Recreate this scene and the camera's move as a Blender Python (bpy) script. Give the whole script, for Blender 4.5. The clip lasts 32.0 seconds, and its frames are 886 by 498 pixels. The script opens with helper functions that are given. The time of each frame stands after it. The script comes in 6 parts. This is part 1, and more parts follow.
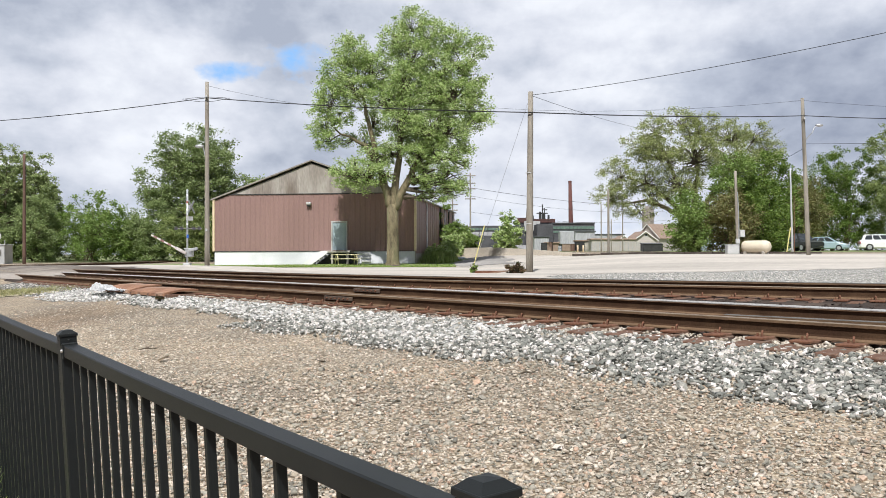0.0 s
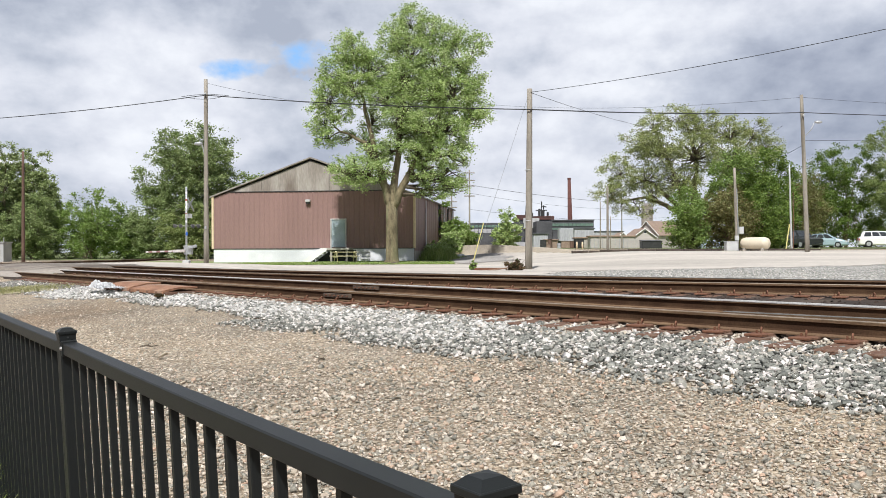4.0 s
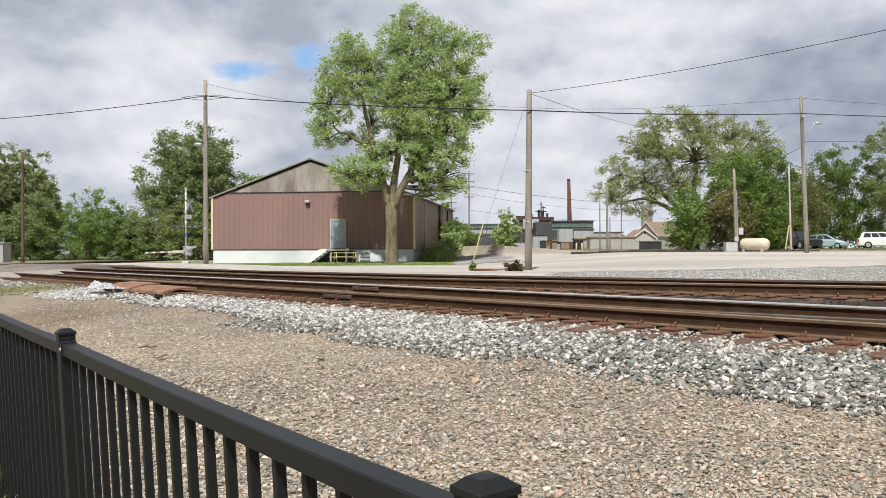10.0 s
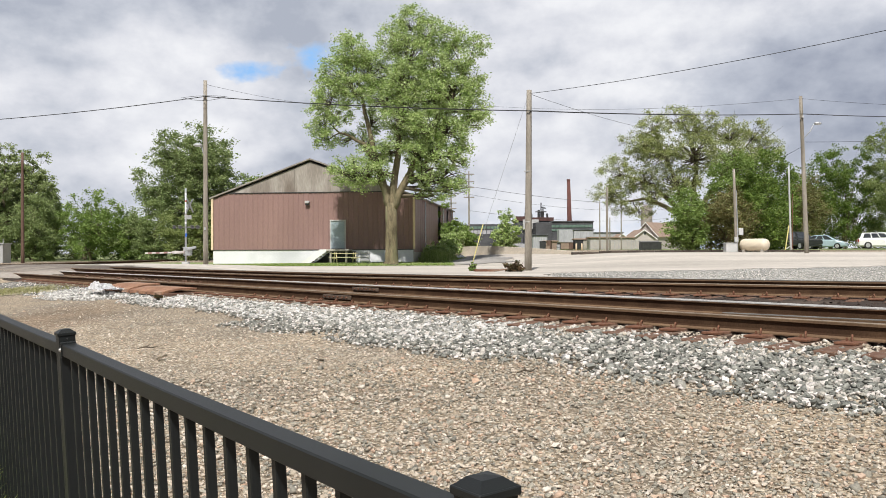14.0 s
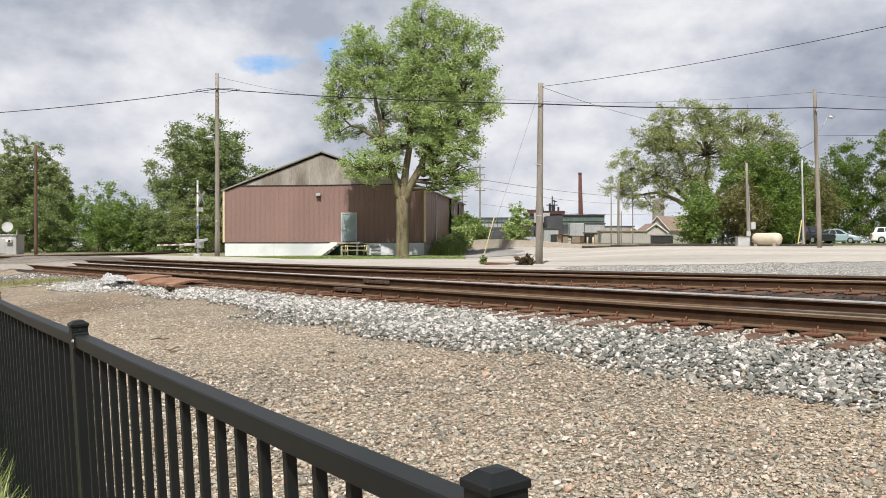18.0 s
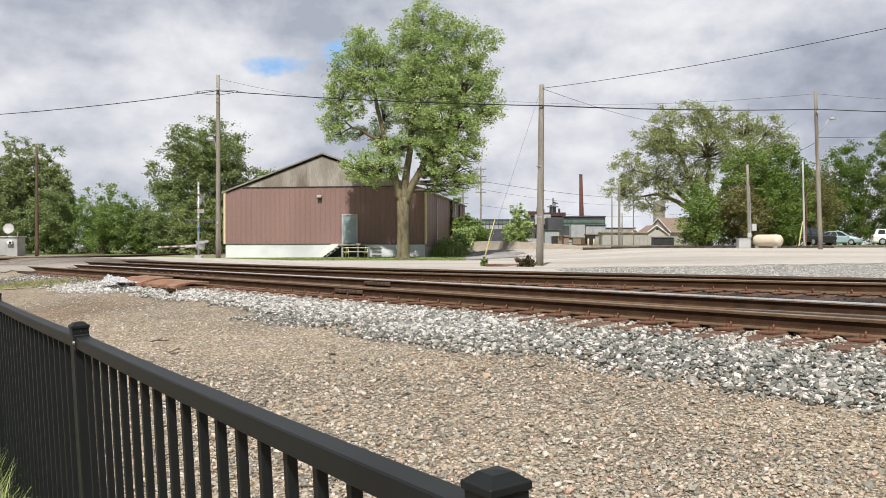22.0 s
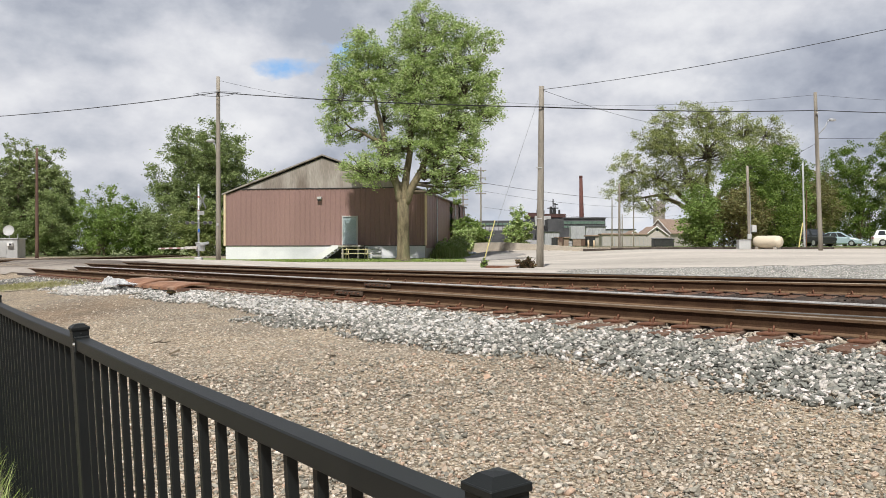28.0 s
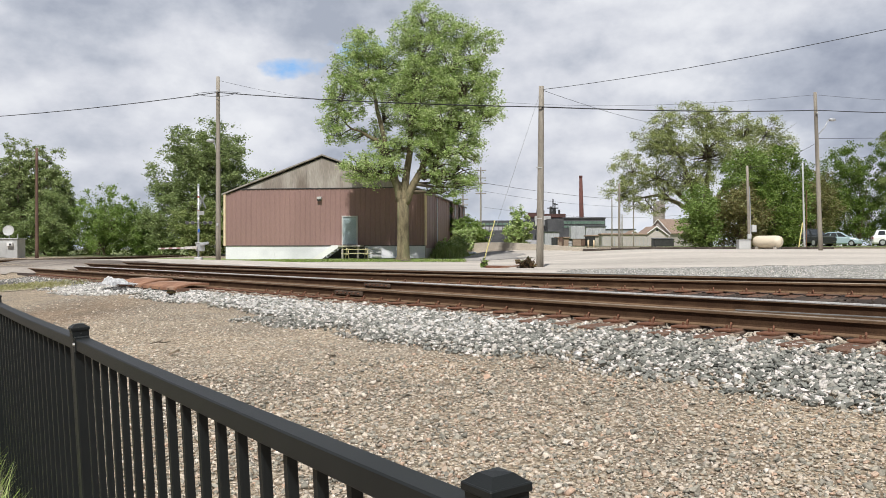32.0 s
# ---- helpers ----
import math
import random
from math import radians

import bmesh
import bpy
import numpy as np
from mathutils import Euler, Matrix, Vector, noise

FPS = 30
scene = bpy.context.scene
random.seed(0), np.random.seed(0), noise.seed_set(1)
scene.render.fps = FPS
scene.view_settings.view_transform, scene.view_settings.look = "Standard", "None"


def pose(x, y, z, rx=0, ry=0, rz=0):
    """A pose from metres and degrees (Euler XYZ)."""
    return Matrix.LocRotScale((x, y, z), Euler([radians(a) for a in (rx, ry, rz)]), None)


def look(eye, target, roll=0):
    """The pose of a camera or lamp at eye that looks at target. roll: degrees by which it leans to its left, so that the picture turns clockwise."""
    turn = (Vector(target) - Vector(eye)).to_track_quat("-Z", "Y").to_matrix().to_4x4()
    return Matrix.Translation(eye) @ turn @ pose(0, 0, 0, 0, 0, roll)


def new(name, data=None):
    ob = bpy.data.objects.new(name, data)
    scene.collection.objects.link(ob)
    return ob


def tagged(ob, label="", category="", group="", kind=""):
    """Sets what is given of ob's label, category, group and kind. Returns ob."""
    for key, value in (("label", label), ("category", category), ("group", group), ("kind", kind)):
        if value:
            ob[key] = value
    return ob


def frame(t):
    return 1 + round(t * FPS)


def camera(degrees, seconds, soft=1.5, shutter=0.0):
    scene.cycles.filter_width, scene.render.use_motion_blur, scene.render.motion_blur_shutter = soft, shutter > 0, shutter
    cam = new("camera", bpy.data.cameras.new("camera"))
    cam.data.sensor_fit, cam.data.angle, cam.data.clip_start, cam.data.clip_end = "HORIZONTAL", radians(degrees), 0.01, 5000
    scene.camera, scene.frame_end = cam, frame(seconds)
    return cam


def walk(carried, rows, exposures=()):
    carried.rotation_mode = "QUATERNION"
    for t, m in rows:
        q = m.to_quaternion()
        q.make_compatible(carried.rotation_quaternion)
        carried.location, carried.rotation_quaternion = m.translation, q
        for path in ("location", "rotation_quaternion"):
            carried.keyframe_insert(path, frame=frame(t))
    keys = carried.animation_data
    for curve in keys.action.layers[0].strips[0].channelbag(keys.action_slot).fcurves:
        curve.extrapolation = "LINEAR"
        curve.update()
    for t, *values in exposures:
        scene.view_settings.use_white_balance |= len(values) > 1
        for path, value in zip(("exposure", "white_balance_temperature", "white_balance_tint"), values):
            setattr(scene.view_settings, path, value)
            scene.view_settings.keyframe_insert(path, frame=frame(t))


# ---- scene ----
# ---- camera: on a tripod, nudged once ----
EYE = (0.0, 0.0, 1.5)
TURNS = [
    (0.0, -0.675, -0.439, -0.156), (0.5, -0.572, -0.241, -0.153), (1.0, -0.701, -0.210, -0.178), (1.5, -0.746, -0.222, -0.177),
    (2.0, -0.752, -0.226, -0.208), (2.5, -0.740, -0.228, -0.146), (3.0, -0.742, -0.229, -0.146), (3.5, -0.738, -0.244, -0.200),
    (5.5, -0.719, -0.273, -0.233), (6.0, -0.720, -0.288, -0.202), (6.5, -0.722, -0.304, -0.201), (7.0, -0.741, -0.314, -0.189),
    (7.5, -0.740, -0.317, -0.228), (8.0, -0.735, -0.296, -0.225), (8.5, -0.737, -0.285, -0.232), (9.0, -0.742, -0.293, -0.223),
    (9.5, -0.757, -0.308, -0.210), (10.0, -0.756, -0.313, -0.202), (10.5, -0.758, -0.323, -0.215), (11.0, -0.761, -0.334, -0.183),
    (11.5, -0.769, -0.330, -0.174), (12.0, -0.774, -0.339, -0.145), (12.5, -0.778, -0.342, -0.188), (13.0, -0.775, -0.341, -0.222),
    (13.5, -0.768, -0.339, -0.219), (14.0, -0.763, -0.341, -0.214), (14.4, -0.763, -0.341, -0.214), (14.5, 0.096, 0.237, -0.124), (16.5, -0.010, 0.079, -0.056),
    (17.0, -0.050, 0.073, -0.065), (17.5, -0.052, 0.119, -0.102), (18.0, -0.052, 0.111, -0.004), (19.0, -0.053, 0.055, -0.003),
    (20.5, -0.000, 0.055, -0.001), (21.0, 0.009, 0.040, -0.045), (21.5, 0.009, 0.009, -0.031), (22.0, 0.000, 0.000, 0.000),
    (23.0, -0.020, 0.001, 0.006), (24.0, -0.051, 0.000, -0.002), (24.5, -0.038, -0.040, -0.054), (25.0, -0.030, -0.083, -0.066),
    (25.5, -0.001, -0.110, -0.008), (27.5, 0.005, -0.096, -0.053), (28.0, 0.007, -0.096, -0.053), (29.0, 0.002, -0.099, -0.050),
    (30.0, 0.002, -0.092, -0.057), (32.0, 0.001, -0.094, -0.061),
]
cam = camera(53.7, 32.0, soft=0.9)
walk(cam, [(t, pose(*EYE, 89.889 - tilt, -lean, turn)) for t, turn, tilt, lean in TURNS],
     exposures=[(0.0, 0.15, 6180, 10), (3.4, 0.20, 6200, 10), (5.6, -0.11, 6220, 10), (7.0, -0.09, 6230, 10), (9.0, 0.01, 6330, 10), (11.0, 0.01, 6330, 10), (13.0, 0.18, 6420, 10),
                (14.0, 0.10, 6430, 10), (14.5, 0.09, 6430, 10), (17.0, 0.07, 6440, 10), (20.0, 0.04, 6440, 10), (25.0, 0.03, 6440, 10), (28.0, -0.02, 6430, 10), (29.0, -0.02, 6430, 10), (30.0, -0.03, 6380, 10), (31.0, -0.26, 6320, 10), (32.0, -0.01, 6320, 10)])
# ---- daylight: broken cloud, high sun behind the camera ----
SUN_AZ, SUN_EL = 190.0, 55.0       # degrees clockwise from +Y, and above the horizon


world = bpy.data.worlds.new("sky")
scene.world = world
world.use_nodes = True
wt = world.node_tree
wt.nodes.clear()
sky = wt.nodes.new("ShaderNodeTexSky")
sky.sky_type, sky.sun_disc = "NISHITA", False
sky.sun_elevation, sky.sun_rotation = radians(SUN_EL), radians(SUN_AZ)
bg_sky = wt.nodes.new("ShaderNodeBackground")
bg_sky.inputs["Strength"].default_value = 0.07
bg_cloud = wt.nodes.new("ShaderNodeBackground")
bg_cloud.inputs["Color"].default_value = (0.52, 0.55, 0.61, 1)
bg_cloud.inputs["Strength"].default_value = 0.42
wmix = wt.nodes.new("ShaderNodeMixShader")
wmix.inputs[0].default_value = 0.75
wout = wt.nodes.new("ShaderNodeOutputWorld")
wt.links.new(sky.outputs[0], bg_sky.inputs["Color"])
wt.links.new(bg_sky.outputs[0], wmix.inputs[1])
wt.links.new(bg_cloud.outputs[0], wmix.inputs[2])
wt.links.new(wmix.outputs[0], wout.inputs["Surface"])

sun_data = bpy.data.lights.new("sun", "SUN")
sun_data.energy, sun_data.angle, sun_data.color = 5.0, radians(0.7), (1.0, 0.965, 0.91)
sun = new("sun", sun_data)
a, e = radians(SUN_AZ), radians(SUN_EL)
sun.matrix_world = look((60 * math.sin(a) * math.cos(e), 60 * math.cos(a) * math.cos(e), 60 * math.sin(e)), (0, 0, 0))
# ---- materials ----
def material(name, c1, c2=None, c3=None, scale=3.0, fine=40.0, rough=0.8, metal=0.0, bump=0.2, dist=0.01,
             island=False, per_object=False, coords="Object", spread=(0.3, 0.7), stretch=(1, 1, 1), spec=0.4, grit=0.25, palette=None):
    """Two scales of noise blend c1 into c2; c3 shows in patches; bump from the fine noise."""
    m = bpy.data.materials.new(name)
    m.use_nodes = True
    t = m.node_tree
    b = t.nodes["Principled BSDF"]
    b.inputs["Roughness"].default_value, b.inputs["Metallic"].default_value = rough, metal
    b.inputs["Specular IOR Level"].default_value = spec
    co = t.nodes.new("ShaderNodeTexCoord")
    mp = t.nodes.new("ShaderNodeMapping")
    mp.inputs["Scale"].default_value = stretch
    t.links.new(co.outputs[coords], mp.inputs["Vector"])

    def noise_at(s, detail=5.0):
        n = t.nodes.new("ShaderNodeTexNoise")
        n.inputs["Scale"].default_value, n.inputs["Detail"].default_value = s, detail
        t.links.new(mp.outputs["Vector"], n.inputs["Vector"])
        return n.outputs["Fac"]

    def ramp(fac, stops):
        r = t.nodes.new("ShaderNodeValToRGB")
        e = r.color_ramp.elements
        e[0].position, e[0].color = stops[0][0], (*stops[0][1], 1)
        e[1].position, e[1].color = stops[-1][0], (*stops[-1][1], 1)
        for p, c in stops[1:-1]:
            x = e.new(p)
            x.color = (*c, 1)
        t.links.new(fac, r.inputs["Fac"])
        return r.outputs["Color"]

    def mix(fac, x, y, mode="MIX"):
        n = t.nodes.new("ShaderNodeMix")
        n.data_type, n.blend_type = "RGBA", mode
        for value, key in ((fac, 0), (x, 6), (y, 7)):
            if hasattr(value, "is_linked"):
                t.links.new(value, n.inputs[key])
            else:
                n.inputs[key].default_value = value if key == 0 else (*value, 1)
        return n.outputs[2]

    c2 = c2 or tuple(v * 0.75 for v in c1)
    if island or per_object:
        src = t.nodes.new("ShaderNodeNewGeometry" if island else "ShaderNodeObjectInfo")
        fac = src.outputs["Random Per Island" if island else "Random"]
        stops = [(0.0, c1), (1.0, c2)] if c3 is None else [(0.0, c1), (0.55, c2), (1.0, c3)]
        col = ramp(fac, palette or stops)
    else:
        col = ramp(noise_at(scale), [(spread[0], c1), (spread[1], c2)])
        if c3:
            col = mix(ramp(noise_at(scale * 0.37, 3.0), [(0.5, (0, 0, 0)), (0.68, (1, 1, 1))]), col, c3)
    f = noise_at(fine, 4.0)
    g = 1.0 - grit
    col = mix(1.0, col, ramp(f, [(0.25, (g, g, g)), (0.75, (1.0 + grit, 1.0 + grit, 1.0 + grit))]), "MULTIPLY")
    t.links.new(col, b.inputs["Base Color"])
    if bump:
        n = t.nodes.new("ShaderNodeBump")
        n.inputs["Strength"].default_value, n.inputs["Distance"].default_value = bump, dist
        t.links.new(f, n.inputs["Height"])
        t.links.new(n.outputs["Normal"], b.inputs["Normal"])
    return m


def leaf_material(name, c1, c2, c3):
    """Thin leaves: colour differs from leaf to leaf, light shines through a little."""
    m = material(name, c1, c2, c3, island=True, rough=0.48, bump=0, grit=0.15, fine=2.0, spec=0.3)
    t = m.node_tree
    b = t.nodes["Principled BSDF"]
    tr = t.nodes.new("ShaderNodeBsdfTranslucent")
    link = b.inputs["Base Color"].links[0].from_socket
    t.links.new(link, tr.inputs["Color"])
    ms = t.nodes.new("ShaderNodeMixShader")
    ms.inputs[0].default_value = 0.33
    t.links.new(b.outputs[0], ms.inputs[1])
    t.links.new(tr.outputs[0], ms.inputs[2])
    t.links.new(ms.outputs[0], t.nodes["Material Output"].inputs["Surface"])
    return m


def pebble_bed(name, stops, cell, patch, rough=0.95, depth=0.012, soil=None):
    """Packed small stones: every cell its own colour, dark joints, broad stains over them; soil: (x, y, width, depth) of a patch of bare brown earth."""
    m = bpy.data.materials.new(name)
    m.use_nodes = True
    t = m.node_tree
    b = t.nodes["Principled BSDF"]
    b.inputs["Roughness"].default_value = rough
    b.inputs["Specular IOR Level"].default_value = 0.25
    co = t.nodes.new("ShaderNodeTexCoord")
    vo = t.nodes.new("ShaderNodeTexVoronoi")
    vo.inputs["Scale"].default_value = 1.0 / cell
    t.links.new(co.outputs["Object"], vo.inputs["Vector"])
    sep = t.nodes.new("ShaderNodeSeparateColor")
    t.links.new(vo.outputs["Color"], sep.inputs[0])
    r = t.nodes.new("ShaderNodeValToRGB")
    e = r.color_ramp.elements
    e[0].position, e[0].color = stops[0][0], (*stops[0][1], 1)
    e[1].position, e[1].color = stops[-1][0], (*stops[-1][1], 1)
    for q, c in stops[1:-1]:
        e.new(q).color = (*c, 1)
    t.links.new(sep.outputs[0], r.inputs["Fac"])
    joint = t.nodes.new("ShaderNodeValToRGB")
    joint.color_ramp.elements[0].position, joint.color_ramp.elements[0].color = 0.30, (1, 1, 1, 1)
    joint.color_ramp.elements[1].position, joint.color_ramp.elements[1].color = 0.75, (0.55, 0.52, 0.48, 1)
    t.links.new(vo.outputs["Distance"], joint.inputs["Fac"])
    no = t.nodes.new("ShaderNodeTexNoise")
    no.inputs["Scale"].default_value, no.inputs["Detail"].default_value = 0.55, 6.0
    t.links.new(co.outputs["Object"], no.inputs["Vector"])
    stain = t.nodes.new("ShaderNodeValToRGB")
    stain.color_ramp.elements[0].position, stain.color_ramp.elements[0].color = 0.35, (*patch, 1)
    stain.color_ramp.elements[1].position, stain.color_ramp.elements[1].color = 0.62, (1.06, 1.05, 1.03, 1)
    t.links.new(no.outputs["Fac"], stain.inputs["Fac"])
    last = r.outputs["Color"]
    if soil:
        place = t.nodes.new("ShaderNodeMapping")
        place.inputs["Location"].default_value, place.inputs["Scale"].default_value = (-0.5 * soil[0] / soil[2], -0.5 * soil[1] / soil[3], 0), (0.5 / soil[2], 0.5 / soil[3], 0)
        t.links.new(co.outputs["Object"], place.inputs["Vector"])
        far = t.nodes.new("ShaderNodeVectorMath")
        far.operation = "LENGTH"
        t.links.new(place.outputs[0], far.inputs[0])
        edge = t.nodes.new("ShaderNodeMath")
        edge.operation = "MULTIPLY_ADD"
        edge.inputs[1].default_value = 0.5
        t.links.new(no.outputs["Fac"], edge.inputs[0])
        t.links.new(far.outputs["Value"], edge.inputs[2])
        earth = t.nodes.new("ShaderNodeValToRGB")
        earth.color_ramp.elements[0].position, earth.color_ramp.elements[0].color = 0.55, (0.84, 0.77, 0.72, 1)
        earth.color_ramp.elements[1].position, earth.color_ramp.elements[1].color = 1.0, (1, 1, 1, 1)
        t.links.new(edge.outputs[0], earth.inputs["Fac"])
    for other in ((joint, stain, earth) if soil else (joint, stain)):
        mx = t.nodes.new("ShaderNodeMix")
        mx.data_type, mx.blend_type = "RGBA", "MULTIPLY"
        mx.inputs[0].default_value = 1.0
        t.links.new(last, mx.inputs[6])
        t.links.new(other.outputs["Color"], mx.inputs[7])
        last = mx.outputs[2]
    t.links.new(last, b.inputs["Base Color"])
    bp = t.nodes.new("ShaderNodeBump")
    bp.invert = True
    bp.inputs["Strength"].default_value, bp.inputs["Distance"].default_value = 0.5, depth
    t.links.new(vo.outputs["Distance"], bp.inputs["Height"])
    t.links.new(bp.outputs["Normal"], b.inputs["Normal"])
    return m


GRAVEL_BED = pebble_bed("gravel_bed", [(0.0, (0.175, 0.143, 0.107)), (0.35, (0.315, 0.256, 0.187)), (0.75, (0.47, 0.388, 0.29)), (1.0, (0.66, 0.58, 0.468))], 0.028, (0.74, 0.76, 0.79), soil=(-7.3, 16.6, 1.1, 2.9))
PEBBLE = material("pebble", (0.17, 0.155, 0.13), island=True, fine=90, rough=0.9, bump=0.2, palette=[(0.0, (0.19, 0.18, 0.15)), (0.20, (0.315, 0.29, 0.237)), (0.38, (0.38, 0.35, 0.285)), (0.50, (0.44, 0.365, 0.28)),
                  (0.60, (0.50, 0.345, 0.25)), (0.67, (0.41, 0.36, 0.30)), (0.84, (0.58, 0.49, 0.395)), (0.96, (0.625, 0.545, 0.45)), (1.0, (0.70, 0.635, 0.56))])
# grey stone, darkened so the gaps between loose stones read as shaded crevices
BALLAST_BED = pebble_bed("ballast_bed", [(0.0, (0.055, 0.053, 0.048)), (0.55, (0.13, 0.127, 0.117)), (0.8, (0.25, 0.24, 0.22)), (1.0, (0.50, 0.48, 0.45))], 0.055, (0.7, 0.7, 0.7))
BALLAST = material("ballast_stone", (0.145, 0.15, 0.14), island=True, fine=60, rough=0.85, bump=0.3, palette=[(0.0, (0.13, 0.132, 0.115)), (0.30, (0.215, 0.215, 0.19)), (0.58, (0.31, 0.305, 0.27)),
                   (0.71, (0.42, 0.385, 0.33)), (0.79, (0.56, 0.515, 0.475)), (1.0, (0.74, 0.69, 0.65))])
TIE_FILL = material("tie_fill_stone", (0.30, 0.25, 0.19), (0.46, 0.39, 0.31), (0.62, 0.56, 0.48), island=True, fine=70, rough=0.9, bump=0.25)
LIMESTONE = material("limestone_chip", (0.34, 0.335, 0.31), (0.52, 0.50, 0.47), (0.72, 0.69, 0.655), island=True, fine=60, rough=0.85, bump=0.3)
PAVING = material("paving", (0.42, 0.38, 0.335), (0.57, 0.52, 0.46), (0.37, 0.335, 0.295), scale=0.5, fine=9, rough=0.9, bump=0.2, stretch=(0.22, 1, 1), grit=0.2)
ASPHALT = material("old_asphalt", (0.11, 0.09, 0.074), (0.25, 0.215, 0.18), (0.35, 0.31, 0.268), scale=1.1, fine=26, spread=(0.42, 0.58), rough=0.9, bump=0.3, stretch=(0.25, 1, 1), grit=0.25)
GRASS_BED = material("grass_bed", (0.15, 0.20, 0.065), (0.215, 0.265, 0.095), (0.28, 0.27, 0.14), scale=1.2, fine=25, rough=0.9, bump=0.4)
GRASS = leaf_material("grass_blade", (0.15, 0.25, 0.04), (0.25, 0.36, 0.075), (0.40, 0.42, 0.17))
# rust as sunlit on head and foot; the darker web rust carries the shade
RAIL_RUST_LIT = material("rail_rust_lit", (0.13, 0.077, 0.042), (0.20, 0.127, 0.073), (0.15, 0.093, 0.058), scale=3, fine=50, rough=0.7, bump=0.15, metal=0.1)
TIE_DARK = material("dark_sleeper", (0.05, 0.04, 0.033), (0.09, 0.07, 0.058), (0.13, 0.11, 0.09), scale=3, fine=25, rough=0.9, bump=0.4)
RAIL_RUST_SHADED = material("rail_rust_shaded", (0.046, 0.025, 0.014), (0.088, 0.051, 0.029), (0.055, 0.029, 0.017), scale=4, fine=60, rough=0.9, bump=0.2, spec=0.15)
RAIL_TOP = material("rail_top", (0.66, 0.63, 0.59), (0.74, 0.71, 0.67), scale=3, fine=40, rough=0.38, metal=0.6, bump=0.02)
RAIL_STEEL = material("rail_top_steel", (0.10, 0.095, 0.085), (0.18, 0.17, 0.155), scale=3, fine=40, rough=0.5, metal=0.25, bump=0.04)
RAIL_DARK = material("rail_top_dark", (0.035, 0.028, 0.024), (0.065, 0.052, 0.044), scale=3, fine=40, rough=0.55, metal=0.2, bump=0.05)
RAIL_DULL = material("rail_top_dull", (0.20, 0.15, 0.105), (0.30, 0.235, 0.17), scale=3, fine=40, rough=0.5, metal=0.25, bump=0.05)
TIE = material("tie_wood", (0.105, 0.053, 0.034), (0.175, 0.098, 0.064), (0.21, 0.155, 0.12), scale=3, fine=25, rough=0.9, bump=0.5, stretch=(1, 8, 8))
RUST = material("rust_plate", (0.125, 0.052, 0.03), (0.21, 0.10, 0.058), (0.26, 0.19, 0.14), scale=1.6, fine=22, rough=0.85, bump=0.25, grit=0.35)
FENCE = material("fence_paint", (0.0105, 0.0124, 0.0126), (0.0145, 0.0164, 0.0165), scale=6, fine=700, rough=0.5, bump=0.1, dist=0.002, spec=0.29, grit=0.1)
STEEL = material("bolt_steel", (0.35, 0.35, 0.34), (0.5, 0.5, 0.5), rough=0.35, metal=0.9, bump=0)
SIDING = material("siding", (0.262, 0.163, 0.146), (0.302, 0.188, 0.167), (0.242, 0.148, 0.132), scale=0.35, fine=12, rough=0.55, bump=0.06, stretch=(1, 1, 0.3), grit=0.08)
GABLE = material("gable_panel", (0.28, 0.245, 0.215), (0.42, 0.385, 0.345), (0.19, 0.155, 0.13), scale=0.9, fine=7, rough=0.8, bump=0.1, stretch=(1.6, 1, 0.35), grit=0.2)
WHITE_PAINT = material("white_paint", (0.81, 0.80, 0.79), (0.86, 0.855, 0.845), (0.70, 0.69, 0.67), scale=0.6, fine=14, rough=0.7, bump=0.05, grit=0.06)
BASE_WHITE = material("base_white", (0.74, 0.74, 0.765), (0.80, 0.80, 0.82), (0.60, 0.61, 0.63), scale=0.7, fine=14, rough=0.8, bump=0.08, grit=0.06)
CREAM = material("cream_trim", (0.66, 0.52, 0.34), (0.76, 0.62, 0.43), scale=2, fine=20, rough=0.6, bump=0.03)
DOOR_PAINT = material("door_paint", (0.30, 0.37, 0.40), (0.38, 0.45, 0.48), scale=1.5, fine=20, rough=0.5, bump=0.03)
CONCRETE = material("concrete", (0.36, 0.33, 0.28), (0.46, 0.42, 0.37), (0.28, 0.26, 0.22), scale=1.2, fine=20, rough=0.9, bump=0.2)
DARK = material("dark_metal", (0.03, 0.03, 0.032), (0.05, 0.05, 0.05), rough=0.5, bump=0.03)
ROOF = material("roof_sheet", (0.16, 0.13, 0.11), (0.22, 0.19, 0.17), scale=1.0, fine=12, rough=0.7, bump=0.05)
POLE_WOOD = material("pole_wood", (0.215, 0.19, 0.155), (0.345, 0.31, 0.26), (0.165, 0.145, 0.115), scale=2.5, fine=30, rough=0.9, bump=0.4, stretch=(3, 3, 0.2))
POLE_DARK = material("pole_wood_dark", (0.10, 0.06, 0.045), (0.16, 0.10, 0.075), scale=2.5, fine=30, rough=0.9, bump=0.4, stretch=(3, 3, 0.2))
GREY_PAINT = material("grey_paint", (0.47, 0.47, 0.46), (0.56, 0.56, 0.55), (0.40, 0.40, 0.39), scale=1.2, fine=20, rough=0.5, bump=0.03, grit=0.08)
LAMP_GREY = material("lamp_grey", (0.16, 0.16, 0.165), (0.24, 0.24, 0.245), rough=0.5, metal=0.3, bump=0.03)
SILVER = material("aluminium", (0.42, 0.43, 0.44), (0.54, 0.55, 0.56), rough=0.4, metal=0.5, bump=0.03)
RED = material("red_paint", (0.36, 0.10, 0.08), (0.42, 0.14, 0.11), rough=0.5, bump=0.02)
BLUE = material("blue_sign", (0.04, 0.12, 0.45), (0.05, 0.15, 0.5), rough=0.5, bump=0)
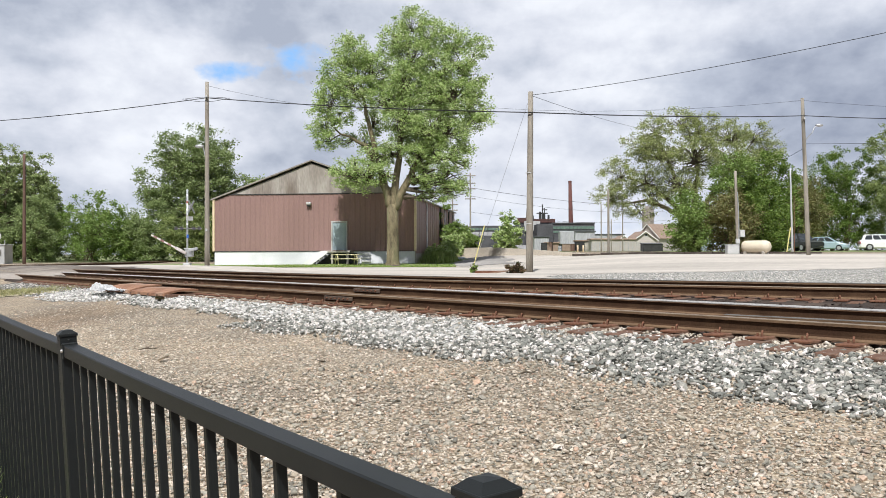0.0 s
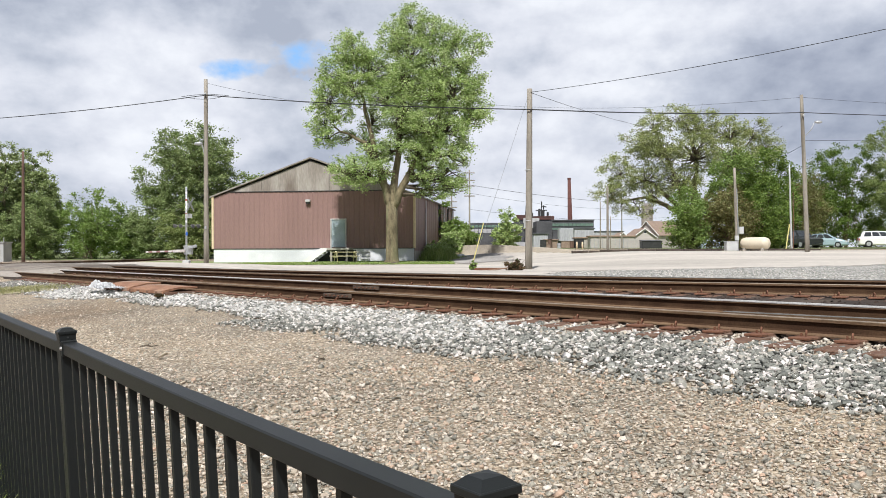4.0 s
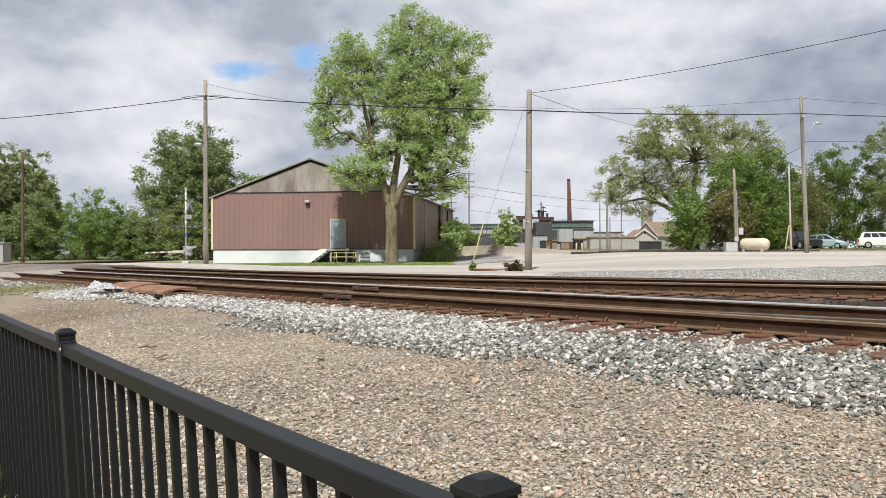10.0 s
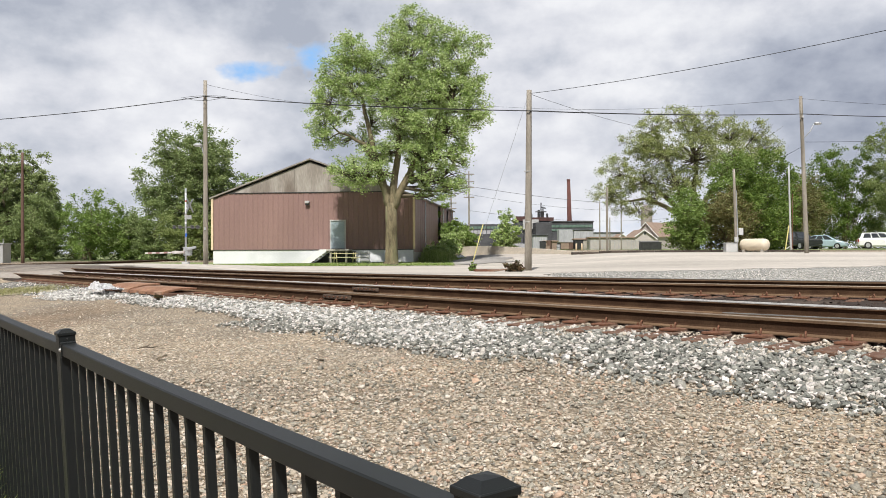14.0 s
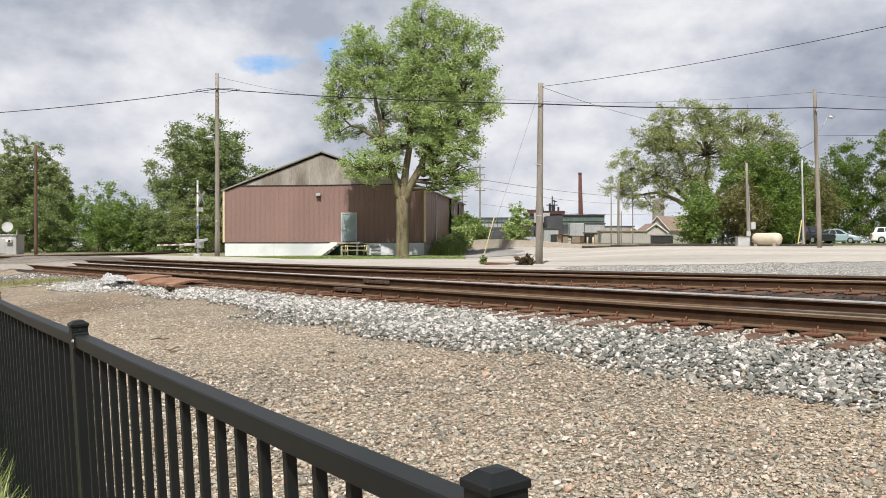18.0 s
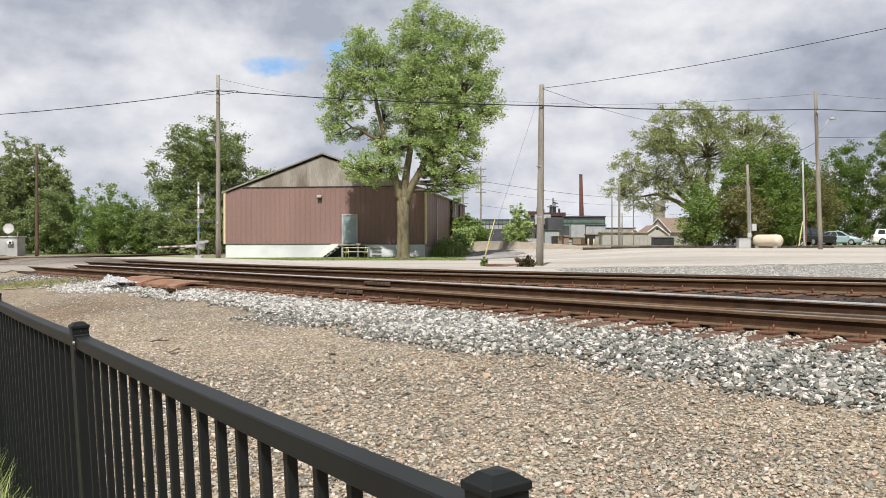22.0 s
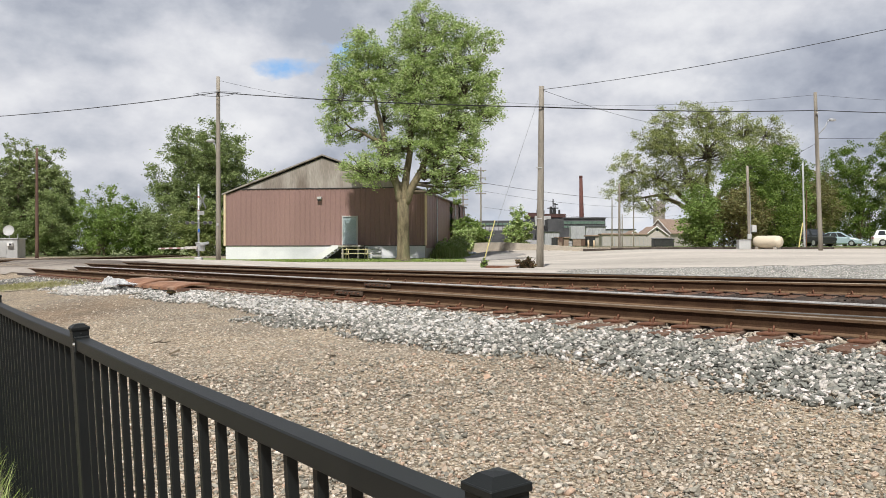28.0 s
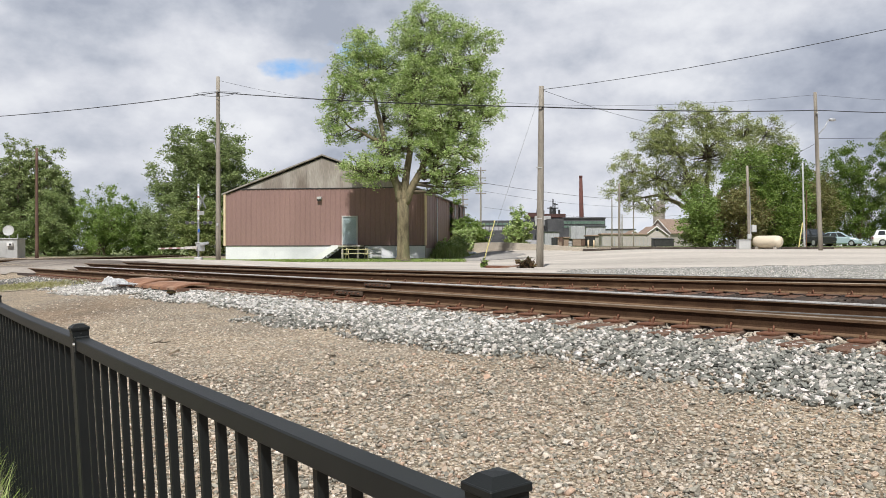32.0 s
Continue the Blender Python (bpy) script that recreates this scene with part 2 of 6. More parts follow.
YELLOW = material("yellow_paint", (0.66, 0.57, 0.20), (0.75, 0.67, 0.28), scale=2, fine=20, rough=0.6, bump=0.05)
TABLE_WOOD = material("pale_yellow_wood", (0.56, 0.50, 0.27), (0.66, 0.61, 0.38), (0.48, 0.43, 0.28), scale=3, fine=25, rough=0.7, bump=0.1)
TANK = material("tank_paint", (0.62, 0.54, 0.41), (0.69, 0.61, 0.48), (0.50, 0.42, 0.31), scale=0.9, fine=12, rough=0.5, bump=0.03, grit=0.08)
BARK = material("bark", (0.08, 0.065, 0.048), (0.15, 0.12, 0.085), (0.11, 0.115, 0.065), scale=2.2, fine=14, rough=0.95, bump=0.7, dist=0.03, stretch=(2.2, 2.2, 0.5), grit=0.35)
WIRE = material("wire", (0.02, 0.02, 0.02), (0.03, 0.03, 0.03), rough=0.6, bump=0)
LEAF_SPRING = leaf_material("leaf_spring", (0.21, 0.315, 0.08), (0.43, 0.545, 0.19), (0.66, 0.74, 0.41))
LEAF_FRESH = leaf_material("leaf_fresh", (0.145, 0.225, 0.05), (0.23, 0.33, 0.08), (0.35, 0.45, 0.15))
DARK_STONE = material("dark_ballast", (0.024, 0.016, 0.012), (0.042, 0.027, 0.02), (0.075, 0.053, 0.04), island=True, fine=60, rough=0.9, bump=0.3)
STRIP_BED = pebble_bed("stone_strip_bed", [(0.0, (0.20, 0.205, 0.20)), (0.5, (0.38, 0.38, 0.37)), (1.0, (0.72, 0.71, 0.68))], 0.07, (0.85, 0.85, 0.85))
DARK_BED = material("dark_bed", (0.026, 0.017, 0.012), (0.05, 0.034, 0.025), (0.085, 0.062, 0.046), scale=2.0, fine=30, rough=0.95, bump=0.5, dist=0.02, grit=0.4)
SCRUB = material("scrub", (0.30, 0.27, 0.15), (0.36, 0.32, 0.20), (0.38, 0.33, 0.25), scale=2.0, fine=30, rough=0.95, bump=0.5, grit=0.4)
LEAF_RUSSET = leaf_material("leaf_russet", (0.15, 0.135, 0.05), (0.24, 0.22, 0.085), (0.30, 0.33, 0.13))
LEAF_THICKET = leaf_material("leaf_thicket", (0.17, 0.225, 0.07), (0.265, 0.325, 0.105), (0.38, 0.43, 0.18))
LEAF_OAK = leaf_material("leaf_oak", (0.17, 0.225, 0.085), (0.26, 0.33, 0.125), (0.37, 0.44, 0.19))
LEAF_POPLAR = leaf_material("leaf_poplar", (0.20, 0.255, 0.10), (0.31, 0.375, 0.15), (0.44, 0.50, 0.25))
DRY_GRASS = leaf_material("dry_grass_blade", (0.24, 0.24, 0.09), (0.34, 0.33, 0.15), (0.44, 0.41, 0.25))
PLASTIC = material("white_plastic_sheet", (0.82, 0.82, 0.83), (0.88, 0.88, 0.88), (0.70, 0.70, 0.71), scale=5, fine=30, rough=0.35, bump=0.15, grit=0.15)
RUST_BRIGHT = material("orange_rust", (0.20, 0.095, 0.055), (0.34, 0.185, 0.11), (0.40, 0.32, 0.25), scale=2.2, fine=18, rough=0.85, bump=0.25, grit=0.3)
LEAF_HAZEL = leaf_material("leaf_hazel", (0.215, 0.26, 0.085), (0.37, 0.42, 0.15), (0.56, 0.59, 0.29))
VERGE_WOOD = material("verge_wood", (0.26, 0.235, 0.21), (0.36, 0.33, 0.30), (0.17, 0.14, 0.12), scale=1.5, fine=14, rough=0.85, bump=0.1)
LONG_GRASS = leaf_material("long_grass_blade", (0.19, 0.27, 0.06), (0.31, 0.40, 0.11), (0.50, 0.54, 0.25))
BRICK_DARK = material("brick_dark", (0.075, 0.04, 0.036), (0.11, 0.055, 0.048), scale=0.8, fine=6, rough=0.9, bump=0.1)
TRUNK = material("trunk_bark", (0.085, 0.07, 0.042), (0.235, 0.195, 0.115), (0.155, 0.15, 0.08), scale=2.6, fine=12, rough=0.95, bump=0.7, dist=0.03, stretch=(2.2, 2.2, 0.6), grit=0.3)
LEAF_SHADE = leaf_material("leaf_shade", (0.085, 0.145, 0.025), (0.155, 0.235, 0.045), (0.28, 0.37, 0.09))
TAN_WALL = material("tan_concrete", (0.54, 0.475, 0.39), (0.64, 0.57, 0.48), (0.45, 0.39, 0.32), scale=0.8, fine=10, rough=0.9, bump=0.15)
GATE_WHITE = material("worn_white_paint", (0.52, 0.48, 0.45), (0.64, 0.60, 0.57), (0.40, 0.34, 0.31), scale=4, fine=30, rough=0.6, bump=0.03)
GATE_RED = material("worn_red_paint", (0.27, 0.15, 0.135), (0.33, 0.20, 0.18), (0.22, 0.12, 0.11), scale=4, fine=30, rough=0.6, bump=0.03)
ASPHALT_DARK = material("dark_asphalt", (0.22, 0.205, 0.19), (0.30, 0.28, 0.26), (0.37, 0.345, 0.32), scale=0.6, fine=20, rough=0.9, bump=0.3)
# ---- building tools ----
def link_mesh(name, bm, mat, smooth=False):
    me = bpy.data.meshes.new(name)
    bm.normal_update()
    bm.to_mesh(me)
    bm.free()
    for m in (mat if isinstance(mat, (list, tuple)) else [mat]):
        me.materials.append(m)
    if smooth:
        me.polygons.foreach_set("use_smooth", [True] * len(me.polygons))
    return new(name, me)


def part(name, bm, mat, parent, label="", smooth=False):
    ob = link_mesh(name, bm, mat, smooth)
    ob.parent = parent
    return tagged(ob, label)


def thing(name, at, label, category, group="", turn=0.0, kind=""):
    ob = new(name)
    ob.empty_display_size = 0.2
    ob.matrix_basis = pose(*at, 0, 0, turn)
    return tagged(ob, label, category, group, kind)


def box(size, at=(0, 0, 0), bevel=0.0, rot=(0, 0, 0), bm=None, seg=1):
    bm = bm or bmesh.new()
    made = bmesh.ops.create_cube(bm, size=1.0, matrix=pose(*at, *rot) @ Matrix.Diagonal((*size, 1)))
    if bevel:
        edges = list({e for v in made["verts"] for e in v.link_edges})
        bmesh.ops.bevel(bm, geom=edges, offset=bevel, segments=seg, affect="EDGES", clamp_overlap=True)
    return bm


def tube(points, radii, sides=8, bm=None, caps=True):
    """A tapered round bar along points."""
    bm = bm or bmesh.new()
    pts = [Vector(p) for p in points]
    if not hasattr(radii, "__len__"):
        radii = [radii] * len(pts)
    rings = []
    ref = None
    for i, p in enumerate(pts):
        way = (pts[min(i + 1, len(pts) - 1)] - pts[max(i - 1, 0)]).normalized()
        if ref is None:
            ref = Vector((1, 0, 0)) if abs(way.x) < 0.8 else Vector((0, 1, 0))
        side = (ref - way * ref.dot(way)).normalized()
        ref = side
        up = way.cross(side)
        rings.append([bm.verts.new(p + radii[i] * (math.cos(k * math.tau / sides) * side + math.sin(k * math.tau / sides) * up)) for k in range(sides)])
    for r0, r1 in zip(rings, rings[1:]):
        for k in range(sides):
            bm.faces.new((r0[k], r0[(k + 1) % sides], r1[(k + 1) % sides], r1[k]))
    if caps:
        bm.faces.new(list(reversed(rings[0])))
        bm.faces.new(rings[-1])
    return bm


def sweep(profile, path, bm=None, caps=True):
    """Sweeps a closed outline of (side, up) along a level path of points."""
    bm = bm or bmesh.new()
    pts = [Vector(p) for p in path]
    rings = []
    for i, p in enumerate(pts):
        way = pts[min(i + 1, len(pts) - 1)] - pts[max(i - 1, 0)]
        side = Vector((way.y, -way.x, 0)).normalized()
        rings.append([bm.verts.new(p + side * a + Vector((0, 0, b))) for a, b in profile])
    n = len(profile)
    for r0, r1 in zip(rings, rings[1:]):
        for k in range(n):
            bm.faces.new((r0[k], r0[(k + 1) % n], r1[(k + 1) % n], r1[k]))
    if caps:
        bm.faces.new(list(reversed(rings[0])))
        bm.faces.new(rings[-1])
    bmesh.ops.recalc_face_normals(bm, faces=bm.faces)
    return bm


def prism(outline, depth, bm=None, axis="y"):
    """Extrudes an outline: points (x, z) along y, or (x, y) along z."""
    bm = bm or bmesh.new()
    put = (lambda p, d: (p[0], d, p[1])) if axis == "y" else (lambda p, d: (p[0], p[1], d))
    a = [bm.verts.new(put(p, 0)) for p in outline]
    b = [bm.verts.new(put(p, depth)) for p in outline]
    n = len(outline)
    bm.faces.new(a)
    bm.faces.new(list(reversed(b)))
    for k in range(n):
        bm.faces.new((a[k], b[k], b[(k + 1) % n], a[(k + 1) % n]))
    bmesh.ops.recalc_face_normals(bm, faces=bm.faces)
    return bm


def loft(sections, bm=None):
    """Skins closed loops of equal length."""
    bm = bm or bmesh.new()
    rows = [[bm.verts.new(p) for p in sec] for sec in sections]
    n = len(rows[0])
    for a, b in zip(rows, rows[1:]):
        for k in range(n):
            bm.faces.new((a[k], a[(k + 1) % n], b[(k + 1) % n], b[k]))
    bm.faces.new(list(reversed(rows[0])))
    bm.faces.new(rows[-1])
    bmesh.ops.recalc_face_normals(bm, faces=bm.faces)
    return bm


def mesh_from_arrays(name, verts, faces, mat, smooth=False):
    """verts (n, 3), faces (m, k) with one k; smooth: for all faces or one by one."""
    me = bpy.data.meshes.new(name)
    verts, faces = np.asarray(verts, np.float32), np.asarray(faces, np.int32)
    k = faces.shape[1]
    me.vertices.add(len(verts))
    me.vertices.foreach_set("co", verts.ravel())
    me.loops.add(faces.size)
    me.loops.foreach_set("vertex_index", faces.ravel())
    me.polygons.add(len(faces))
    me.polygons.foreach_set("loop_start", np.arange(len(faces), dtype=np.int32) * k)
    me.polygons.foreach_set("loop_total", np.full(len(faces), k, np.int32))
    me.update(calc_edges=True)
    me.materials.append(mat)
    me.polygons.foreach_set("use_smooth", np.broadcast_to(smooth, len(faces)).astype(bool))
    return new(name, me)


def turns(n, rng):
    """n random rotation matrices."""
    q = rng.normal(size=(n, 4))
    q /= np.linalg.norm(q, axis=1)[:, None]
    w, x, y, z = q.T
    return np.stack([1 - 2 * (y * y + z * z), 2 * (x * y - z * w), 2 * (x * z + y * w),
                     2 * (x * y + z * w), 1 - 2 * (x * x + z * z), 2 * (y * z - x * w),
                     2 * (x * z - y * w), 2 * (y * z + x * w), 1 - 2 * (x * x + y * y)], axis=1).reshape(n, 3, 3)


def stones(name, places, sizes, mat, rng, flat=0.75, simple=False, rounded=0.6):
    """Broken stones: knocked-about blocks with uneven corners, joined into one mesh; simple: half-sunk peaks, for those far off; rounded: the share with worn edges."""
    corners = [(-1, -1, -1), (1, -1, -1), (1, 1, -1), (-1, 1, -1)] + ([(0, 0, 1)] if simple else [(-1, -1, 1), (1, -1, 1), (1, 1, 1), (-1, 1, 1)])
    faces = [(0, 1, 4), (1, 2, 4), (2, 3, 4), (3, 0, 4)] if simple else [(0, 2, 1), (0, 3, 2), (4, 5, 6), (4, 6, 7), (0, 1, 5), (0, 5, 4), (1, 2, 6), (1, 6, 5), (2, 3, 7), (2, 7, 6), (3, 0, 4), (3, 4, 7)]
    block, tri, m = np.array(corners) * 0.62, np.array(faces), len(corners)
    n = len(places)
    shape = np.sort(np.abs(rng.uniform(0.38, 1.35, (n, 1, 3))), axis=2)[:, :, ::-1] * (block[None] + rng.uniform(-0.36, 0.36, (n, m, 3)))
    lean = 0.12 if simple else 0.36
    a, b, c = rng.uniform(0, 6.283, n), rng.normal(0, lean, n), rng.normal(0, lean, n)
    x, y, z = shape[:, :, 0], shape[:, :, 1], shape[:, :, 2] * flat
    y, z = y * np.cos(b)[:, None] - z * np.sin(b)[:, None], y * np.sin(b)[:, None] + z * np.cos(b)[:, None]
    x, z = x * np.cos(c)[:, None] + z * np.sin(c)[:, None], z * np.cos(c)[:, None] - x * np.sin(c)[:, None]
    v = np.stack([x * np.cos(a)[:, None] - y * np.sin(a)[:, None], x * np.sin(a)[:, None] + y * np.cos(a)[:, None], z], axis=2)
    v = v * (np.asarray(sizes)[:, None, None] * 0.5) + np.asarray(places)[:, None, :]
    f = tri[None] + (np.arange(n) * m)[:, None, None]
    worn = np.repeat(rng.uniform(size=n) < rounded, len(tri))
    return mesh_from_arrays(name, v.reshape(-1, 3), f.reshape(-1, 3), mat, worn)


def smooth01(v):
    v = np.clip(v, 0.0, 1.0)
    return v * v * (3 - 2 * v)
# ---- ground: gravel by the fence, the raised track bed, the lot that rises beyond ----
CA, SA = 0.776, 0.631          # across and along the tracks: d = CA x + SA y, s = -SA x + CA y


def across(x, y):
    return CA * x + SA * y, -SA * x + CA * y


def from_track(d, s):
    return CA * d - SA * s, SA * d + CA * s


def second_track(s):
    """Where the near rail of the second track lies across, at s along."""
    s = np.asarray(s, float)
    mid = 10.88 + 0.009 * np.clip(24.7 - s, 0, None) ** 2
    return np.where(s < 4.0, 10.88 + 0.009 * 20.7 ** 2 + (4.0 - s) * 0.3726, mid)


def ground_z(x, y):
    x, y = np.asarray(x, float), np.asarray(y, float)
    d, s = across(x, y)
    near = np.interp(d, [1.0, 5.4, 6.4, 7.6, 8.15, 8.6, 8.9, 10.3, 10.9], [0.0, 0.30, 0.355, 0.447, 0.503, 0.53, 0.54, 0.58, 0.635])
    d2 = second_track(s)
    bed = 0.635 + 0.075 * smooth01((d - 10.9) / np.maximum(d2 - 11.2, 0.4))
    far = 0.68 + 0.74 * smooth01((x - 1.0) / 14) * smooth01((y - 34) / 26) + 0.004 * np.clip(y - 60, 0, 150) + 0.16 * smooth01((y - 55) / 20) * smooth01((x + 16) / 14) - 0.05 * smooth01((y - 55) / 10)
    far = far + 0.34 * smooth01((x - 0.5) / 4) * (1 - smooth01((x - 8) / 7)) * smooth01((y - 58) / 15)
    z = np.where(d < 10.9, near, bed)
    w = smooth01((d - d2 - 3.2) / 5.0)
    z = z * (1 - w) + far * w
    # the road is level with the rail heads where it crosses them
    c = smooth01((s - 34.0) / 2.5) * (1 - smooth01((s - 45) / 3)) * smooth01((d - 3.0) / 4) * (1 - smooth01((d - 17) / 8))
    return z * (1 - c) + (0.765 + 0.18 * smooth01((d - 9.2) / 1.4) + 0.025 * smooth01((d - 10.6) / 0.4)) * c


def sheet(name, xs, ys, mat, lift=0.0, keep=None, rough=0.0, rng=None):
    """A grid of ground over xs by ys, lifted a little; keep(x, y) tells which cells stay."""
    xx, yy = np.meshgrid(xs, ys)
    zz = ground_z(xx, yy) + lift
    if rough:
        zz = zz + rng.normal(0, rough, zz.shape)
    nx, ny = len(xs), len(ys)
    idx = np.arange(nx * ny).reshape(ny, nx)
    quads = np.stack([idx[:-1, :-1], idx[:-1, 1:], idx[1:, 1:], idx[1:, :-1]], axis=-1).reshape(-1, 4)
    v = np.stack([xx, yy, zz], axis=-1).reshape(-1, 3)
    if keep is not None:
        c = v[quads].mean(axis=1)
        quads = quads[keep(c[:, 0], c[:, 1])]
        used, inv = np.unique(quads, return_inverse=True)
        v, quads = v[used], inv.reshape(-1, 4)
    return mesh_from_arrays(name, v, quads, mat, smooth=True)


def spread(a, b, fine, far, steps):
    """Fine steps from a to b, growing ones out to far."""
    mid = np.arange(a, b + fine / 2, fine)
    out = np.geomspace(1.0, 1.0 + far, steps)[1:] - 1.0
    return np.concatenate([a - out[::-1], mid, b + out])


rng = np.random.default_rng(7)
ground = sheet("ground", spread(-12, 14, 0.25, 2500, 60), spread(-4, 30, 0.25, 2500, 60), GRAVEL_BED)
tagged(ground, "brown and grey gravel ground rising to the tracks", "ground", kind="structure")

# the paved lot and the road in front of the warehouse
def on_lot(x, y):
    d, s = across(x, y)
    edge = np.where(x > 4, 0.0, second_track(s) + 2.6)
    front = np.interp(x, [4, 5, 14, 23, 50], [30, 34.5, 38.0, 40.5, 46])
    ragged = 0.35 * np.sin(x * 1.9) + 0.25 * np.sin(x * 4.3 + 1)
    far = np.where(x < 1.6, 53.5, np.where(x < 10.7, np.clip(79 - (x - 1.6) * 1.85, 0, 77), 61.5))
    return (d > edge + ragged) & (y > np.where(x > 4, front + ragged, 0)) & (y < far) & (x > -24)


lot = sheet("lot_pavement", np.arange(-24, 60, 0.5), np.arange(12, 78, 0.5), PAVING, 0.02, on_lot)
tagged(lot, "sun-bleached dusty concrete and asphalt lot", "pavement", kind="structure")

def on_road(x, y):
    d, s = across(x, y)
    return (s > 35.0) & (s < 45) & (d > -6) & ~on_lot(x, y) & (x > -48)


road = sheet("road", np.arange(-48, -4, 0.4), np.arange(10, 64, 0.4), ASPHALT, 0.025, on_road)
tagged(road, "worn grey asphalt road over the level crossing", "road", kind="structure")

# mown grass in front of the warehouse
def on_grass(x, y):
    return (y > 53.5) & (y < 100) & (x < 1.6 - np.clip(62 - y, 0, 9) * 0.05) & (x > -19.5 - 0.25 * (y - 53))


lawn = sheet("lawn", np.arange(-24, 5.2, 0.4), np.arange(53.5, 76, 0.4), GRASS_BED, 0.03, on_grass)
tagged(lawn, "short mown green grass before the warehouse", "grass", kind="structure")
verge = sheet("far_grass", np.arange(-110, 130, 4.0), np.arange(64, 260, 4.0), GRASS_BED, 0.03,
              lambda x, y: ((x < -24) & (y > 88)) | ((x > 26) & (y > 70 + 0 * x)) | (y > 120))
tagged(verge, "rough green grass in the distance", "grass", kind="structure")

patch = sheet("asphalt_patch", np.arange(1.6, 8, 0.4), np.arange(53, 76, 0.4), ASPHALT_DARK, 0.045,
              lambda x, y: on_lot(x, y) & (y > 55.0 + 0.6 * np.sin(x * 2.0) + 0.5 * x) & (x < 5.6 + 0.5 * np.sin(y)) & (y < 76.5 - (x - 1.6) * 1.9))
tagged(patch, "darker grey asphalt patch in the lot", "pavement", kind="structure")
def track_sheet(name, lo, hi, s0, s1, mat, lift, cuts=14, step=0.25):
    """A strip of ground along the tracks between the lines lo(s) and hi(s)."""
    ss = np.arange(s0, s1 + step / 2, step)
    v = np.linspace(0, 1, cuts)
    dd = lo(ss)[:, None] * (1 - v) + hi(ss)[:, None] * v
    xx, yy = from_track(dd, ss[:, None] + 0 * dd)
    zz = ground_z(xx, yy) + lift - 0.05 * ((v < 0.01) | (v > 0.99))
    idx = np.arange(len(ss) * cuts).reshape(len(ss), cuts)
    quads = np.stack([idx[:-1, :-1], idx[:-1, 1:], idx[1:, 1:], idx[1:, :-1]], axis=-1).reshape(-1, 4)
    return mesh_from_arrays(name, np.stack([xx, yy, zz], axis=-1).reshape(-1, 3), quads, mat, smooth=True)


sleeper_bed = track_sheet("sleeper_bed", lambda s: 8.0 + 0.12 * np.sin(s * 3), lambda s: second_track(s) + 2.1, -12, 35, DARK_BED, 0.02)
tagged(sleeper_bed, "brown dirt and dark stone under the rails", "track bed", kind="structure")
bed = track_sheet("ballast_bed", lambda s: 6.6 + 0.35 * smooth01((s - 9) / 6) + 0.15 * np.sin(s * 1.3) + 0.1 * np.sin(s * 3.1 + 1) - 0.9 * smooth01((s - 24) / 4), lambda s: np.where(s < 23.5, second_track(s) + 3.4, 8.7), -14, 33.5, BALLAST_BED, 0.012, 24)
tagged(bed, "grey stone track bed", "track bed", kind="structure")

strip = sheet("stone_strip", np.arange(3.5, 50, 0.5), np.arange(-6, 54, 0.5), STRIP_BED, 0.008,
              lambda x, y: (across(x, y)[0] > second_track(across(x, y)[1]) + 3.0) & ~on_lot(x, y) & (y < 52))
tagged(strip, "pale grey stone strip between tracks and lot", "gravel", kind="structure")
scrub_bed = sheet("grass_verge", np.arange(-19, -8, 0.3), np.arange(22, 31, 0.3), SCRUB, 0.017,
                  lambda x, y: (((x + 12.3) / 2.3) ** 2 + ((y - 26.0) / 1.6) ** 2 + 0.35 * np.sin(3 * x) * np.sin(2.3 * y) < 1) & (across(x, y)[0] < 7.7))
tagged(scrub_bed, "thin yellowish grass in the gravel", "grass", kind="structure")
# ---- the tracks ----
RAIL = [(-0.07, 0.0), (0.07, 0.0), (0.07, 0.012), (0.02, 0.03), (0.009, 0.05), (0.009, 0.13), (0.034, 0.145), (0.036, 0.172),
        (-0.036, 0.172), (-0.034, 0.145), (-0.009, 0.13), (-0.009, 0.05), (-0.02, 0.03), (-0.07, 0.012)]
HEAD = [(-0.033, 0.1725), (0.033, 0.1725), (0.029, 0.180), (0.012, 0.183), (-0.012, 0.183), (-0.029, 0.180)]
BRIGHT_HEAD = [(-0.037, 0.161), (0.037, 0.161), (0.036, 0.172), (0.028, 0.181), (0.012, 0.184), (-0.012, 0.184), (-0.028, 0.181), (-0.036, 0.172)]


def rail(track, line, z, polished, steps=np.arange(-16, 47, 1.0), dull=None):
    path = [(*line(s), z) for s in steps]
    rb = sweep(RAIL, path)
    # dark rust on the web paints in the shade below the head
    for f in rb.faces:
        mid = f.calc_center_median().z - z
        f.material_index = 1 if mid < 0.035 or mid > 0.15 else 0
    r = part("rail", rb, [RAIL_RUST_SHADED, RAIL_RUST_LIT], track, "rusty brown steel rail")
    part("railhead", sweep(BRIGHT_HEAD if polished else HEAD, path), RAIL_TOP if polished else dull or RAIL_DULL, r, "bright worn running surface" if polished else "dull dark running surface")


near_track = thing("railway_track", (0, 0, 0), "near railway track of rusty steel rails on wooden ties", "railway track")
far_track = thing("railway_track", (0, 0, 0), "second railway track curving away, rusty rails", "railway track")
Z1, Z2 = 0.602, 0.765
rail(near_track, lambda s: from_track(8.83, s), Z1, False)
rail(near_track, lambda s: from_track(10.33, s), Z1 + 0.062, True)
rail(far_track, lambda s: from_track(float(second_track(s)), s), Z2, False)
rail(far_track, lambda s: from_track(float(second_track(s)) + 1.505, s), Z2 + 0.03, False, dull=RAIL_DARK)

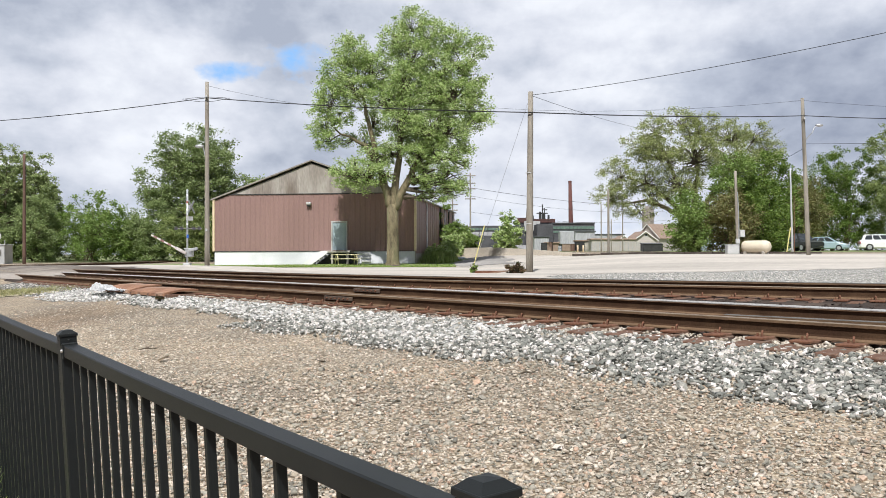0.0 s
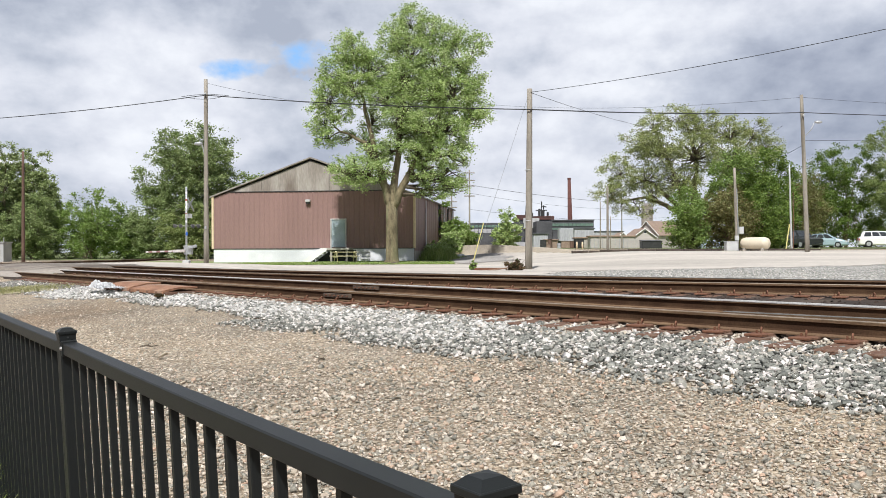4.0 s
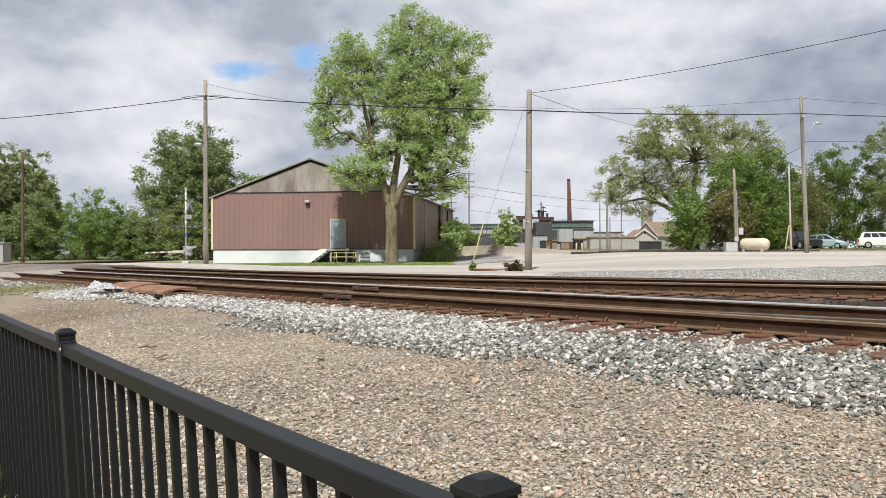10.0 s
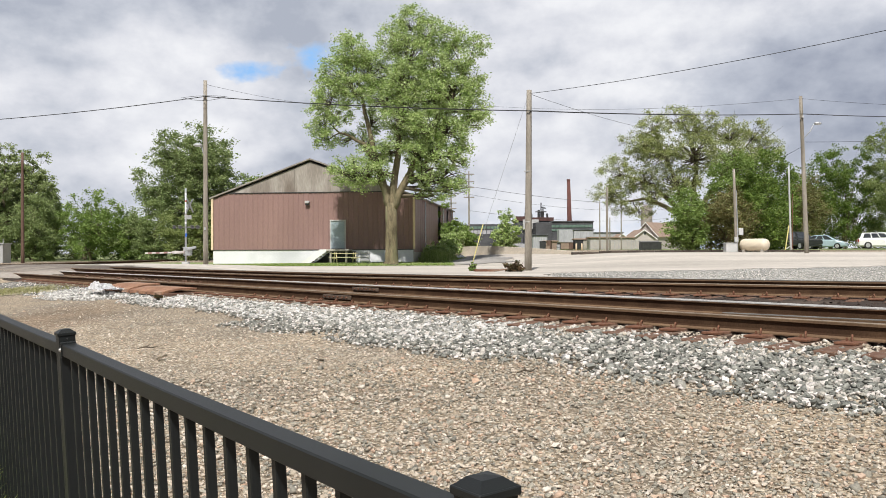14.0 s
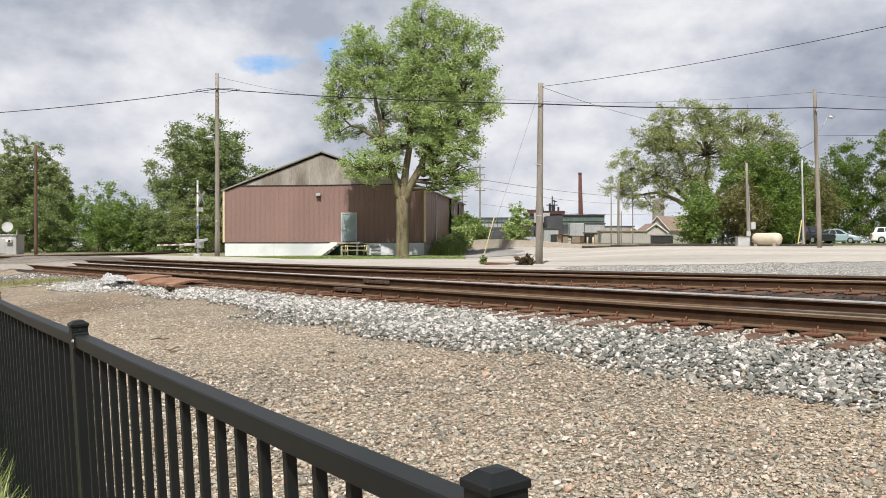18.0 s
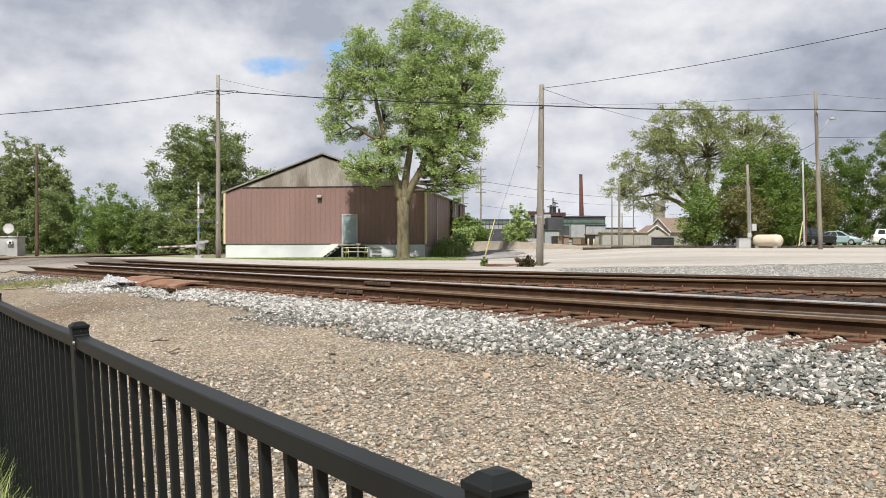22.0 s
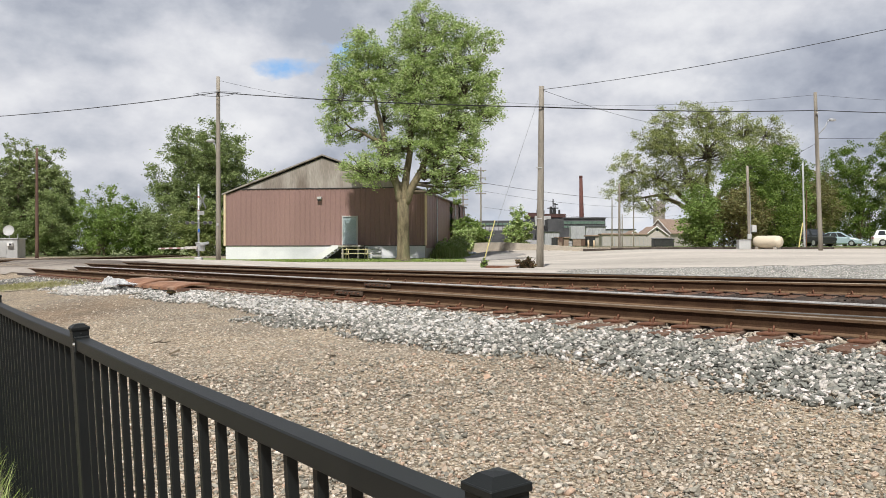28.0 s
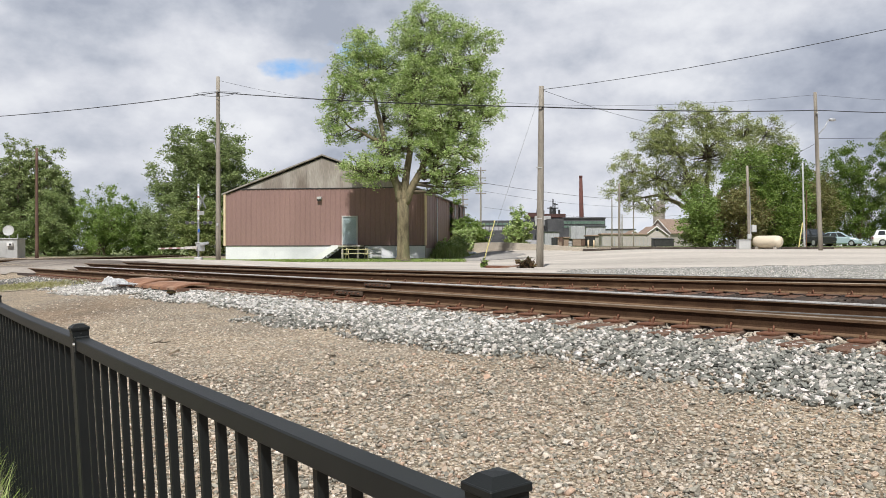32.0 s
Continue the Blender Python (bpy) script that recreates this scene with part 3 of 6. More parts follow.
rail(near_track, lambda s: from_track(8.97 + 0.11 * max(0.0, 5.9 - s), s), Z1 + 0.012, False, np.arange(-3.0, 6.0, 0.3), RAIL_STEEL)
distant_track = thing("railway_track", (0, 0, 0), "distant rusty railway track beyond the crossing", "railway track")
for off in (0.0, 1.5):
    rail(distant_track, lambda y: (-24.8 - off - 0.037 * (y - 49), y), 0.70, False, np.arange(40, 150, 4.0))

trng = random.Random(3)
tie_mesh = box((2.6, 0.23, 0.17), bevel=0.012)
tie_data = link_mesh("tie", tie_mesh, TIE)
plate_data = link_mesh("tie_plate", box((0.50, 0.22, 0.028), (-0.07, 0, 0), bevel=0.005), RUST)
spike_data = link_mesh("spike", box((0.022, 0.016, 0.036), (0, 0.045, 0.014)), RUST)
clip_data = link_mesh("rail_clip", tube([(-0.06, -0.016, 0.0), (-0.056, -0.012, 0.036), (-0.026, 0.0, 0.058), (0.010, 0.014, 0.044), (0.0, 0.02, 0.012)], 0.0115, 6), RUST)
long_data = link_mesh("tie", box((2.75, 0.23, 0.17), bevel=0.012), TIE)
for k in range(92):
    s = -10 + k * 0.52 + trng.uniform(-0.03, 0.03)
    if s > 34:
        break
    for track, d0, z0, d_turn in ((near_track, 8.83, Z1, 0.0), (far_track, float(second_track(s)), Z2, -math.degrees(math.atan(0.018 * max(24.7 - max(s, 4.0), 0))))):
        mid = d0 + 0.75
        wide = track is near_track and s < 9
        t = (long_data if wide else tie_data).copy()
        scene.collection.objects.link(t)
        t.parent = track
        heading = math.degrees(math.atan2(SA, CA)) + d_turn * -1.0 + trng.uniform(-1.2, 1.2)
        t.matrix_basis = pose(*from_track(mid - 0.10 * wide + trng.uniform(-0.09, 0.05), s), z0 - 0.108 + (0.031 if track is near_track else 0.015) + trng.uniform(-0.006, 0.002), 0, -2.3 if track is near_track else -1.1, heading)
        for dr, dz in ((0.0, 0.0), (1.505, 0.062)):
            if track is far_track and dr > 1:
                continue
            pieces = [(plate_data, 0.0, -0.012)]
            if dr < 1 and s < 17:
                pieces += [(clip_data, -0.115, 0.004), (spike_data, -0.16, 0.004)]
            if track is near_track and dr == 0 and s < 9:
                pieces += [(clip_data, 0.088, 0.004)]
            for src, dx, up in pieces:
                q = src.copy()
                scene.collection.objects.link(q)
                q.parent = track
                q.matrix_basis = pose(*from_track(d0 + dr + dx, s), z0 + dz + up, 0, 0, heading)
for src in (tie_data, long_data, plate_data, spike_data, clip_data):
    bpy.data.objects.remove(src)

# ballast stones
def ballast_field(name, n, d0, d1, s0, s1, mat, size, label, seed, sink=0.0, simple=False):
    r = np.random.default_rng(seed)
    s = r.uniform(s0, s1, n * 2)
    u = r.uniform(0, 1, n * 2)
    d = d0(s) + (d1(s) - d0(s)) * u
    edge = 0.22 * np.sin(s * 1.3) + 0.18 * np.sin(s * 3.1 + 1) + np.abs(r.normal(0, 0.62, n * 2)) - 0.28
    ok = (d > d0(s) + 0.2 + edge)
    d, s = d[ok][:n], s[ok][:n]
    x, y = from_track(d, s)
    z = ground_z(x, y) + r.uniform(0.0, 0.04, len(x)) - sink
    ob = stones(name, np.stack([x, y, z], 1), r.uniform(size[0], size[1], len(x)) * (1 + 0.5 * (r.uniform(size=len(x)) > 0.9)), mat, r, 0.95, simple)
    return tagged(ob, label, "ballast", kind="stuff")


flat = lambda v: (lambda s: np.full_like(s, v))
ballast_field("ballast", 29000, flat(6.12), lambda s: 8.40 - 0.05 * smooth01((9 - s) / 4), -6, 13, BALLAST, (0.031, 0.068), "grey and white crushed stone ballast beside the rail", 11)
ballast_field("ballast", 8400, lambda s: 6.65 + 0.35 * smooth01((s - 9) / 6) - 0.7 * smooth01((s - 20) / 3), flat(8.25), 8, 25.5, LIMESTONE, (0.035, 0.08), "bright white crushed limestone ballast beside the rail", 12)
ballast_field("ballast", 5500, lambda s: 6.5 + 0.4 * smooth01((s - 9) / 6), flat(8.25), 9, 24, BALLAST, (0.04, 0.08), "grey and white crushed stone ballast beside the rail", 13)
ballast_field("ballast", 6500, flat(7.75), flat(8.85), -6, 22, TIE_FILL, (0.03, 0.062), "tan and rust-stained stones between the tie ends", 16, 0.0)
ballast_field("ballast", 3000, flat(6.6), flat(8.5), 22, 33, BALLAST, (0.03, 0.07), "grey stones beside the track near the crossing", 18, 0.0, True)
ballast_field("ballast", 7000, flat(8.9), lambda s: second_track(s) - 0.1, -2, 30, DARK_STONE, (0.04, 0.08), "very dark brown stone between the rails", 14, 0.0, True)
ballast_field("ballast", 4000, lambda s: second_track(s) + 1.6, lambda s: second_track(s) + 3.4, -10, 22, BALLAST, (0.06, 0.11), "grey stone beyond the second track", 15, 0.0, True)
grng = np.random.default_rng(17)
gx, gy = grng.uniform(4, 32, 60000), grng.uniform(8, 46, 60000)
ok = (across(gx, gy)[0] > second_track(across(gx, gy)[1]) + 2.8) & ~on_lot(gx, gy) & (gx < gy * 0.56)
gx, gy = gx[ok][:14000], gy[ok][:14000]
tagged(stones("ballast", np.stack([gx, gy, ground_z(gx, gy) + 0.02], 1), grng.uniform(0.03, 0.07, len(gx)), BALLAST, grng, simple=True),
       "grey and white stones strewn before the lot", "ballast", kind="stuff")

# loose pebbles over the gravel yard
prng = np.random.default_rng(21)
px = prng.uniform(-9, 7, 900000)
py = prng.uniform(1.2, 22, 900000)
pd = across(px, py)[0]
chance = np.clip(13.5 / (px ** 2 + py ** 2), 0.028, 0.52)
soil = ((px + 7.3) / 1.0) ** 2 + ((py - 16.6) / 2.6) ** 2
chance = chance * (0.35 + 0.65 * smooth01((soil - 0.3) / 1.1))
ok = (pd > 0.4) & (pd < 6.7) & (np.abs(px) < py * 0.62 + 0.6) & (prng.uniform(size=px.size) < chance)
px, py = px[ok], py[ok]
dist = np.sqrt(px ** 2 + py ** 2)
psz = (0.013 + 0.026 * prng.uniform(size=px.size) ** 1.6) * np.clip(dist / 7, 0.95, 1.1) * (1 + 0.45 * (prng.uniform(size=px.size) > 0.88) + 0.7 * (prng.uniform(size=px.size) > 0.985))
lie = np.stack([px, py, ground_z(px, py) + psz * prng.uniform(0.05, 0.35, px.size)], 1)
for part_of, simple in ((dist < 9.5, False), (dist >= 9.5, True)):
    pebbles = stones("gravel", lie[part_of], psz[part_of], PEBBLE, prng, 0.9, simple)
    tagged(pebbles, "loose brown, grey and tan gravel", "gravel", kind="stuff")
# ---- the black fence beside the camera ----
FU = Vector((-0.5476, 0.8367, 0))
FENCE_LEAN = -3.2
fence_turn = math.degrees(math.atan2(FU.y, FU.x))
fence = thing("fence", (0.061, 1.02, 0.0), "black powder-coated metal picket fence along the gravel yard", "fence", turn=fence_turn)
fence.matrix_basis = pose(0.061, 1.02, 0.0, 0, 0, fence_turn) @ Matrix.Translation((0, 0, 1.243)) @ pose(0, 0, 0, FENCE_LEAN) @ Matrix.Translation((0, 0, -1.243))
post_bm = box((0.051, 0.051, 1.25), (0, 0, 0.585), 0.004)
post_data = link_mesh("post", post_bm, FENCE)
cap_bm = bmesh.new()
box((0.061, 0.061, 0.011), (0, 0, 1.2235), 0.0015, bm=cap_bm)
box((0.0545, 0.0545, 0.030), (0, 0, 1.2035), 0.001, bm=cap_bm)
h0, h1 = 0.0285, 0.015
base = [cap_bm.verts.new((a * h0, b * h0, 1.2285)) for a, b in ((-1, -1), (1, -1), (1, 1), (-1, 1))]
top = [cap_bm.verts.new((a * h1, b * h1, 1.2395)) for a, b in ((-1, -1), (1, -1), (1, 1), (-1, 1))]
tip = cap_bm.verts.new((0, 0, 1.2415))
for k in range(4):
    cap_bm.faces.new((base[k], base[(k + 1) % 4], top[(k + 1) % 4], top[k]))
    cap_bm.faces.new((top[k], top[(k + 1) % 4], tip))
cap_data = link_mesh("post_cap", cap_bm, FENCE)
screw_data = link_mesh("screw", tube([(0, 0, 0), (0, 0, 0.006)], [0.0075, 0.005], 8), STEEL)
cap_screw_data = link_mesh("screw", tube([(0, 0, 0), (0, 0, 0.0025)], [0.003, 0.002], 8), DARK)
picket_data = link_mesh("picket", box((0.020, 0.020, 1.10), (0, 0, 0.62), 0.002), FENCE)


def fence_piece(src, at, rot=(0, 0, 0), parent=None):
    q = src.copy()
    scene.collection.objects.link(q)
    q.parent = parent or fence
    q.matrix_basis = pose(*at, *rot)
    return q


for k in range(-1, 6):
    x0 = k * 2.44
    p = fence_piece(post_data, (x0, 0, 0))
    c = fence_piece(cap_data, (0, 0, 0), parent=p)
    fence_piece(cap_screw_data, (0, 0.02725, 1.207), (-90, 0, 0), c)
    fence_piece(cap_screw_data, (-0.02725, 0, 1.207), (0, -90, 0), c)
    run = 2.44 - 0.052
    stations = [(x0 + 0.026 + run * j / 8, 1.170 - 0.005 * 4 * (j / 8) * (1 - j / 8)) for j in range(9)]
    section = [(-0.023, -0.018), (-0.020, -0.021), (0.020, -0.021), (0.023, -0.018), (0.023, 0.018), (0.020, 0.021), (-0.020, 0.021), (-0.023, 0.018)]
    rail_bm = loft([[(x, -0.003 + b, z + c) for b, c in section] for x, z in stations])
    r = part("top_rail", rail_bm, FENCE, fence)
    part("bottom_rail", box((2.44 - 0.052, 0.030, 0.034), (x0 + 1.22, 0, 0.085), 0.003), FENCE, fence)
    bracket = part("bracket", box((0.016, 0.052, 0.054), (x0 + 2.406, -0.001, 1.170), 0.003), FENCE, fence)
    fence_piece(screw_data, (x0 + 2.404, 0.0245, 1.172), (-90, 0, 0), bracket)
    for j in range(19):
        fence_piece(picket_data, (x0 + 0.122 * (j + 1), 0, 0))
for src in (post_data, cap_data, screw_data, cap_screw_data, picket_data):
    bpy.data.objects.remove(src)

# long grass at the foot of the fence, thin grass in the gravel by the crossing
def blades(name, gx, gy, gh, gw, label, rng, mat=None):
    n = len(gx)
    gz = ground_z(gx, gy)
    a = rng.uniform(0, 6.283, n)
    r = gh * rng.uniform(0.2, 1.1, n)
    tx, ty = np.cos(a + 1.57) * gw, np.sin(a + 1.57) * gw
    p = []
    for up, out, wide in ((0.0, 0.0, 1.0), (0.65, 0.4, 0.8), (1.0, 1.0, 0.1)):
        cx, cy, cz = gx + np.cos(a) * r * out, gy + np.sin(a) * r * out, gz + gh * up
        p += [np.stack([cx - tx * wide, cy - ty * wide, cz], 1), np.stack([cx + tx * wide, cy + ty * wide, cz], 1)]
    faces = np.arange(n)[:, None, None] * 6 + np.array([(0, 1, 3, 2), (2, 3, 5, 4)])
    ob = mesh_from_arrays(name, np.stack(p, 1).reshape(-1, 3), faces.reshape(-1, 4), mat or GRASS)
    return tagged(ob, label, "grass", kind="stuff")


grass_rng = np.random.default_rng(8)
gn = 9000
ga, gside = grass_rng.uniform(3.6, 9.5, gn), grass_rng.uniform(0.02, 0.75, gn)
blades("long_grass", 0.031 - 0.5476 * ga - 0.8367 * gside, 1.02 + 0.8367 * ga - 0.5476 * gside, grass_rng.uniform(0.12, 0.42, gn), grass_rng.uniform(0.0018, 0.0035, gn),
       "long pale green grass at the foot of the fence", grass_rng, LONG_GRASS)
gn = 3600
blades("thin_grass", grass_rng.normal(-12.5, 0.9, gn), grass_rng.normal(25.8, 0.65, gn), grass_rng.uniform(0.03, 0.10, gn), grass_rng.uniform(0.008, 0.016, gn),
       "thin yellowish grass in the gravel", grass_rng, DRY_GRASS)
gn = 16000
blades("lawn_grass", grass_rng.uniform(-16, 1.4, gn), 53.6 + 13 * grass_rng.uniform(0, 1, gn) ** 1.6, grass_rng.uniform(0.03, 0.085, gn), grass_rng.uniform(0.012, 0.03, gn),
       "green lawn blades before the warehouse", grass_rng)
# ---- the warehouse ----
W_W, W_L = 15.85, 26.0            # width of the gable front, length
BASE_H, EAVE_H, APEX_H = 1.05, 5.12, 7.97
AX = 7.8                        # the ridge stands a little off the middle
wh = thing("warehouse", (-17.06, 68.7, 0.70), "brown metal-clad gabled warehouse with a white base", "building", turn=-8.0)
FRONT_TOP = 5.45                 # where the cladding stops under the grey gable
# walls: a wooden core behind the cladding
core = bmesh.new()
prism([(0.06, -0.6), (W_W - 0.06, -0.6), (W_W - 0.06, EAVE_H - 0.05), (AX, APEX_H - 0.08), (0.06, EAVE_H - 0.05)], W_L - 0.2, bm=core)
bmesh.ops.translate(core, verts=core.verts, vec=(0, 0.12, 0))
part("wall", core, DARK, wh, "dark inner wall")


def ribbed(width, z0, z1, pitch, mat, name, label, top=None):
    """A ribbed sheet in the x-z plane: each panel one mesh."""
    n = int(round(width / pitch))
    step = width / n
    for k in range(n):
        a = k * step
        t0 = z1 if top is None else min(z1, top(a))
        t1 = z1 if top is None else min(z1, top(a + step))
        bm = bmesh.new()
        cuts = [(0.0, 0.0), (0.06, -0.03), (0.11, -0.03), (0.17, 0.0), (step - 0.17, 0.0), (step - 0.12, 0.0), (step, 0.0)]
        row0 = [bm.verts.new((a + u, v, z0)) for u, v in cuts]
        row1 = [bm.verts.new((a + u, v, t0 + (t1 - t0) * u / step)) for u, v in cuts]
        for i in range(len(cuts) - 1):
            bm.faces.new((row0[i], row0[i + 1], row1[i + 1], row1[i]))
        back = [bm.verts.new((a, 0.05, z0)), bm.verts.new((a + step, 0.05, z0)), bm.verts.new((a + step, 0.05, t1)), bm.verts.new((a, 0.05, t0))]
        bm.faces.new(back)
        bm.faces.new((row1[0], row1[-1], back[2], back[3]))
        yield part(name, bm, mat, wh)


slope = (APEX_H - EAVE_H) / AX
roof_at = lambda x: EAVE_H + (APEX_H - EAVE_H) * min(x / AX, (W_W - x) / (W_W - AX)) - 0.1
list(ribbed(W_W, BASE_H, FRONT_TOP, 0.395, SIDING, "cladding_panel", "", roof_at))
# white base, its lower edge following the lawn
for k in range(4):
    part("base_panel", box((W_W / 4 - 0.004, 0.07, BASE_H + 0.55), ((k + 0.5) * W_W / 4, 0.02, (BASE_H - 0.58) / 2), 0.004), BASE_WHITE, wh, "white-painted concrete base")
part("base_flashing", box((W_W + 0.04, 0.06, 0.05), (W_W / 2, -0.035, BASE_H - 0.005), 0.006), DARK, wh)
# grey gable
x_cut = (FRONT_TOP - EAVE_H) / slope
for k in range(5):
    a = x_cut + 0.25 + k * (W_W - 2 * x_cut - 0.5) / 5
    b = x_cut + 0.25 + (k + 1) * (W_W - 2 * x_cut - 0.5) / 5
    pts = [(a + 0.008, FRONT_TOP + 0.03), (b - 0.008, FRONT_TOP + 0.03), (b - 0.008, roof_at(b) - 0.05)]
    if a < AX < b:
        pts.append((AX, APEX_H - 0.15))
    pts.append((a + 0.008, roof_at(a) - 0.05))
    bm = prism(pts, 0.05)
    bmesh.ops.translate(bm, verts=bm.verts, vec=(0, 0.02 + 0.004 * (k % 2), 0))
    part("gable_panel", bm, GABLE, wh, "weathered grey gable board")
part("gable_ledge", box((W_W - 2 * x_cut, 0.08, 0.07), (W_W / 2, -0.02, FRONT_TOP + 0.02), 0.01), DARK, wh)
# roof with a fascia
for sgn in (0, 1):
    pts = [(-0.25, EAVE_H - 0.1), (AX, APEX_H), (AX, APEX_H + 0.14), (-0.25, EAVE_H + 0.04)]
    if sgn:
        pts = [(W_W + 0.25 if x < 0 else x, z) for x, z in pts]
    bm = prism(pts, W_L + 0.2)
    bmesh.ops.translate(bm, verts=bm.verts, vec=(0, -0.10, 0))
    part("roof", bm, ROOF, wh, "brown-grey metal roof slope")
    edge = [(x, z + 0.012) for x, z in ((-0.28, EAVE_H - 0.10), (AX, APEX_H + 0.02), (AX, APEX_H + 0.11), (-0.28, EAVE_H + 0.01))]
    if sgn:
        edge = [(W_W + 0.3 if x < 0 else x, z) for x, z in edge]
    bm = prism(edge, 0.05)
    bmesh.ops.translate(bm, verts=bm.verts, vec=(0, -0.155, 0))
    part("fascia", bm, VERGE_WOOD, wh, "grey weathered verge board")
# corner trims
for x in (-0.06, W_W + 0.06):
    part("corner_trim", box((0.17, 0.14, EAVE_H - BASE_H), (x, -0.03, (EAVE_H + BASE_H) / 2), 0.01), CREAM, wh, "cream corner trim")
# right side wall: cladding with downpipes and dark openings
for k in range(42):
    y0 = 0.15 + k * (W_L - 0.3) / 42
    w = (W_L - 0.3) / 42
    if k in (22, 23, 24, 33, 34):
        continue
    bm = box((0.05, w - 0.015, EAVE_H - BASE_H + 0.2), (W_W + 0.03 + 0.012 * (k % 2), y0 + w / 2, (EAVE_H + BASE_H) / 2 - 0.1), 0.006)
    part("cladding_panel", bm, SIDING, wh)
part("side_base", box((0.06, W_L - 0.2, BASE_H + 0.35), (W_W + 0.02, W_L / 2, BASE_H / 2 - 0.2)), CONCRETE, wh)
for y in (5.5, 17.2, 24.0):
    part("downpipe", tube([(W_W + 0.13, y, EAVE_H - 0.15), (W_W + 0.13, y, 0.3), (W_W + 0.35, y, 0.1)], 0.055, 8), WHITE_PAINT, wh, "white downpipe", True)
# door with its frame, on a concrete landing
DX = 10.0
door = part("door", box((1.05, 0.06, 2.1), (DX, -0.02, BASE_H + 1.13), 0.008), DOOR_PAINT, wh, "pale blue-grey steel door")
part("hinge_rail", box((0.05, 0.03, 2.0), (DX + 0.46, -0.065, BASE_H + 1.13), 0.005), DOOR_PAINT, door)
part("handle", tube([(DX - 0.40, -0.05, BASE_H + 1.05), (DX - 0.40, -0.11, BASE_H + 1.05), (DX - 0.28, -0.11, BASE_H + 1.05)], 0.013, 6), STEEL, door)
frame_bm = bmesh.new()
for dx, w, z, h in ((-0.575, 0.09, 1.16, 2.26), (0.575, 0.09, 1.16, 2.26), (0, 1.06, 2.24, 0.09)):
    box((w, 0.14, h), (DX + dx, -0.03, BASE_H + z), 0.006, bm=frame_bm)
part("door_frame", frame_bm, GREY_PAINT, wh, "grey steel door frame")
part("landing", box((1.75, 1.25, 0.16), (DX + 0.25, -0.66, BASE_H - 0.05), 0.02), CONCRETE, wh, "concrete landing")
for k in range(2):
    part("landing_leg", box((0.14, 0.14, 1.2), (DX - 0.3 + k * 1.2, -1.1, 0.32), 0.01), CONCRETE, wh)
# stair flank: the white stringer beside the steps that fall to the side
for k in range(6):
    part("step", box((0.30, 1.1, 0.16), (DX - 0.80 - k * 0.29, -0.66, BASE_H - 0.16 - k * 0.19), 0.01), WHITE_PAINT, wh)
st = prism([(DX - 0.55, BASE_H - 0.10), (DX - 2.40, BASE_H - 1.40), (DX - 3.2, BASE_H - 1.40), (DX - 1.1, BASE_H + 0.02), (DX - 0.55, BASE_H + 0.02)], 0.06)
bmesh.ops.translate(st, verts=st.verts, vec=(0, -1.27, 0))
part("stringer", st, WHITE_PAINT, wh, "white painted stair stringer")
# thin dark panel added as the shade under landing and steps
dk = prism([(DX - 0.6, BASE_H - 0.14), (DX - 2.3, BASE_H - 1.35), (DX + 1.4, BASE_H - 1.35), (DX + 1.4, BASE_H - 0.14)], 0.05)
bmesh.ops.translate(dk, verts=dk.verts, vec=(0, -0.06, 0))
part("under_stair_wall", dk, DARK, wh, "dark panel standing in for shade below the landing")
for k in range(3):
    part("crate_board", box((0.75, 0.05, 0.16), (DX + 2.1, -0.10, 0.28 + k * 0.27), 0.01), GREY_PAINT, wh)
# lamp over the front
lamp = part("wall_lamp", box((0.36, 0.26, 0.20), (7.62, -0.16, 4.72), 0.03), GREY_PAINT, wh, "grey wall lamp with a dark lens")
part("lamp_lens", box((0.30, 0.16, 0.14), (7.62, -0.15, 4.56), 0.02), DARK, lamp)
# ---- trees ----
SWAYS = []


def leaves(name, centres, radii, count, size, mat, rng, parent, label=""):
    """Leaf blades strewn round clump centres; every blade is a small bent quad."""
    n = len(centres)
    full = rng.uniform(0.12, 1.0, n) * radii ** 1.6
    pick = rng.choice(n, count, p=full / full.sum())
    off = rng.normal(0, 0.45, size=(count, 3))
    c = centres[pick] + off * radii[pick, None] * np.array([1, 1, 0.7])
    q = turns(count, rng)
    u, v, w = q[:, :, 0], q[:, :, 1], q[:, :, 2]
    u = u * np.array([1, 1, 0.6])
    sz = rng.uniform(size[0], size[1], (count, 1))
    pts = np.stack([c - u * sz * 0.5, c + v * sz * 0.32 + w * sz * 0.08, c + u * sz * 0.5, c - v * sz * 0.32 + w * sz * 0.08], axis=1)
    f = np.arange(count * 4).reshape(-1, 4)
    ob = mesh_from_arrays(name, pts.reshape(-1, 3), f, mat)
    ob.parent = parent
    return tagged(ob, label)


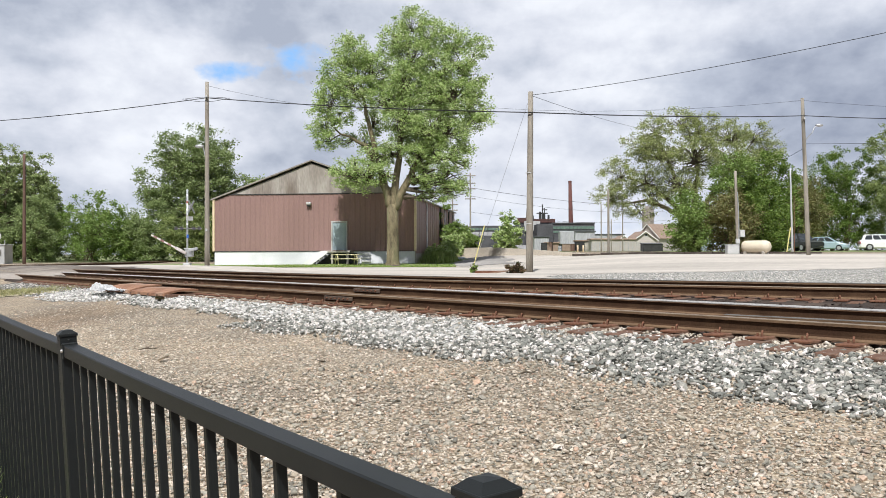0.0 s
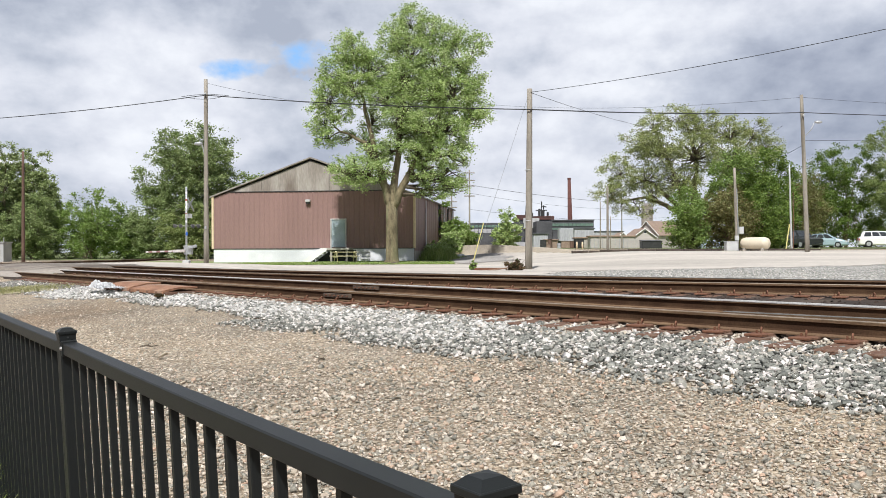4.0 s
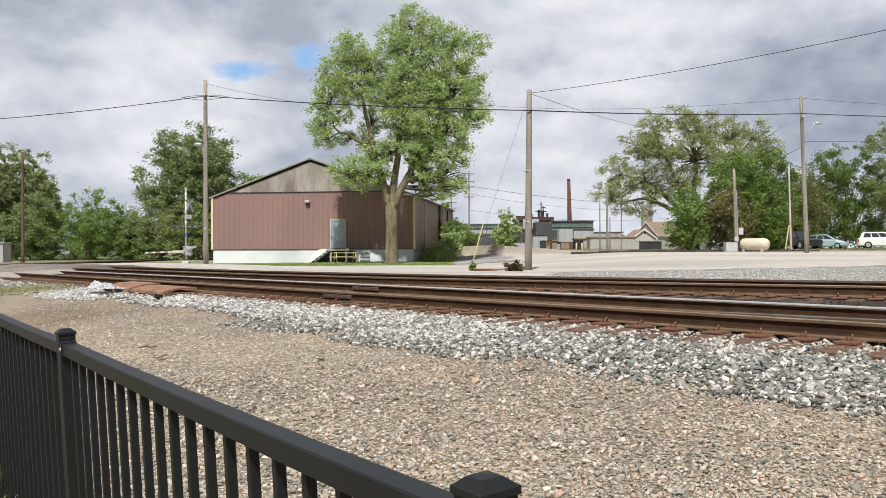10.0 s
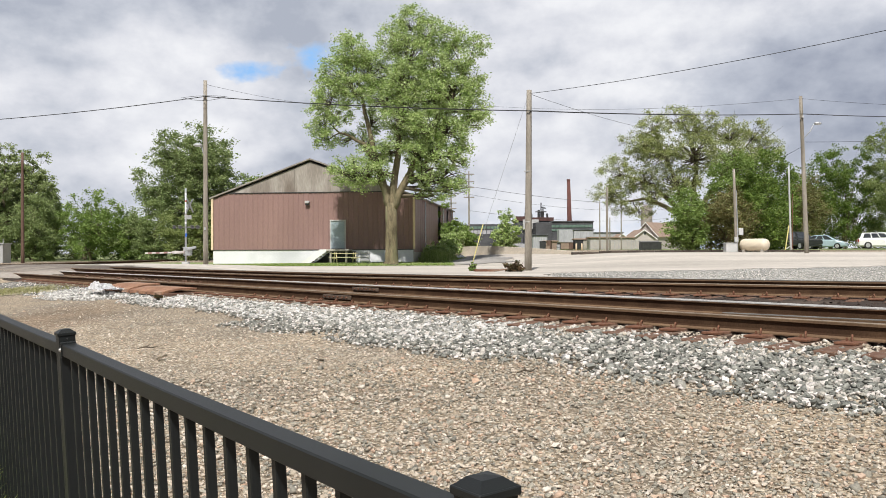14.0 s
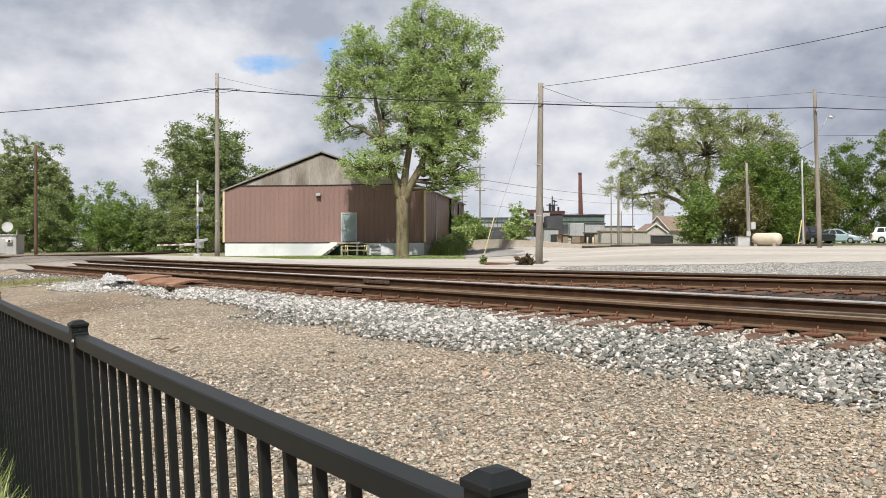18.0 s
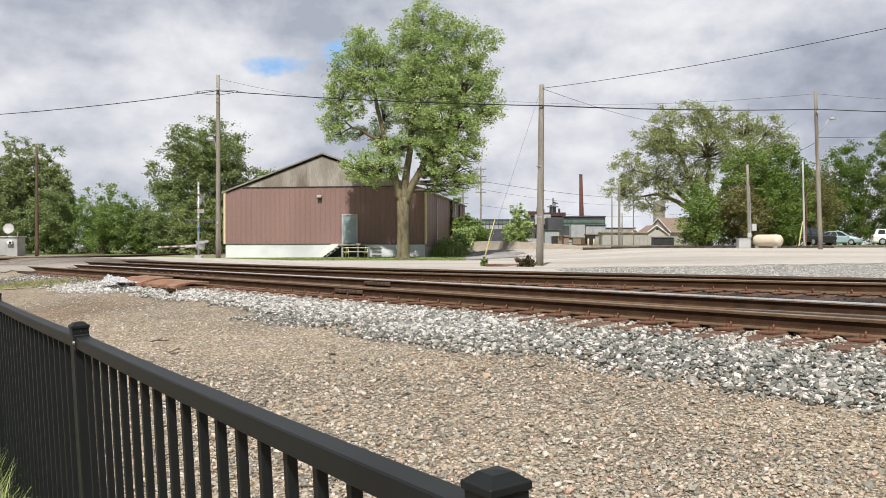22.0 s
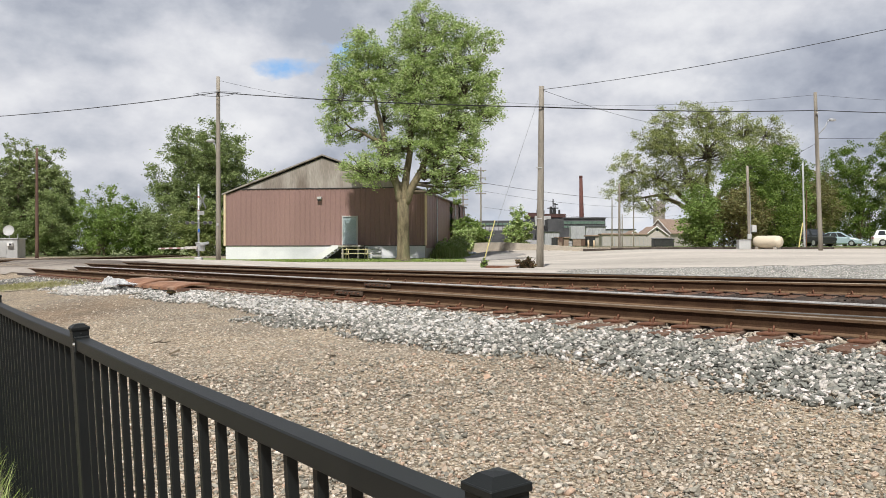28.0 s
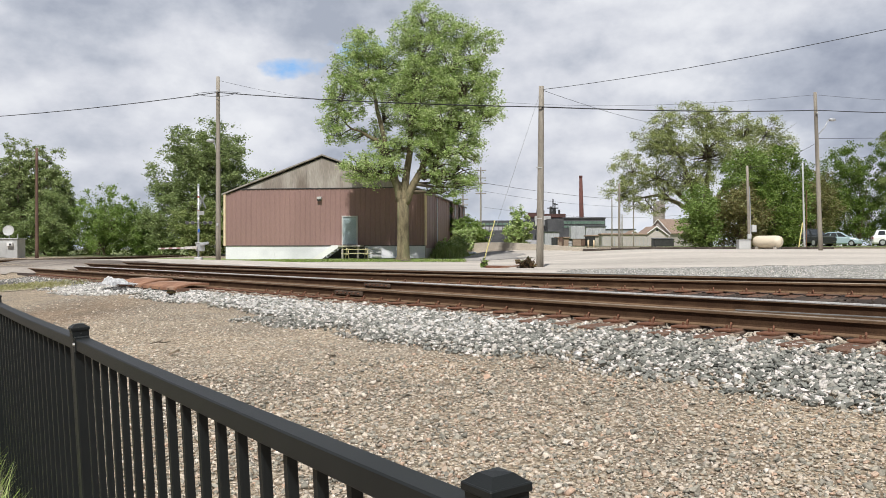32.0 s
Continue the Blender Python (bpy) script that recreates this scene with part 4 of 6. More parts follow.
def tree(label, at, trunk, lobes, mat, seed, leaf_count, leaf=(0.16, 0.34), clumps=26, group="", lean=(0, 0), sway=0.0, clump_r=(0.35, 0.8), leaders=None, twigs=0):
    """trunk: (radius, height of the fork). lobes: (x, y, z, rx, ry, rz) of crown masses in the tree's space. leaders: main stems, as lists of points. twigs: bare shoots at each clump."""
    rng = np.random.default_rng(seed)
    ob = thing("tree", at, label, "tree", group)
    r0, fork = trunk
    tb = tube([(0, 0, -0.4), (0, 0, 0), (0.02, 0, 0.25), (lean[0] * 0.5, lean[1] * 0.5, fork * 0.55), (lean[0], lean[1], fork)],
              [r0 * 1.7, r0 * 1.4, r0 * 1.05, r0 * 0.92, r0 * 0.95], 12)
    for v in tb.verts:
        v.co.x += 0.08 * r0 * math.sin(v.co.z * 3.1 + v.co.y * 9)
    part("trunk", tb, TRUNK, ob, smooth=True)
    top = max(l[2] for l in lobes)
    base = np.array([lean[0], lean[1], fork * 0.97])
    if leaders is None:
        lo = min(lobes, key=lambda l: l[0])
        hi = max(lobes, key=lambda l: l[0])
        leaders = [[(lean[0], lean[1], fork + (top - fork) * 0.35), (lean[0] * 0.5, 0.1, fork + (top - fork) * 0.85)],
                   [(lo[0] * 0.25, 0.1, fork + (lo[2] - fork) * 0.4), (lo[0] * 0.6, lo[1] * 0.6, lo[2])],
                   [(hi[0] * 0.25, -0.1, fork + (hi[2] - fork) * 0.4), (hi[0] * 0.6, hi[1] * 0.6, hi[2])]]
    stems = bmesh.new()
    joints = []
    for stem in leaders:
        pts = [base - np.array([0, 0, 0.35])] + [np.array(q, float) for q in stem]
        fine = []
        for a, b in zip(pts, pts[1:]):
            fine += [a + (b - a) * k / 4 for k in range(4)]
        fine.append(pts[-1])
        fine = [q + (rng.normal(0, 0.07, 3) if 0 < i < len(fine) - 1 else 0) for i, q in enumerate(fine)]
        rad = [r0 * (0.74 - 0.62 * i / (len(fine) - 1)) for i in range(len(fine))]
        tube(fine, rad, 9, bm=stems)
        joints += list(zip(fine[1:], rad[1:]))
    part("limb", stems, TRUNK, ob, "main forked limbs", smooth=True)
    total = sum(l[3] * l[4] * l[5] for l in lobes)
    for lx, ly, lz, rx, ry, rz in lobes:
        share = rx * ry * rz / total
        n = max(6, int(clumps * len(lobes) * share))
        p = rng.normal(size=(n, 3))
        p /= np.linalg.norm(p, axis=1)[:, None]
        p *= (rng.uniform(0.2, 1.0, (n, 1))) ** 0.45
        mid_l = np.array([lx, ly, lz])
        cc = p * np.array([rx, ry, rz]) + mid_l
        start, rb = min(joints, key=lambda j: np.linalg.norm((j[0] - mid_l) * np.array([1, 1, 0.8])) + 1.2 * max(0.0, j[0][2] - lz + 0.2 * rz))
        rb = min(rb * 0.8, r0 * 0.32)
        hub = start * 0.3 + (mid_l - np.array([0, 0, rz * 0.35])) * 0.7
        bb = bmesh.new()
        tube([start, (start + hub) / 2 + rng.normal(0, 0.18, 3), hub], [rb, rb * 0.75, rb * 0.5], 6, bm=bb, caps=False)
        for c in cc if twigs else cc[: max(8, n // 2)]:
            mid = hub * 0.5 + c * 0.5 + rng.normal(0, 0.25, 3) + np.array([0, 0, 0.12])
            k = rng.uniform(0.18, 0.32)
            tube([hub, mid, c], [rb * k * 1.4, rb * k, 0.012], 4, bm=bb, caps=False)
            for _ in range(twigs):
                out = (c - hub) * 0.06 + rng.normal(0, 0.22, 3) + np.array([0, 0, 0.06])
                tube([mid * 0.4 + c * 0.6, c * 0.9 + mid * 0.1 + out * 0.6, c + out * 1.3], [0.014, 0.010, 0.005], 3, bm=bb, caps=False)
        part("branch", bb, BARK, ob, smooth=True)
        cr = rng.uniform(clump_r[0], clump_r[1], n) * (0.7 + 0.3 * min(rx, 3) / 2)
        crown = leaves("crown", cc - hub, cr, int(leaf_count * share), leaf, mat, rng, ob)
        crown.location = hub
        if sway:
            SWAYS.append((crown, hub, sway * rng.uniform(0.6, 1.3), rng.uniform(0, 6.28), rng.uniform(0.16, 0.27)))
    return ob


def lobe_set(rng, w, d, z0, z1, n, top_taper=0.55):
    """n crown masses in an egg of that width and depth between z0 and z1."""
    out = []
    for k in range(n):
        h = (k + 0.5) / n
        z = z0 + (z1 - z0) * h
        half = w / 2 * (math.sin(math.pi * (0.16 + 0.72 * h)) ** 0.7) * (1 - (1 - top_taper) * max(0, h - 0.6))
        a = k * 2.4 + rng.uniform(-0.5, 0.5)
        rr = half * rng.uniform(0.35, 0.55)
        out.append((math.cos(a) * (half - rr), math.sin(a) * (half - rr) * d / w, z, rr * 1.15, rr * 1.1, rr * rng.uniform(0.8, 1.1)))
    return out


# the big spring-green tree in front of the warehouse
tree("big spring-green deciduous tree with a forked trunk on the lawn", (-2.83, 61.5, 0.70), (0.43, 4.3), [(x, y, z + 0.25, rx, ry, rz) for x, y, z, rx, ry, rz in (
    (-2.6, 0, 14.6, 1.5, 1.6, 1.5), (-3.7, 0.2, 13.2, 1.3, 1.6, 1.4), (-1.3, 0.2, 13.4, 1.5, 1.8, 1.6), (-4.5, 0, 11.6, 1.2, 1.5, 1.4), (-2.7, -0.5, 11.9, 1.4, 1.6, 1.3),
    (-4.9, -0.2, 9.9, 1.1, 1.4, 1.2), (-4.7, 0.1, 8.6, 0.9, 1.1, 0.9), (-3.5, -0.3, 10.3, 1.0, 1.2, 0.9), (-3.2, -0.4, 6.3, 1.2, 1.4, 1.1), (-2.0, -0.6, 6.0, 1.4, 1.5, 1.2),
    (-1.2, -0.3, 7.4, 1.1, 1.3, 1.0), (-1.3, 0.9, 9.8, 1.0, 1.1, 1.0), (-0.6, -0.6, 11.2, 1.2, 1.3, 1.2), (1.5, 0.1, 16.9, 1.4, 1.5, 1.0), (0.2, 0.2, 15.5, 1.3, 1.5, 1.3),
    (2.8, 0.1, 16.0, 1.4, 1.5, 1.1), (1.4, -0.3, 14.4, 1.6, 1.7, 1.5), (4.3, 0.2, 15.7, 1.3, 1.5, 1.0), (6.0, 0.1, 15.2, 1.1, 1.3, 0.8), (4.6, -0.1, 14.1, 1.4, 1.6, 1.2),
    (3.0, -0.4, 13.6, 1.5, 1.6, 1.3), (5.5, 0.2, 12.6, 1.2, 1.4, 1.2), (6.0, 0, 10.9, 1.2, 1.4, 1.1), (6.2, -0.2, 9.8, 1.1, 1.3, 0.8), (4.4, -0.5, 11.6, 1.6, 1.7, 1.4),
    (2.7, -0.7, 11.6, 1.6, 1.7, 1.5), (1.0, -0.7, 12.3, 1.5, 1.7, 1.5), (0.9, -0.9, 10.2, 1.5, 1.6, 1.4), (2.6, -0.8, 9.4, 1.6, 1.7, 1.5), (4.3, -0.3, 9.3, 1.5, 1.6, 1.4),
    (4.9, 0.1, 7.6, 1.1, 1.4, 1.1), (3.4, -0.6, 7.4, 1.4, 1.5, 1.3), (1.8, -0.7, 7.5, 1.2, 1.4, 1.1), (4.2, 0.2, 5.8, 1.1, 1.3, 1.0), (3.0, -0.2, 5.5, 1.1, 1.3, 0.9),
    (4.7, 0.4, 5.0, 0.7, 0.9, 0.6), (2.1, 0.6, 5.9, 1.1, 1.2, 0.9), (3.4, 0.3, 4.6, 0.9, 1.0, 0.6), (2.3, 0.2, 4.8, 0.7, 0.9, 0.5), (2.6, -0.7, 6.3, 1.1, 1.2, 0.8), (-2.0, 0.9, 8.7, 0.9, 1.0, 0.8), (-3.4, 0.5, 8.6, 0.8, 1.0, 0.7), (-0.3, 0.9, 7.7, 0.9, 0.9, 0.9), (0.6, 1.0, 9.2, 1.1, 1.0, 1.1), (0.5, -0.8, 8.2, 0.9, 0.9, 0.9), (-0.7, -0.5, 6.2, 0.8, 0.9, 0.7), (2.2, 1.6, 8.6, 1.7, 1.1, 1.5), (0.5, 1.7, 12.0, 1.7, 1.1, 1.6), (3.0, 1.7, 12.4, 1.7, 1.1, 1.6))],
    LEAF_SPRING, 5, 128000, leaf=(0.085, 0.195), clumps=60, clump_r=(0.24, 0.60), sway=0.9,
    leaders=[[(-0.7, 0, 6.2), (-1.3, 0.1, 8.4), (-1.9, 0.2, 11.5), (-2.4, 0.1, 14.0)], [(-0.8, 0, 6.6), (-1.9, 0, 8.4), (-4.0, 0, 9.6)],
             [(1.15, 0, 6.0), (2.0, 0, 7.7), (3.5, 0, 10.6), (5.0, 0, 13.6)], [(0.35, 0.2, 7.0), (0.6, 0.2, 10.5), (1.2, 0.2, 15.6)]])

lr = random.Random(9)
# tall light trees and thicket at the far left
for k, (x, y, w, h) in enumerate(((-49.6, 97, 4.6, 13.2), (-46.6, 96, 4.4, 14.2), (-43.8, 97, 4.4, 13.4), (-42.0, 96, 3.2, 9.8), (-53.0, 96, 5.5, 12.5), (-48.0, 99, 5.5, 11.0))):
    tree("tall slender pale-green poplar at the edge of the thicket", (x, y, 0.7), (0.26, 3.0), [(lx, ly, lz, rx * 0.85, ry * 0.85, rz * 1.5) for lx, ly, lz, rx, ry, rz in lobe_set(lr, w * 1.3, w * 1.3, 1.0, h - 1.2, 18, 0.9)], LEAF_POPLAR, 130 + k, 19000, leaf=(0.14, 0.30), clumps=26, group="poplars", clump_r=(0.3, 0.6), sway=1.4)
tree("dark-limbed tall tree behind the warehouse", (-26.5, 97, 0.7), (0.36, 4.0), lobe_set(lr, 12.6, 8, 3.4, 14.0, 30, 1.0), LEAF_OAK, 33, 64000, leaf=(0.14, 0.31), sway=0.9)
tree("green tree behind the warehouse gable", (-20.0, 100, 0.7), (0.3, 3.0), lobe_set(lr, 8, 7, 3.0, 9.4, 9), LEAF_OAK, 34, 9000, leaf=(0.2, 0.42))
for k, (x, y, w, h) in enumerate(((-41.5, 92, 6.5, 6.6), (-36.0, 93, 7.0, 7.6), (-32.6, 94, 6, 5.4), (-30, 93, 7, 6.0), (-25.5, 92, 7, 5.8), (-21, 93, 6, 5.4), (-46.5, 90, 7, 6.2), (-53, 90, 8, 6.5),
                                        (-39, 99, 8, 5.4), (-33, 100, 8, 5.6), (-27, 100, 8, 5.6), (-21, 101, 8, 5.0), (-45, 99, 8, 6.5), (-51, 99, 8, 6.5), (-57, 99, 9, 8.5), (-50, 106, 9, 4.5), (-43, 106, 9, 4.5), (-36, 106, 9, 4.5), (-29, 106, 9, 4.5), (-22, 107, 9, 4.5))):
    tree("leafy green bush-like tree in the trackside thicket", (x, y, 0.7), (0.14, 0.5), lobe_set(lr, w, w * 0.8, 0.0, h, 12, 0.8), LEAF_FRESH if k in (1, 2) else LEAF_THICKET if k % 3 else LEAF_OAK, 40 + k, 14500 if k < 8 else 6000 if k < 15 else 2000, leaf=(0.13, 0.28), group="thicket trees", clumps=20, sway=0.8 if k < 8 else 0.0)
# the broad trees on the right
tree("broad half-bare spring tree with spreading dark limbs", (23.9, 80, 1.4), (0.42, 2.6), [
    (-7.8, 0, 5.4, 1.5, 1.8, 1.4), (-6.6, 0, 7.5, 1.9, 2.0, 1.5), (-4.7, 0, 10.0, 1.9, 2.0, 1.6), (-3.6, 0, 11.7, 1.8, 1.9, 1.4), (-1.4, 0, 12.2, 1.9, 2.0, 1.4), (0.8, 0, 11.6, 2.0, 2.0, 1.5),
    (3.2, 0, 11.1, 2.0, 2.0, 1.5), (5.6, 0, 10.8, 1.8, 2.0, 1.3), (7.2, 0.3, 9.5, 1.7, 1.8, 1.4), (-3.0, -0.4, 9.1, 2.2, 2.2, 1.7), (0.0, -0.8, 9.0, 2.4, 2.3, 1.9), (3.2, -0.8, 8.5, 2.3, 2.2, 1.9),
    (5.6, -0.4, 7.9, 2.0, 2.0, 1.7), (-4.2, 0.2, 6.8, 1.9, 1.9, 1.5), (-1.2, -0.4, 6.4, 2.2, 2.1, 1.7), (-6.6, 0, 5.4, 1.4, 1.6, 1.1), (-3.6, 0, 5.3, 1.6, 1.6, 1.2), (-4.8, 0, 3.9, 1.5, 1.4, 0.9), (-6.5, 0, 4.1, 1.2, 1.3, 0.8)],
    LEAF_HAZEL, 51, 68000, leaf=(0.09, 0.18), clumps=54, clump_r=(0.24, 0.66), sway=0.7, twigs=1,
    leaders=[[(-1.5, 0, 4.4), (-3.6, 0, 6.2), (-6.6, 0, 7.2)], [(-1.9, 0, 4.0), (-4.2, 0.3, 5.0), (-6.4, 0.2, 4.7)], [(-0.9, 0, 5.0), (-2.2, 0, 8.4), (-3.4, 0, 11.2)], [(0.3, 0, 5.5), (0.4, 0, 9.0), (-0.6, 0, 11.8)], [(1.5, 0, 5.0), (3.5, 0, 8.0), (5.4, 0, 10.2)]])
for k, (x, y, w, z0, h, m, n) in enumerate(((21.6, 73, 4.3, 0.2, 5.0, LEAF_FRESH, 13000), (24.6, 72, 5.0, 0.4, 5.0, LEAF_RUSSET, 11000), (28.4, 73.5, 4.8, 0.2, 5.6, LEAF_SHADE, 12000), (26.4, 75, 6.4, 1.2, 8.4, LEAF_FRESH, 17000), (29.0, 76, 6.4, 1.0, 8.8, LEAF_SHADE, 17000),
                                          (41.4, 97, 5.6, 0.8, 8.6, LEAF_RUSSET, 9500), (43.6, 101, 7.0, 0.9, 10.6, LEAF_SHADE, 18000), (48.5, 102, 9, 0.9, 12.6, LEAF_SHADE, 32000), (51.8, 97, 8.5, 1.0, 15.0, LEAF_THICKET, 30000), (36.4, 98, 7, 0.8, 8.5, LEAF_SHADE, 8000), (42.0, 106, 9, 0.8, 9.0, LEAF_SHADE, 6000), (50.5, 110, 10, 0.8, 9.0, LEAF_SHADE, 5000), (60.0, 108, 10, 0.8, 12.0, LEAF_SHADE, 4000), (44.0, 113, 9, 0.0, 4.0, LEAF_SHADE, 2500), (51.0, 114, 9, 0.0, 4.0, LEAF_SHADE, 2500), (57.5, 114, 9, 0.0, 4.0, LEAF_SHADE, 2500))):
    tree("dense green deciduous tree beyond the lot" if m is LEAF_SHADE else "lighter green tree beyond the lot", (x, y, 1.5), (0.2, max(0.8, z0 + 0.5)), lobe_set(lr, w, w * 0.8, z0, h, 12, 0.75), m, 60 + k, n, leaf=(0.13, 0.27), group="trees beyond the lot", clumps=26, sway=0.6)
# saplings by the retaining wall
for k, (x, y, w, h, m) in enumerate(((3.3, 86, 3.0, 3.0, LEAF_FRESH), (7.4, 86, 3.1, 4.6, LEAF_SPRING), (2.3, 84, 2.4, 3.6, LEAF_FRESH))):
    tree("small bright green bushy tree by the concrete wall", (x, y, 1.1), (0.10, 0.6), lobe_set(lr, w, w, 0.4, h, 11, 0.15), m, 80 + k, 7500, leaf=(0.12, 0.26), group="bushes by the wall", clumps=18, clump_r=(0.25, 0.5), sway=0.8)
# ---- poles and wires ----
def utility_pole(at, height, r, label, mat=POLE_WOOD, lean=(0, 0), arm=False):
    ob = thing("utility_pole", at, label, "utility pole", "utility poles")
    n = 7
    pts = [(lean[0] * k / n, lean[1] * k / n, -0.4 + (height + 0.4) * k / n) for k in range(n + 1)]
    part("shaft", tube(pts, [r * (1 - 0.32 * k / n) for k in range(n + 1)], 12), mat, ob, smooth=True)
    return ob


def street_light(parent, z, reach, side, dx=0.0):
    arm = part("lamp_arm", tube([(dx, 0, z - 0.9), (side * reach * 0.45, 0, z - 0.35), (side * reach * 0.8, 0, z + 0.05), (side * reach, 0, z + 0.13)], 0.03, 7), SILVER, parent, "grey lamp arm", True)
    head = bmesh.new()
    bmesh.ops.create_uvsphere(head, u_segments=12, v_segments=8, radius=1.0, matrix=pose(side * (reach + 0.16), 0, z + 0.13) @ Matrix.Diagonal((0.26, 0.15, 0.10, 1)))
    part("lamp_head", head, SILVER, arm, "", True)


def insulator(parent, at):
    part("insulator", tube([(at[0], at[1], at[2] - 0.08), at, (at[0], at[1], at[2] + 0.06), (at[0], at[1], at[2] + 0.1)], [0.03, 0.06, 0.05, 0.02], 8), GREY_PAINT, parent, "", True)


p_left = utility_pole((-12.33, 48, 0.75), 10.2, 0.15, "weathered wooden utility pole by the level crossing")
street_light(p_left, 6.55, 0.25, -1)
insulator(p_left, (0, -0.18, 9.35))
part("plate", box((0.1, 0.02, 0.14), (0, -0.16, 2.1)), SILVER, p_left)
p_mid = utility_pole((4.2, 38, 0.60), 7.95, 0.165, "thick weathered wooden utility pole beside the tracks", lean=(0.08, 0))
for z in (2.2, 4.4):
    part("band", tube([(0, 0, z), (0, 0, z + 0.03)], 0.156, 12), GREY_PAINT, p_mid)
p_right = utility_pole((23.75, 55, 1.25), 10.05, 0.15, "wooden utility pole with a street lamp at the lot", lean=(-0.36, 0))
street_light(p_right, 8.2, 0.55, 1, -0.26)
insulator(p_right, (-0.3, -0.2, 8.7))
p_meter = utility_pole((21.75, 62, 1.35), 6.0, 0.13, "short grey wooden service pole with meter boxes", lean=(-0.2, 0))
part("meter_box", box((0.32, 0.22, 0.5), (0.2, -0.2, 1.55), 0.02), GREY_PAINT, p_meter)
part("meter_box", box((0.26, 0.2, 0.34), (-0.12, -0.22, 1.0), 0.02), GREY_PAINT, p_meter)
part("conduit", tube([(-0.02, -0.17, -0.2), (-0.02, -0.17, 2.2), (-0.1, -0.17, 4.5)], 0.035, 6), SILVER, p_meter)
p_white = utility_pole((28.1, 68, 1.4), 6.7, 0.085, "pale painted pole with a splintered yellow brace", GREY_PAINT, lean=(-0.15, 0))
part("brace", tube([(-0.62, -0.3, -0.1), (-0.18, -0.05, 2.1)], 0.045, 6), YELLOW, p_white, "yellow guy cover")
part("rusty_strip", box((0.05, 0.04, 4.4), (0.11, -0.06, 2.4), 0.01), RUST, p_white)
utility_pole((-36.2, 78, 0.6), 9.9, 0.16, "tall dark brown wooden pole in front of the thicket", POLE_DARK)
for x, y, h, z in ((14.1, 70, 5.4, 1.3), (25.1, 130, 7.2, 1.6), (28.3, 130, 6.2, 1.6), (26.6, 130, 5.0, 1.6)):
    utility_pole((x, y, z), h, 0.11, "distant wooden utility pole")
for x, y, h in ((3.2, 140, 9.9), (6.05, 140, 13.3)):
    q = utility_pole((x, y, 1.2), h, 0.15, "distant utility pole with crossarms")
    for z in (h - 0.5, h - 1.7, h - 2.6, h - 4.2):
        part("crossarm", box((1.7, 0.12, 0.14), (0, -0.16, z), 0.01), POLE_WOOD, q)
        for dx in (-0.68, -0.35, 0.35, 0.68):
            insulator(q, (dx, -0.16, z + 0.1))


def wire(a, b, sag, r=0.012, label="thin black overhead cable between the poles", name="overhead_wire"):
    a, b = Vector(a), Vector(b)
    pts = [a.lerp(b, k / 16) - Vector((0, 0, sag * 4 * (k / 16) * (1 - k / 16))) for k in range(17)]
    ob = link_mesh(name, tube(pts, r, 5), WIRE, True)
    return tagged(ob, label, "cable", "overhead cables")


L_AT, M_AT, R_AT = (-12.3, 47.8, 10.05), (4.25, 37.8, 7.62), (23.45, 54.8, 10.15)
wire((-48, 58, 10.0), L_AT, 0.7, 0.022)
wire(L_AT, M_AT, 0.12, 0.024)
wire(M_AT, R_AT, 0.12, 0.026)
wire(R_AT, (45, 62, 11.2), 0.2, 0.026)
wire((4.27, 38, 8.4), (19.0, 20.0, 8.58), 0.36, 0.011)
wire((4.27, 38, 8.4), (24, 80, 12.4), 0.45, 0.01)
wire((-12.33, 48, 10.75), (-3.5, 58, 10.9), 0.25, 0.008)
wire((23.4, 55, 11.15), (4.5, 75, 14.1), 0.5, 0.009)
wire((23.4, 55, 11.15), (45, 56, 11.0), 0.4, 0.009)
wire((23.6, 55, 8.4), (48, 62, 10.1), 0.2, 0.012)
wire((23.6, 55, 8.2), (21.6, 62, 7.2), 0.3, 0.012)
for dz, sag, end in ((1.5, 0.8, -0.8), (0.2, 1.2, -0.4), (-2.4, 1.1, 0.2)):
    wire((6.05, 140, 10.6 + dz), (52, 190, 11.0 + dz + end), sag, 0.03 if sag < 1 else 0.02)
for rise in (0.0, 0.16):
    wire((L_AT[0] - 1.25 - rise, L_AT[1] + 0.36, L_AT[2] - 0.02), (L_AT[0] + 1.27 + rise, L_AT[1] - 0.77, L_AT[2] - 0.17), 0.16 - 1.6 * rise, 0.012, "short slack jumper cable at the pole")
# guy wire with its yellow guard
guy = thing("guy_wire", (1.67, 37.9, 0.6), "steel guy wire with a yellow plastic guard", "guy wire")
part("guard", tube([(0, 0, 0), (0.58, 0, 2.13)], 0.021, 8), YELLOW, guy)
part("strand", tube([(0.0, 0, 0), (2.58, 0.05, 7.75)], 0.007, 5), STEEL, guy)
# ---- level crossing: signal mast with its gate, equipment hut ----
mast = thing("crossing_signal", (-14.25, 51, 0.72), "silver level-crossing signal mast with crossbuck, lamps and a lowering gate", "crossing signal")
part("base", box((0.40, 0.40, 0.45), (0, 0, 0.08), 0.03), GREY_PAINT, mast, "pale concrete base")
part("pole", tube([(0, 0, 0.3), (0, 0, 4.5)], 0.058, 12), SILVER, mast, "aluminium mast", True)
part("finial", tube([(0, 0, 4.5), (0, 0, 4.58)], [0.085, 0.03], 10), SILVER, mast)
for k in range(5):
    part("red_band", tube([(0, 0, 2.5 + 0.42 * k), (0, 0, 2.62 + 0.42 * k)], 0.0595, 12), RED if k % 2 else WHITE_PAINT, mast)
